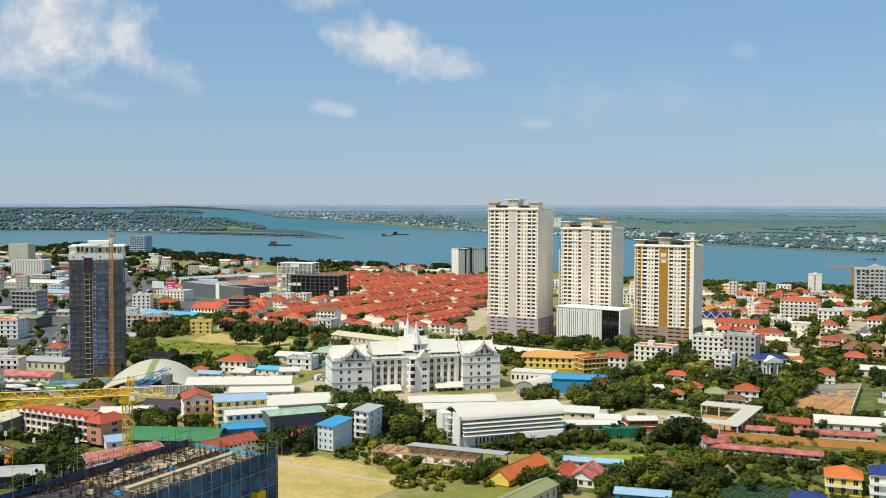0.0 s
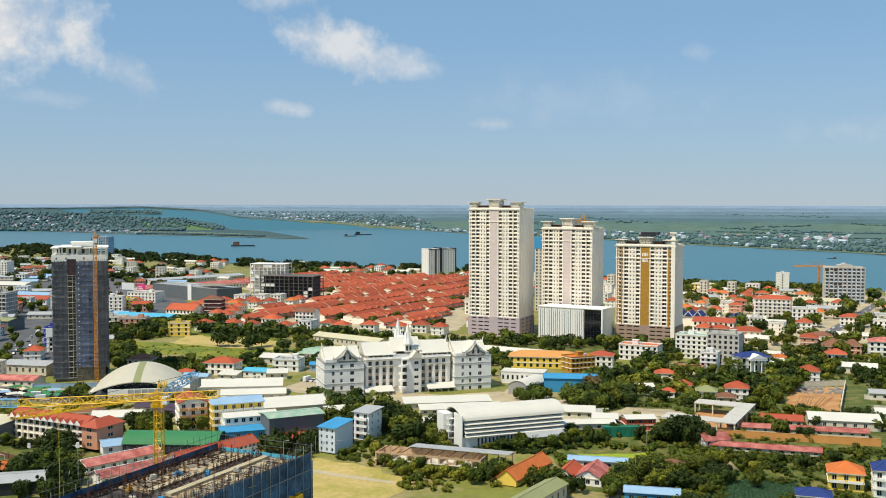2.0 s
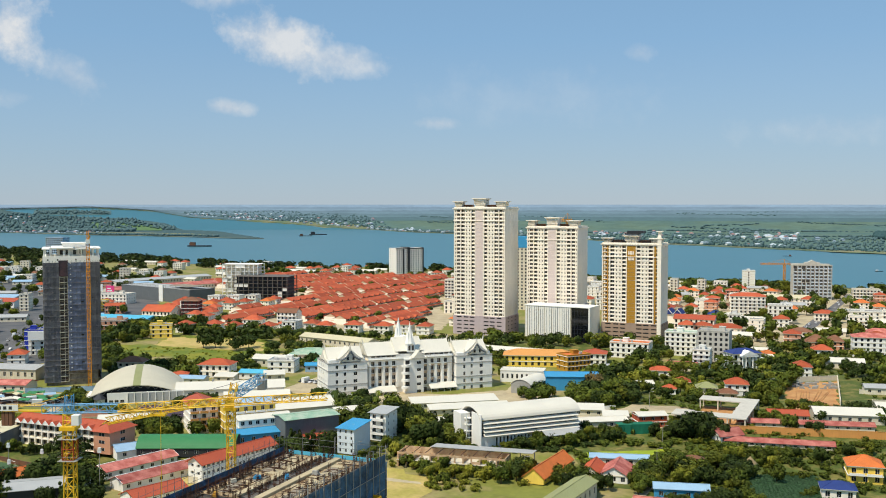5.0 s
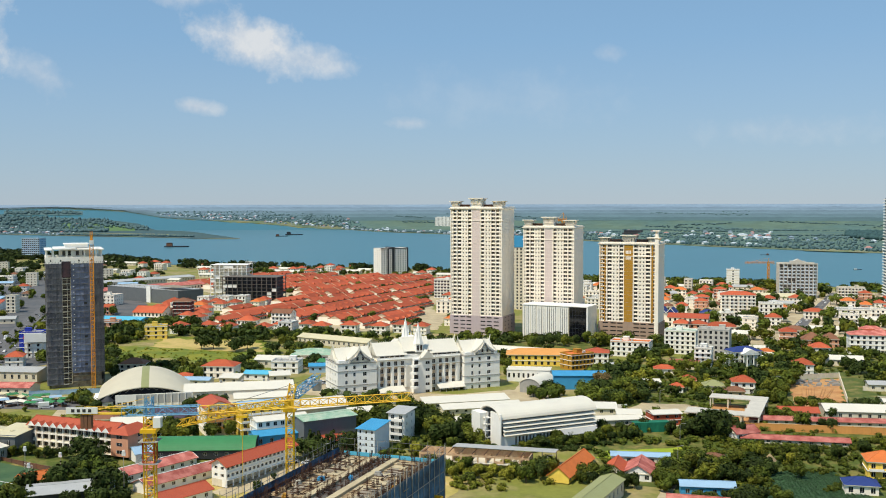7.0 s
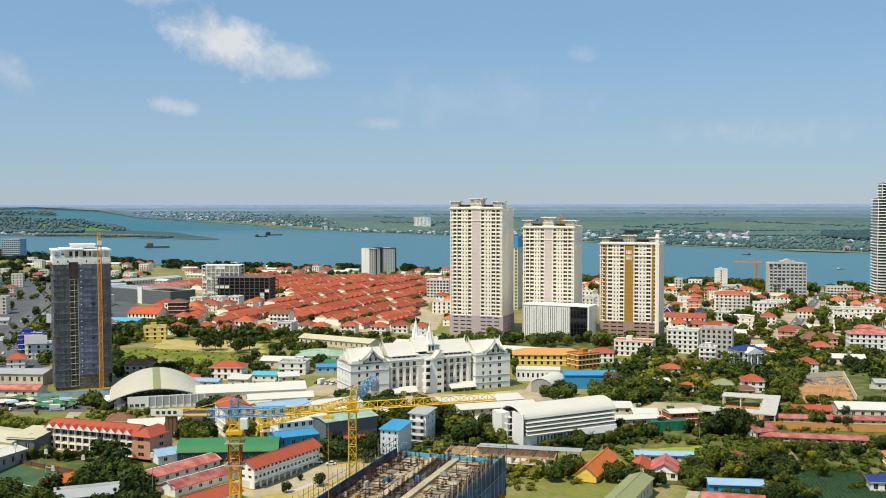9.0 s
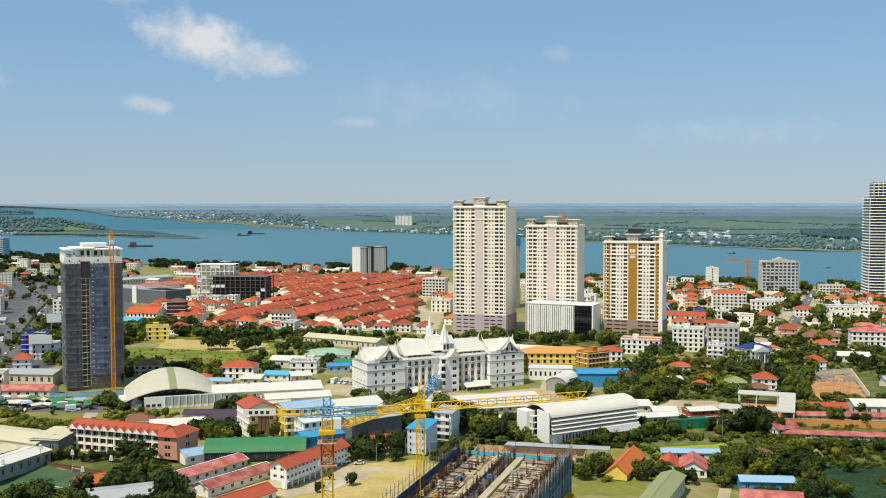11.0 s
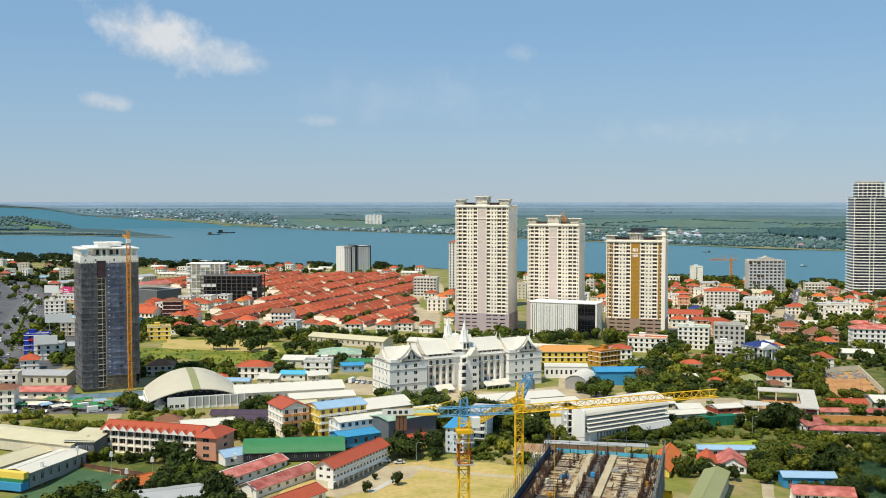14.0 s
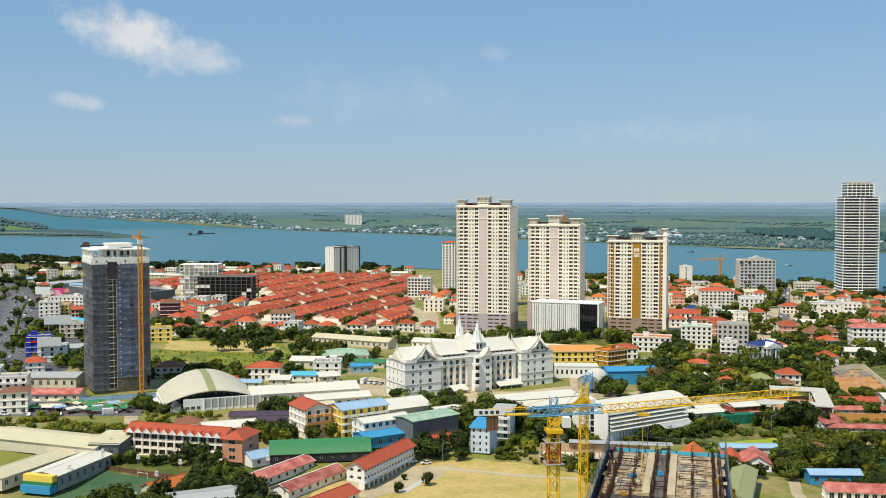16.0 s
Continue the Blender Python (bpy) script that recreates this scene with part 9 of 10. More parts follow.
while got < 190:
    c, sp = rnd_f.choice(knots)
    az = c + rnd_f.gauss(0, sp)
    if not 2.5 < az < 32:
        continue
    r = np.interp(az, *zip(*FAR)) + (260 + np.interp(az, (3, 14), (0, 330)) + abs(rnd_f.gauss(0, 1)) * 330 if rnd_f.random() < 0.85 else 130)
    i = rnd_f.choices(range(4), (3, 4, 3, 3))[0]
    k = rnd_f.uniform(0.4, 0.95)
    m = pose(*polar(az, r, 1.0), 0, 0, rnd_f.uniform(-40, 40)) @ Matrix.Diagonal((k, k, k, 1))
    got += 1
    if first[i]:
        FAR_STOCK[i].matrix_world = m
        first[i] = False
    else:
        copy_thing(FAR_STOCK[i], m).matrix_world = m


def roofscape(name, label, spots, wall_key, roof_key):
    """Houses too far off to tell apart, joined."""
    s = Solid()
    for x, y, z, k, a in spots:
        q = Solid().box(-8 * k, -6 * k, 0, 8 * k, 6 * k, 6 * k)
        q.add([(-9 * k, -7 * k, 6 * k), (9 * k, -7 * k, 6 * k), (9 * k, 7 * k, 6 * k), (-9 * k, 7 * k, 6 * k), (-3 * k, 0, 10 * k), (3 * k, 0, 10 * k)],
              [(0, 1, 5, 4), (2, 3, 4, 5), (1, 2, 5), (3, 0, 4), (3, 2, 1, 0)], 1)
        s.join(q.turned(a, x, y, z))
    tagged(new(name, s.mesh(name, M[wall_key], M[roof_key])), label, "houses", "", "stuff")


for wall_key, roof_key, n_cape, n_bank in (("hazed_white", "hazed_roof", 60, 60), ("hazed_white", "hazed_white", 80, 120), ("hazed_white", "hazed_red", 50, 40)):
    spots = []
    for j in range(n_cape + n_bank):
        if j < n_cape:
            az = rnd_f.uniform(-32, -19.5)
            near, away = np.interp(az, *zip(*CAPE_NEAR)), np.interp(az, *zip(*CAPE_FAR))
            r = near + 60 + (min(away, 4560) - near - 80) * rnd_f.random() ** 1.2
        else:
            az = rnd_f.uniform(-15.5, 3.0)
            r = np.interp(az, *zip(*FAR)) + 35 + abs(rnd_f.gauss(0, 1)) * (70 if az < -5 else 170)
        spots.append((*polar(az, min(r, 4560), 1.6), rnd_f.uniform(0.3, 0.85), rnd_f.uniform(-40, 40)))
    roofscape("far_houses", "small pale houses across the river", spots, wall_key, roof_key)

# ---------------------------------------------------------------- trees and planting
ALL = ("leaf", "leaf_dark", "leaf", "leaf_warm", "leaf_dark")
FOOT += [(140, 552, 18), (128, 532, 12), (156, 585, 14), (-245, 388, 16), (-252, 368, 14), (-236, 380, 10), (-127, 186, 4), (-109, 231, 4), (-272, 566, 5)]
RND = ("round", "round", "wide")
FOOT += [(2, 556, 10), (12, 557, 10), (20, 572, 8)]
# right-hand gardens
FOOT += [(26, 450, 8), (31, 445, 6), (37, 464, 9), (98, 544, 8), (82, 548, 8), (74, 572, 7), (62, 550, 6), (130, 634, 12), (124, 640, 9), (50, 513, 13), (35, 513, 10), (16, 424, 13), (4, 426, 8), (28, 424, 7)]
grove([(20, 515), (66, 528), (110, 520), (112, 560), (175, 612), (240, 700), (150, 690), (112, 640), (40, 650), (22, 600)], 125, 3.5, 8.5, RND, ALL + ("leaf_light",), 1, 3.8)
grove([(-4, 440), (20, 442), (55, 446), (50, 470), (30, 465), (5, 455)], 22, 3, 6, RND, ALL, 2, 3.8)
grove([(9, 362), (15, 358), (24, 384), (17, 392)], 14, 5, 8, RND, ALL, 401, 3.2)
grove([(27, 372), (32, 368), (36, 392), (29, 394)], 9, 5, 8, RND, ALL, 402, 3.2)
grove([(32, 374), (56, 368), (60, 396), (40, 404), (30, 396)], 15, 5, 8, RND, ALL, 403, 4.6)
grove([(12, 340), (24, 336), (50, 345), (46, 354), (20, 350)], 18, 4, 7, RND, ALL, 404, 3.2)
grove([(-8, 360), (2, 366), (-2, 372), (-10, 372)], 6, 4, 6, ("round",), ALL, 405, 3.2)
grove([(40, 360), (100, 395), (130, 430), (60, 418), (46, 406), (44, 380)], 22, 3, 7, RND, ALL + ("leaf_light",), 3, 3.8)
grove([(98, 455), (150, 460), (180, 500), (150, 512), (110, 515), (95, 480)], 24, 4, 8, RND, ALL, 5, 4.0)
grove([(100, 520), (116, 518), (140, 592), (120, 600), (104, 560)], 22, 5, 10, RND, ALL, 505, 3.4)
grove([(118, 640), (230, 690), (245, 760), (150, 760), (112, 720)], 64, 4, 9, RND, ALL, 506, 4.2)
grove([(-48, 428), (-6, 432), (10, 448), (6, 462), (-30, 448), (-50, 440)], 22, 3, 6, RND, ALL, 406, 3.6)
grove([(-62, 372), (-20, 390), (-34, 405), (-84, 408), (-80, 398)], 30, 3, 6, ("round",), ("leaf", "leaf_light"), 6, 3.6)
grove([(-40, 372), (-8, 372), (-12, 392), (-36, 392)], 12, 4.5, 8, ("round",), ALL, 66, 3.6)
grove([(-110, 455), (-70, 432), (-55, 432), (-52, 470), (-90, 505), (-118, 500)], 44, 6, 11, RND, ALL, 7, 4)
grove([(-132, 425), (-112, 415), (-104, 424), (-118, 445), (-130, 440)], 12, 6, 10, ("round", "tall"), ("leaf_dark",), 8, 3)
grove([(-138, 520), (-100, 505), (-95, 525), (-130, 540)], 16, 5, 9, ("round", "palm"), ALL, 9, 4)
grove([(-20, 530), (-8, 530), (4, 556), (-24, 552)], 9, 5, 9, ("round",), ALL, 10, 4)
grove([(8, 520), (40, 520), (45, 600), (12, 610)], 30, 6, 11, RND, ALL, 11, 4)
# trees below the towers and by the field
grove([(-60, 760), (-10, 745), (60, 725), (110, 720), (105, 735), (20, 765), (-55, 790)], 46, 6, 10, ("round",), ALL, 12, 4)
grove([(-286, 637), (-266, 656), (-240, 642), (-233, 662), (-200, 612), (-190, 600), (-280, 620)], 46, 4, 8, ("round", "bush"), ALL, 13, 3.6)
grove([(-352, 780), (-318, 748), (-294, 806), (-208, 780), (-160, 760), (-160, 800), (-300, 835), (-345, 830)], 80, 5, 10, RND + ("bush",), ALL, 14, 4.5)
grove([(-350, 720), (-320, 748), (-316, 718), (-286, 680), (-300, 640), (-345, 670)], 44, 4, 9, RND, ALL, 514, 4.2)
for x, y, h in ((-282, 803, 9), (-261, 792, 8), (-247, 787, 8), (-246, 729, 10), (-237, 729, 9), (-219, 718, 9), (-212, 728, 10), (-191, 708, 9), (-207, 767, 8), (-235, 786, 6)):
    LATER.append((x, y, h, "wide", "leaf_dark", 1.0))
grove([(-330, 790), (-300, 860), (-250, 870), (-270, 890), (-340, 870)], 30, 6, 11, RND, ALL, 16, 5)
# school and pitch
grove([(-255, 418), (-232, 410), (-228, 414), (-250, 426)], 9, 3, 5, ("round",), ALL, 17, 3.4)
grove([(-214, 383), (-200, 387), (-196, 356), (-212, 352), (-216, 366)], 30, 6, 10, RND, ("leaf_dark", "leaf"), 18, 3.6)
grove([(-205, 372), (-190, 365), (-182, 340), (-205, 340)], 14, 6, 10, ("tall", "round"), ("leaf_dark",), 19, 3)
grove([(-250, 360), (-222, 366), (-216, 340), (-250, 335)], 20, 5, 9, ("round",), ALL, 20, 3.6)
grove([(-300, 478), (-250, 470), (-248, 482), (-300, 500)], 40, 2, 4, ("bush",), ("leaf", "leaf_light"), 21, 2.5)
grove([(-270, 530), (-250, 512), (-246, 520), (-262, 545)], 14, 4, 7, ("round",), ALL, 22, 2.5)
grove([(-205, 505), (-196, 500), (-180, 515), (-195, 535)], 12, 4, 8, ("round",), ALL, 23, 3)
grove([(-205, 440), (-150, 455), (-160, 470), (-205, 462)], 14, 5, 8, ("round", "tall"), ALL, 24, 3)
grove([(-180, 470), (-215, 470), (-215, 455), (-190, 450)], 10, 4, 8, ("round",), ALL, 25, 3)
for x, y, h in ((-220, 418, 11), (-214, 402, 9), (-128.5, 372.4, 5), (-137, 381, 3), (-140, 364.5, 4), (-113, 408, 6), (-121, 411, 8), (-127, 414, 9), (53, 446, 11), (60, 452, 10), (47, 453, 9), (55, 456, 11), (64, 446, 7)):
    plant(x, y, h, "wide" if h > 8 else "round", "leaf_dark", 5)
# palms and street trees through the town
grove([(130, 760), (330, 700), (520, 1000), (480, 1160), (250, 1290), (120, 1330), (110, 900)], 280, 6, 12, ("round", "round", "wide", "palm"), ALL, 26, 6)
grove([(-440, 620), (-345, 640), (-330, 760), (-390, 1000), (-460, 1350), (-800, 1700), (-560, 800)], 150, 5, 10, ("round",), ALL, 27, 7)
wood("riverside_trees", [(-470, 1640), (-60, 1560), (-40, 1590), (-470, 1740), (-900, 2100), (-1250, 2430), (-1300, 2350), (-900, 1950)], 250, 7, 15, M["leaf_dark"], "dark trees along the near river bank", 3)
wood("town_trees", [(-1300, 2300), (-500, 1650), (-470, 1350), (-900, 1300), (-1500, 1900)], 330, 6, 13, M["leaf_dark"], "dark trees among the far town", 4)
wood("riverside_trees", [(60, 1380), (300, 1300), (480, 1210), (560, 1080), (500, 1180), (300, 1330), (60, 1420)], 120, 6, 12, M["leaf"], "trees along the near river bank", 5)
wood("shrubs", [(-2, 400), (36, 400), (60, 440), (100, 470), (112, 520), (136, 600), (235, 700), (60, 640), (20, 530), (20, 500), (-8, 440)], 620, 1.2, 3.2, M["leaf"], "low shrubs and undergrowth between the houses", 6)
wood("shrubs", [(-62, 360), (-10, 380), (-45, 405), (-84, 402)], 40, 1.5, 3, M["leaf_light"], "low shrubs beside the lot", 7)

grove([(-420, 520), (-336, 505), (-336, 640), (-380, 690), (-420, 640)], 26, 4, 8, ("round",), ALL, 51, 4)
grove([(-392, 700), (-345, 660), (-340, 800), (-420, 900)], 30, 5, 9, ("round",), ALL, 52, 5)
grove([(-175, 770), (-90, 740), (0, 715), (20, 725), (-80, 775), (-165, 815), (-270, 835)], 70, 4, 8, ("round", "bush"), ALL, 53, 4)
grove([(-300, 472), (-262, 500), (-300, 515), (-340, 505)], 20, 2, 5, ("bush", "round"), ("leaf", "leaf_light"), 54, 3)
grove([(-60, 560), (-34, 566), (-10, 640), (-30, 680), (-70, 640)], 10, 4, 8, ("round",), ALL, 55, 5)
grove([(-215, 640), (-160, 625), (-130, 690), (-190, 720)], 24, 4, 8, ("round",), ALL, 56, 4)
FOOT += [(60, 350, 15), (68, 376, 13), (48, 338, 10), (76, 352, 10)]
wood("shrubs", [(-60, 420), (-4, 424), (14, 440), (12, 462), (-36, 446), (-60, 436)], 150, 0.8, 2.4, M["leaf_dark"], "dark undergrowth beside the vaulted hall", 19)
wood("shrubs", [(30, 330), (130, 380), (150, 440), (60, 440), (36, 420)], 420, 1.0, 2.8, M["leaf"], "undergrowth round the gardens", 9)
wood("shrubs", [(-8, 395), (30, 335), (60, 390), (130, 440), (112, 520), (60, 500), (20, 470)], 220, 1.0, 3.0, M["leaf_warm"], "yellow-green shrubs round the gardens", 15)
wood("shrubs", [(-314, 719), (-284, 683), (-255, 687), (-209, 646), (-170, 625), (-188, 700), (-220, 712), (-285, 738)], 170, 0.5, 1.2, M["leaf_light"], "rough tufts in the overgrown field", 10)
wood("shrubs", [(-130, 520), (-95, 500), (-40, 490), (-50, 430), (-95, 430), (-125, 470)], 150, 1.0, 2.6, M["leaf"], "undergrowth between the halls", 11)

grove([(30, 668), (90, 655), (122, 636), (146, 690), (120, 735), (60, 715)], 44, 4, 9, RND, ALL, 81, 4.2)
grove([(176, 530), (262, 590), (300, 690), (250, 740), (190, 640), (178, 600)], 80, 4, 9, RND, ALL, 82, 4.4)
grove([(-100, 410), (-66, 402), (-44, 425), (-95, 434)], 12, 3, 6, ("round",), ("leaf", "leaf_light"), 83, 3.4)
grove([(-30, 640), (-60, 690), (0, 690), (30, 640)], 18, 4, 8, RND, ALL, 84, 4.2)
wood("shrubs", [(-100, 408), (-66, 398), (-40, 425), (-95, 436)], 90, 0.8, 2.2, M["leaf"], "scrub beside the brick range", 12)
wood("shrubs", [(170, 520), (262, 590), (300, 690), (230, 740), (150, 680), (178, 600)], 260, 1.0, 2.8, M["leaf"], "undergrowth among the yards", 13)

FOOT += [(-224, 366, 12), (-232, 368, 9), (-218, 372, 8)]
grove([(-262, 474), (-200, 470), (-200, 492), (-226, 505), (-258, 512)], 16, 2, 5, ("bush", "round"), ("leaf", "leaf_light"), 85, 3.4)
wood("shrubs", [(-262, 474), (-200, 470), (-196, 498), (-226, 510), (-262, 520)], 110, 0.6, 1.8, M["leaf_light"], "dry scrub along the lane", 14)
for j in range(70):
    f = j / 69
    LATER.append((np.interp(f, (0, 0.13, 0.42, 0.74, 1), (-389, -402, -431, -462, -484)), 735 + 371 * f, 1.3 + (j * 7 % 5) * 0.15, "bush", "leaf", 1.0))
LATER += [(22, 562, 10, "wide", "leaf_dry", 1.0), (27, 566, 9, "round", "leaf_dry", 1.0), (18, 552, 5, "round", "leaf_dry", 1.0)]
FOOT += [(4, 560, 9), (12, 560, 9), (-8, 556, 8)]

grove([(-335, 700), (-300, 640), (-262, 640), (-286, 682), (-318, 722)], 34, 4, 8, RND, ALL, 87, 3.8)
grove([(-178, 700), (-160, 640), (-148, 660), (-160, 740), (-186, 745)], 22, 4, 8, RND, ALL, 88, 3.8)
grove([(-205, 620), (-165, 615), (-150, 660), (-190, 640)], 12, 3, 7, RND, ALL, 89, 3.8)
grove([(-120, 640), (-60, 610), (-40, 690), (-110, 700)], 22, 4, 8, RND, ALL, 90, 4.2)
grove([(-262, 352), (-215, 345), (-190, 352), (-205, 375), (-225, 362)], 20, 4, 8, ("round", "tall"), ("leaf_dark", "leaf"), 91, 3.4)

grove([(-72, 838), (-22, 846), (-6, 960), (-22, 1180), (-66, 1080), (-58, 960)], 36, 4, 8, ("round",), ALL, 92, 4.5)
grove([(-420, 1500), (-150, 1450), (-40, 1430), (-36, 1560), (-400, 1640)], 90, 5, 10, ("round",), ALL, 93, 6)

mass_trees()


def far_crowns(name, spots, m, seed):
    """Tree crowns so far off that they melt into one soft canopy: uneven closed forms, joined."""
    bm = bmesh.new()
    bmesh.ops.create_icosphere(bm, subdivisions=1, radius=1.0)
    base = np.array([v.co[:] for v in bm.verts])
    bm.verts.index_update()
    faces = np.array([[v.index for v in f.verts] for f in bm.faces])
    bm.free()
    rng = np.random.default_rng(seed)
    vs, fs = [], []
    for k, (x, y, z, w, h) in enumerate(spots):
        q = base * rng.uniform(0.72, 1.2, (len(base), 1)) * (w, w * 0.8, h) + (x, y, z + h * 0.7)
        vs.append(q)
        fs.append(faces + k * len(base))
    return data_mesh(name, np.concatenate(vs).tolist(), np.concatenate(fs).tolist(), [m], smooth=True)


def hazed_far_trees(name, label, seed, n, lo_az, hi_az, depth, size, m):
    rnd = random.Random(seed)
    spots = []
    for _ in range(n):
        az = rnd.uniform(lo_az, hi_az)
        r = np.interp(az, *zip(*FAR)) + 60 + rnd.random() ** 1.6 * depth
        if r > 4640:
            continue
        h, w = rnd.uniform(*size), rnd.uniform(0.6, 1.3)
        spots.append((*polar(az, r, 0.5), h * w, h))
    me = far_crowns(name, spots, m, seed)
    return tagged(new(name, me), label, "trees", "", "stuff")


hazed_far_trees("far_bank_trees", "tree belts along the far river bank", 61, 1500, 1, 32, 900, (2.2, 5), M["hazed_wood"])
hazed_far_trees("far_bank_trees", "dark trees along the far water's edge", 64, 420, 3, 32, 160, (2.2, 4.5), M["hazed_wood_dark"])
hazed_far_trees("far_bank_trees", "tree belts along the far river bank", 62, 1300, -15.5, 2, 260, (2.5, 5.5), M["hazed_wood"])


def tree_lines(name, label, seed, n):
    """Hedgerow trees and copses in rows over the farmland."""
    rnd = random.Random(seed)
    spots = []
    for _ in range(n):
        az, span = rnd.uniform(-14, 32), rnd.uniform(1.0, 6.0)
        r = np.interp(az, *zip(*FAR)) + 350 + rnd.random() * 1900
        tilt = rnd.uniform(-20, 20)
        for j in range(int(span / 0.09)):
            if rnd.random() < 0.25:
                continue
            b = az + j * 0.09 + rnd.uniform(-0.03, 0.03)
            q = r + tilt * j * 0.09 + rnd.gauss(0, 10)
            if b > 33 or q > 4640 or q < np.interp(b, *zip(*FAR)) + 200:
                continue
            h, w = rnd.uniform(2.0, 4.5), rnd.uniform(1.2, 2.4)
            spots.append((*polar(b, q, 0.5), h * w, h))
    me = far_crowns(name, spots, M["hazed_wood"], seed)
    return tagged(new(name, me), label, "trees", "", "stuff")


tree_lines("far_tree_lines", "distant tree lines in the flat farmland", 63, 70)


def island_trees(name, label, seed, n, lo, hi, r0, r1, size, m=M["hazed_wood"]):
    rnd = random.Random(seed)
    spots = []
    for _ in range(n):
        az = rnd.uniform(lo, hi)
        r = np.interp(az, (lo, hi), r0) + rnd.random() * (np.interp(az, (lo, hi), r1) - np.interp(az, (lo, hi), r0))
        h, w = rnd.uniform(*size) * 0.6, rnd.uniform(0.7, 1.4)
        spots.append((*polar(az, r, 1.5), h * w, h))
    me = far_crowns(name, spots, m, seed)
    return tagged(new(name, me), label, "trees", "", "stuff")


island_trees("dark_wood", "dense dark wood beyond the far river bank", 76, 1000, 22.6, 26.5, (3300, 2850), (3700, 3900), (9, 16), M["hazed_wood_dark"])
island_trees("dark_wood", "dense dark wood beyond the far river bank", 77, 700, 26.0, 31, (2900, 2750), (3600, 3400), (7, 12), M["hazed_wood_dark"])
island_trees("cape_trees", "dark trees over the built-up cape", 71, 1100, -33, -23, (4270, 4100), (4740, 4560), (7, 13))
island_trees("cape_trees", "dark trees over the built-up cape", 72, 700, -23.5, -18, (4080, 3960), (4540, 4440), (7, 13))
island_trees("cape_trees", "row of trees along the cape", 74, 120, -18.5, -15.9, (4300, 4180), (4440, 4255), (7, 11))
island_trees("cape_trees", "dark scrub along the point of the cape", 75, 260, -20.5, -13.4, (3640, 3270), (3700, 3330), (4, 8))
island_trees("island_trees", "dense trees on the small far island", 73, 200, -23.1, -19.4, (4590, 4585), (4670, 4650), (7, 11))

# ---------------------------------------------------------------- vehicles, stalls, boards, poles and small things


def car(kind, paint):
    th = thing("car" if kind != "truck" else "truck", {"car": "parked %s car with dark windows" % paint, "van": "%s minivan with dark windows" % paint, "truck": "%s box truck on the road" % paint}[kind],
               "vehicle", 0, 0, 0, 0, "traffic")
    L, W, H = {"car": (4.3, 1.8, 0.85), "van": (4.8, 1.9, 1.15), "truck": (7.5, 2.3, 1.2)}[kind]
    m = {"white": M["car_white"], "dark": M["car_dark"], "silver": M["sheet_grey"], "red": M["sign_red"]}[paint]
    s = Solid()
    s.profile([(-L / 2, 0.3), (L / 2, 0.3), (L / 2, H * 0.85), (L * 0.3, H), (-L * 0.42, H), (-L / 2, H * 0.9)], -W / 2, W / 2)
    s.turned(90)
    part("body", s.mesh("body", m), th)
    if kind == "truck":
        part("box", Solid().box(-3.6, -1.15, 0.9, 1.6, 1.15, 3.2).mesh("box", M["sign_white"]), th)
    t = Solid()
    t.profile([(-L * 0.36, H), (L * 0.22, H), (L * 0.1, H + 0.62), (-L * 0.26, H + 0.62)], -W * 0.43, W * 0.43)
    t.turned(90)
    if kind != "truck":
        part("cabin", t.mesh("cabin", M["glass_dark"]), th)
        part("roof_panel", Solid().box(-W * 0.42, -L * 0.25, H + 0.62, W * 0.42, L * 0.09, H + 0.68).turned(90).mesh("roof_panel", m), th)
    w = Solid()
    for x in (-L * 0.31, L * 0.31):
        for y in (-W / 2, W / 2):
            w.bar((x, y - 0.1, 0.33), (x, y + 0.1, 0.33), 0.33, sides=8)
    part("wheel", w.mesh("wheel", M["tyre"]), th, "", kind="stuff")
    return th


CARS = [car("car", "white"), car("car", "dark"), car("car", "silver"), car("van", "white"), car("car", "red"), car("truck", "white")]
fresh = [True] * len(CARS)
rnd_c = random.Random(8)


def put_car(x, y, deg, i=None):
    i = rnd_c.choices(range(6), (5, 4, 4, 3, 1, 1))[0] if i is None else i
    px, py = seat(x, y)
    m = pose(px, py, dip(py) + 0.09, 0, 0, deg)
    if fresh[i]:
        CARS[i].matrix_world = m
        fresh[i] = False
    else:
        copy_thing(CARS[i], m)


LINE_L = [(-383, 655), (-391, 730), (-403, 780), (-432, 887), (-462, 1010), (-485, 1106), (-520, 1195), (-582, 1335)]
for lane in (-9, -5, 4.5, 8.5):
    f = 20.0
    while f < 690:
        d = f
        for (x0, y0), (x1, y1) in zip(LINE_L, LINE_L[1:]):
            ln = math.hypot(x1 - x0, y1 - y0)
            if d < ln:
                ux, uy = (x1 - x0) / ln, (y1 - y0) / ln
                put_car(x0 + ux * d + uy * lane, y0 + uy * d - ux * lane, math.degrees(math.atan2(uy, ux)) + (180 if lane < 0 else 0))
                break
            d -= ln
        f += rnd_c.uniform(14, 52)
for j in range(14):
    f = rnd_c.random()
    put_car(206 + 195 * f + rnd_c.choice((-2.2, 2.2)), 785 + 395 * f, 63.7)
for j in range(20):
    put_car(-332 + j * 3.4 + rnd_c.uniform(-1.2, 1.2), 521 + rnd_c.choice((0, 9, 17)) - j * 0.3 + rnd_c.uniform(-1.5, 1.5), rnd_c.choice((80, 95, 20, 150)) + rnd_c.uniform(-15, 15))
for x, y, a in ((-139.5, 405, 0), (-133, 406.5, 10), (-127, 404, 5), (-120, 431, 20)):
    put_car(x, y, a)
for j in range(7):
    put_car(-150 + j * 3.2, 590 - j * 1.5, 60)


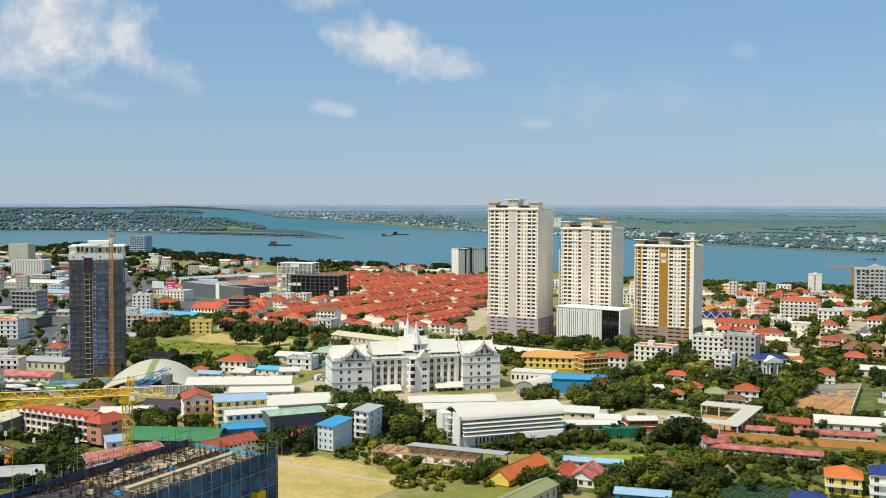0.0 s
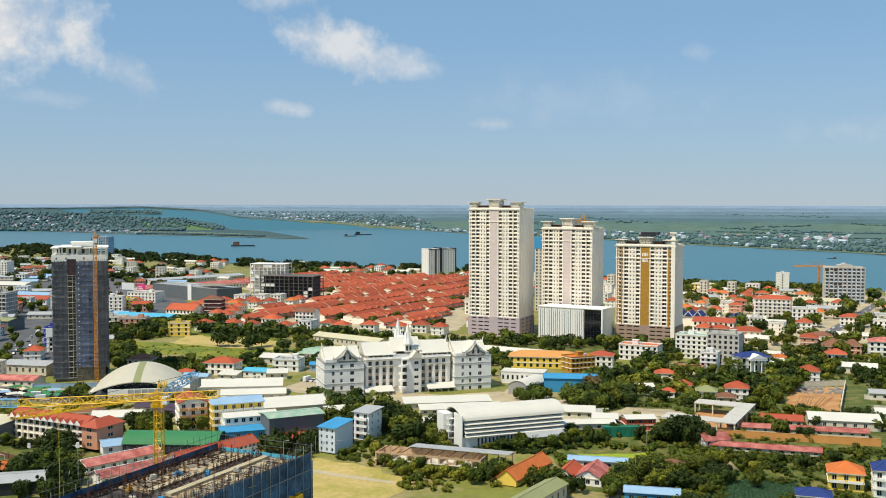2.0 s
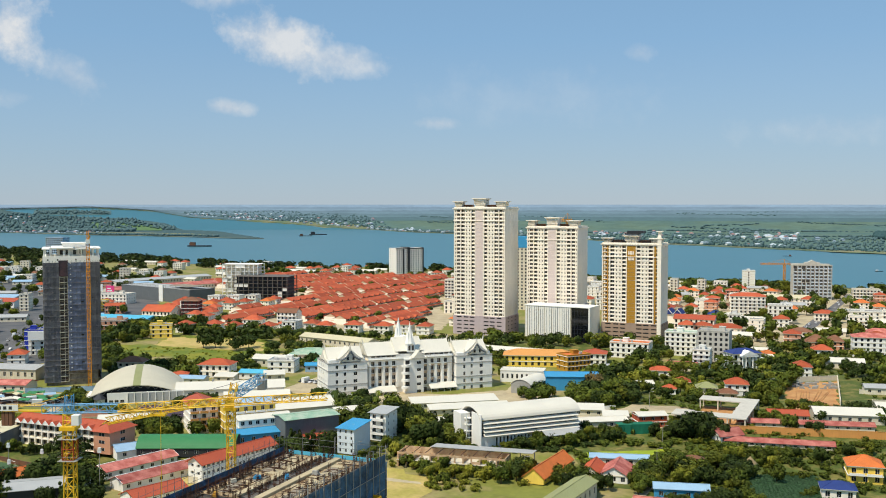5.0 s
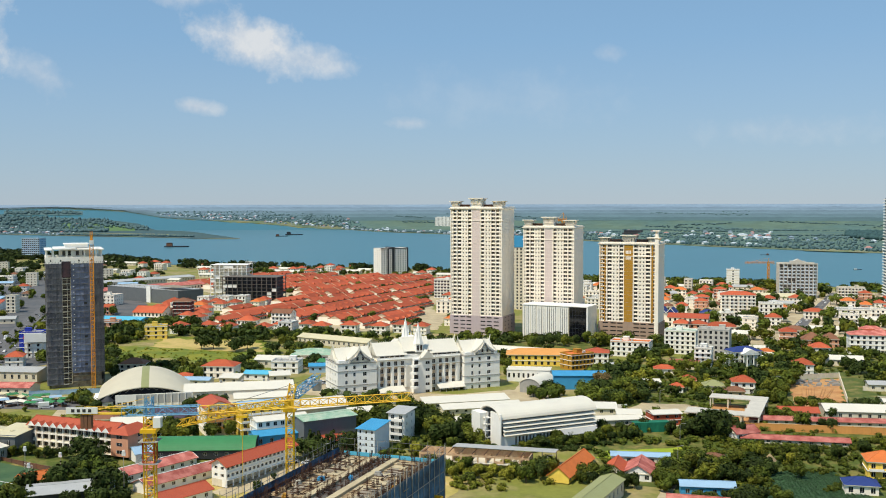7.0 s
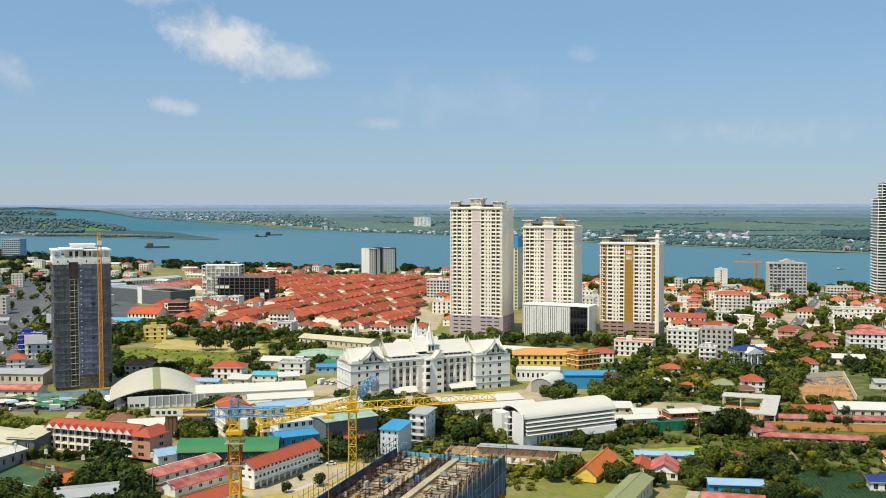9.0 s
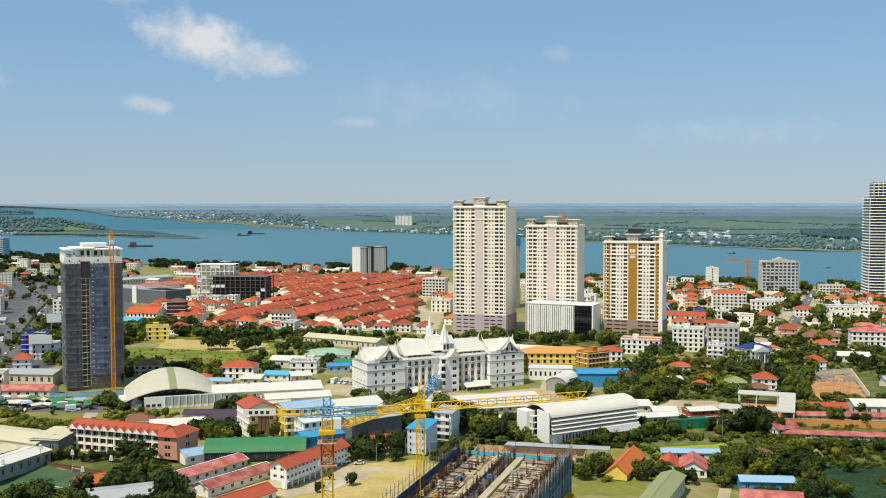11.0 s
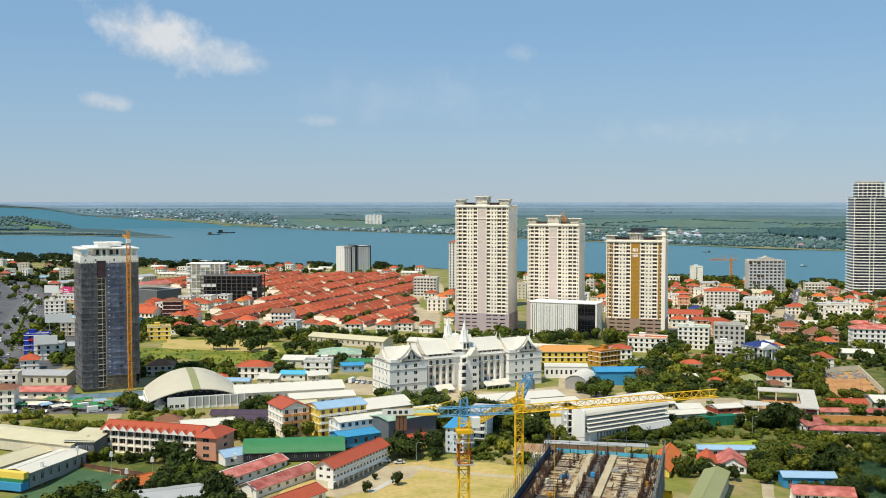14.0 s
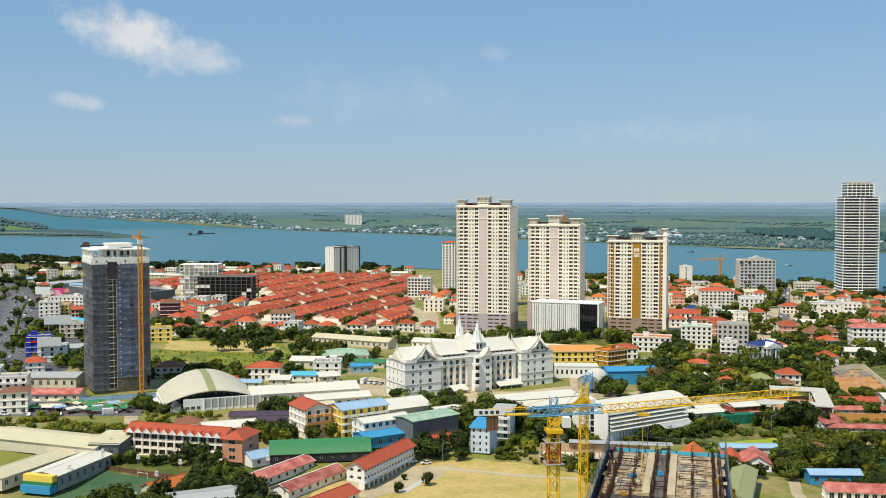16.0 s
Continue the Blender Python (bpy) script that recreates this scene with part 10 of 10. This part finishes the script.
def stall(m, label):
    th = thing("market_stall", label, "stall", 0, 0, 0, 0, "market stalls")
    s = Solid().profile([(-2.2, 2.4), (0, 3.2), (2.2, 2.4), (2.2, 2.5), (0, 3.32), (-2.2, 2.5)], -3.2, 3.2)
    part("canopy", s.mesh("canopy", M[m]), th)
    leg = Solid()
    for x in (-3, 3):
        for y in (-2, 2):
            leg.box(x - 0.06, y - 0.06, 0, x + 0.06, y + 0.06, 2.5)
    part("leg", leg.mesh("leg", M["grey"]), th, "", kind="stuff")
    part("table", Solid().box(-2.6, -1.2, 0.1, 2.6, 1.2, 0.85).mesh("table", M["rust"]), th)
    return th


STALLS = [stall("sheet_green", "market stall under a green canopy"), stall("sheet_white", "market stall under a white canopy"), stall("sheet_ltblue", "market stall under a pale blue canopy"),
          stall("sheet_cream", "market stall under a cream canopy")]
fresh_s = [True] * 4
for j in range(30):
    i = rnd_c.choices(range(4), (4, 2, 1, 2))[0]
    m = pose(-334 + (j % 10) * 7.0 + rnd_c.uniform(-3, 3), 530 + (j // 10) * 8.0 - (j % 10) * 1.0 + rnd_c.uniform(-3, 3), 0.09, 0, 0, rnd_c.uniform(-50, 50))
    if fresh_s[i]:
        STALLS[i].matrix_world = m
        fresh_s[i] = False
    else:
        copy_thing(STALLS[i], m)


def billboard(x, y, rot, w, h, z, m, label, bars=None):
    th = thing("billboard", label, "billboard", x, y, 0, rot)
    part("board", Solid().box(-w / 2, -0.3, z, w / 2, 0.3, z + h).mesh("board", M[m]), th)
    for q in (-w / 3, w / 3):
        part("post", Solid().box(q - 0.25, -0.2, 0, q + 0.25, 0.2, z).mesh("post", M["grey"]), th)
    if bars:
        s = Solid()
        for j in range(3):
            s.box(-w * 0.35, -0.34, z + h * (0.25 + 0.2 * j), w * (0.35 - 0.12 * j), -0.305, z + h * (0.35 + 0.2 * j))
        part("lettering", s.mesh("lettering", M[bars]), th, "bars of lettering")


billboard(-376, 806, 8, 20, 7, 12, "sign_white", "white roof-high billboard on posts")
billboard(-352, 690, 8, 15, 6, 11, "sign_white", "blank white billboard beside the road")
billboard(-452, 1110, -20, 11, 11, 4, "sign_pink", "pink printed billboard beside the mall", "sign_white")
billboard(-470, 1116, -20, 18, 8, 8, "sign_white", "large white billboard on two posts")
part("lettering", Solid().box(-5, -7.5, 9.6, 3, -7.3, 11.2).mesh("lettering", M["sign_red"]), next(o for o in bpy.data.objects if o.name == "blue_shop"), "red bars of lettering")
mall_ob = next(o for o in bpy.data.objects if o.name == "grey_mall")
part("pylon", Solid().box(10, -18.4, 0, 17, -17.1, 17.5).mesh("pylon", M["white"]), mall_ob, "white pylon on the front")
s = Solid()
for j in range(40):
    s.box(-60 + j * 3.0, -15.5, 14.9, -59.8 + j * 3.0, -15.3, 17.6)
s.box(-60, -15.5, 17.2, 60, -15.3, 17.4).box(20, -12, 17.4, 58, 8, 17.7)
part("roof_frame", s.mesh("roof_frame", M["concrete"]), mall_ob, "unfinished columns along the mall roof")
long_shed("sawtooth_row", "long row of small grey shop roofs", -466.0, 1340.0, 52, 150, 26, 6.0, 2.0, "sheet_grey", "offwhite", category="shops", cap_=0)
long_shed("red_market", "long low market under a faded red roof", -425.0, 1215.0, 50, 150, 30, 6.0, 3.0, "tile_pink", "offwhite", category="market", cap_=0)


def pole(x, y, h, label, arm=True):
    th = thing("street_lamp" if arm else "floodlight_mast", label, "lamp" if arm else "mast", x, y)
    part("mast", Solid().bar((0, 0, 0), (0, 0, h), 0.14, r2=0.09, sides=6).mesh("mast", M["grey"]), th)
    if arm:
        part("lamp_head", Solid().bar((0, 0, h), (1.8, 0, h + 0.3), 0.06).box(1.5, -0.15, h + 0.2, 2.4, 0.15, h + 0.4).mesh("lamp_head", M["grey"]), th)
    else:
        part("lamp_bar", Solid().box(-0.7, -0.25, h - 1.6, 0.7, 0.25, h - 0.4).box(-0.5, -0.35, h - 0.4, 0.5, 0.35, h + 0.4).mesh("lamp_bar", M["sign_white"]), th)


pole(-187.0, 356.0, 18, "tall grey telecom mast with white antenna heads", False)
for x, y in ((-256, 408), (-222, 388), (-240, 398), (-262, 385), (-228, 372)):
    pole(x, y, 9, "slim floodlight mast beside the pitch", False)
for j in range(14):
    f = j / 13
    pole(-395 - 145 * f * f - 0, 690 + 690 * f, 9, "slim grey street lamp along the road")
for x, y in ((-108, 416), (-120, 406), (-98, 408), (25, 400), (36, 440), (120, 560), (45, 520), (-30, 385)):
    pole(x, y, 8, "slim grey lamp post among the gardens")


def goal(x, y, rot):
    th = thing("football_goal", "white football goal frame on the pitch", "goal", x, y, 0.08, rot)
    part("frame", Solid().bar((-2.5, 0, 0), (-2.5, 0, 2.2), 0.09).bar((2.5, 0, 0), (2.5, 0, 2.2), 0.09).bar((-2.5, 0, 2.2), (2.5, 0, 2.2), 0.09).bar((-2.5, 1.2, 0), (2.5, 1.2, 0), 0.06).mesh(
        "frame", M["sign_white"]), th)


goal(-238, 396, -30)
goal(-252, 356, 150)
sheet("pitch_line", [(-246, 381), (-245.6, 381.3), (-229, 372.3), (-229.3, 371.9)], 0.1, M["sign_white"], "white halfway line of the pitch", "marking")
s = Solid()
rnd_t = random.Random(6)
for j in range(9):
    x0, y0 = 121 + j * 2.6, 522 + j * 2.2
    s.bar((x0, y0, 0.0), (x0 + 14 + rnd_t.uniform(-2, 2), y0 + 42 - j * 2, 0.0), 0.55, r2=0.4, sides=5)
for j in range(60):
    x, y = rnd_t.uniform(138, 166), rnd_t.uniform(572, 594)
    s.box(x, y, 0, x + rnd_t.uniform(0.8, 2.6), y + rnd_t.uniform(0.6, 1.6), rnd_t.uniform(0.5, 1.5), 1)
tagged(new("earth_ridges", s.mesh("earth_ridges", M["dirt"], M["grey"])), "earth ridges and grey block heaps on the plot", "earth", "", "stuff")
# walls and fences


def wall_line(pts, h, m, label, t=0.3, name="boundary_wall"):
    for (x0, y0), (x1, y1) in zip(pts, pts[1:]):
        ln = math.hypot(x1 - x0, y1 - y0)
        th = thing(name, label, "wall", (x0 + x1) / 2, (y0 + y1) / 2, 0, math.degrees(math.atan2(y1 - y0, x1 - x0)))
        part("panel", Solid().box(-ln / 2, -t / 2, 0, ln / 2, t / 2, h).box(-ln / 2, -t / 2 - 0.08, h, ln / 2, t / 2 + 0.08, h + 0.12).mesh("panel", M[m]), th)
        post = Solid().box(-0.25, -0.28, 0, 0.25, 0.28, h + 0.3).mesh("post", M[m])
        for j in range(int(ln / 8) + 1):
            part("post", post, th, "", -ln / 2 + j * 8, 0)


wall_line([(72, 462), (140, 449)], 3.4, "orange", "long orange rendered boundary wall")
wall_line([(136, 594), (173, 602), (146, 524)], 3.0, "offwhite", "pale plot wall round the dirt lot")
wall_line([(-300, 551), (-262, 560), (-250, 556)], 2.6, "sheet_ltblue", "pale blue site hoarding", 0.2, "hoarding")
wall_line([(-222, 388), (-205, 402)], 2.2, "salmon", "red-brown yard wall beside the pitch")
wall_line([(-256, 410), (-224, 391)], 2.0, "rust", "brown fence wall along the pitch", 0.2)
wall_line([(-16, 505), (26, 512)], 2.2, "white", "long white plastered yard wall")
wall_line([(170, 560), (230, 548)], 2.4, "offwhite", "long pale plastered yard wall")
wall_line([(165, 530), (225, 520)], 2.4, "offwhite", "long pale plastered yard wall")


def hut():
    th = thing("thatched_hut", "small round hut with a grey thatched roof", "hut", 62.0, 398.0, 0)
    part("roof", Solid().cone(0, 0, 2.2, 5.4, 3.2, 0.1, 14).mesh("roof", M["thatch"]), th)
    part("wall", Solid().cone(0, 0, 0, 2.3, 2.0, 2.0, 12).mesh("wall", M["rust"]), th)


hut()


def net_screen():
    th = thing("green_net_screen", "green shade net hung over a frame", "net", 28.0, 458.0, 0, 8)
    s = Solid()
    rnd = random.Random(2)
    for j in range(6):
        a, b = -9 + j * 3, -6 + j * 3
        s.add([(a, rnd.uniform(-0.4, 0.4), 0), (b, rnd.uniform(-0.4, 0.4), 0), (b, 0, 4.6), (a, 0, 4.6)], [(0, 1, 2, 3)])
        s.add([(a, 0, 4.6), (b, 0, 4.6), (b, 7, 4.2), (a, 7, 4.2)], [(0, 1, 2, 3)])
    part("net", s.mesh("net", mat("green_net", (30, 110, 84), var=0.4, streak=0.2)), th)
    for j in range(4):
        part("post", Solid().bar((-9 + j * 6, 0.3, 0), (-9 + j * 6, 0.3, 4.6), 0.08).mesh("post", M["grey"]), th)


net_screen()
# furrows of the vegetable field, and clods
rnd_v = random.Random(4)
vs, fs = [], []
for i in range(26):
    for j in range(70):
        f, g = i / 25, j / 69
        x = 54 + 29 * f - 17 * (1 - g) * (1 - f) + rnd_v.uniform(-0.3, 0.3)
        y = 333 + 55 * g + rnd_v.uniform(-0.3, 0.3)
        for k in range(4):
            a = rnd_v.uniform(0, 6.28)
            r = rnd_v.uniform(0.25, 0.5)
            c = (*seat(x + 0.3 * math.cos(a), y + 0.3 * math.sin(a)), dip(seat(x, y)[1]) + rnd_v.uniform(0.2, 0.6))
            n = len(vs)
            vs += [(c[0] - r, c[1], c[2]), (c[0], c[1] - r, c[2] + 0.1), (c[0] + r, c[1], c[2] - 0.05), (c[0], c[1] + r, c[2] + 0.12)]
            fs.append((n, n + 1, n + 2, n + 3))
tagged(new("vegetable_plants", data_mesh("vegetable_plants", vs, fs, [M["veg"]])), "rows of broad-leaved green vegetables", "crop", "", "stuff")


def barge(az, r, rot, L, label, m):
    x, y, z = polar(az, r, 0.6)
    th = thing("river_boat", label, "boat", x, y, z, rot)
    part("hull", Solid().prism([(-L / 2, -L * 0.09), (L * 0.36, -L * 0.09), (L / 2, 0), (L * 0.36, L * 0.09), (-L / 2, L * 0.09)], -0.3, L * 0.05).mesh("hull", M["dark"]), th)
    part("deckhouse", Solid().box(-L * 0.42, -L * 0.06, L * 0.05, -L * 0.18, L * 0.06, L * 0.16).box(-L * 0.4, -L * 0.07, L * 0.16, -L * 0.2, L * 0.07, L * 0.18).mesh("deckhouse", M[m]), th)


barge(-8.6, 3316, 10, 42, "dark river barge with low deckhouse", "rust")
barge(-7.9, 3460, 5, 60, "long dark river barge at anchor", "dark")
barge(-14.3, 2554, 0, 60, "long low grey river barge", "rust")
barge(23.4, 1720, 15, 15, "small white ferry boat", "white")
barge(18.6, 2150, 170, 18, "dark fishing boat on the river", "rust")
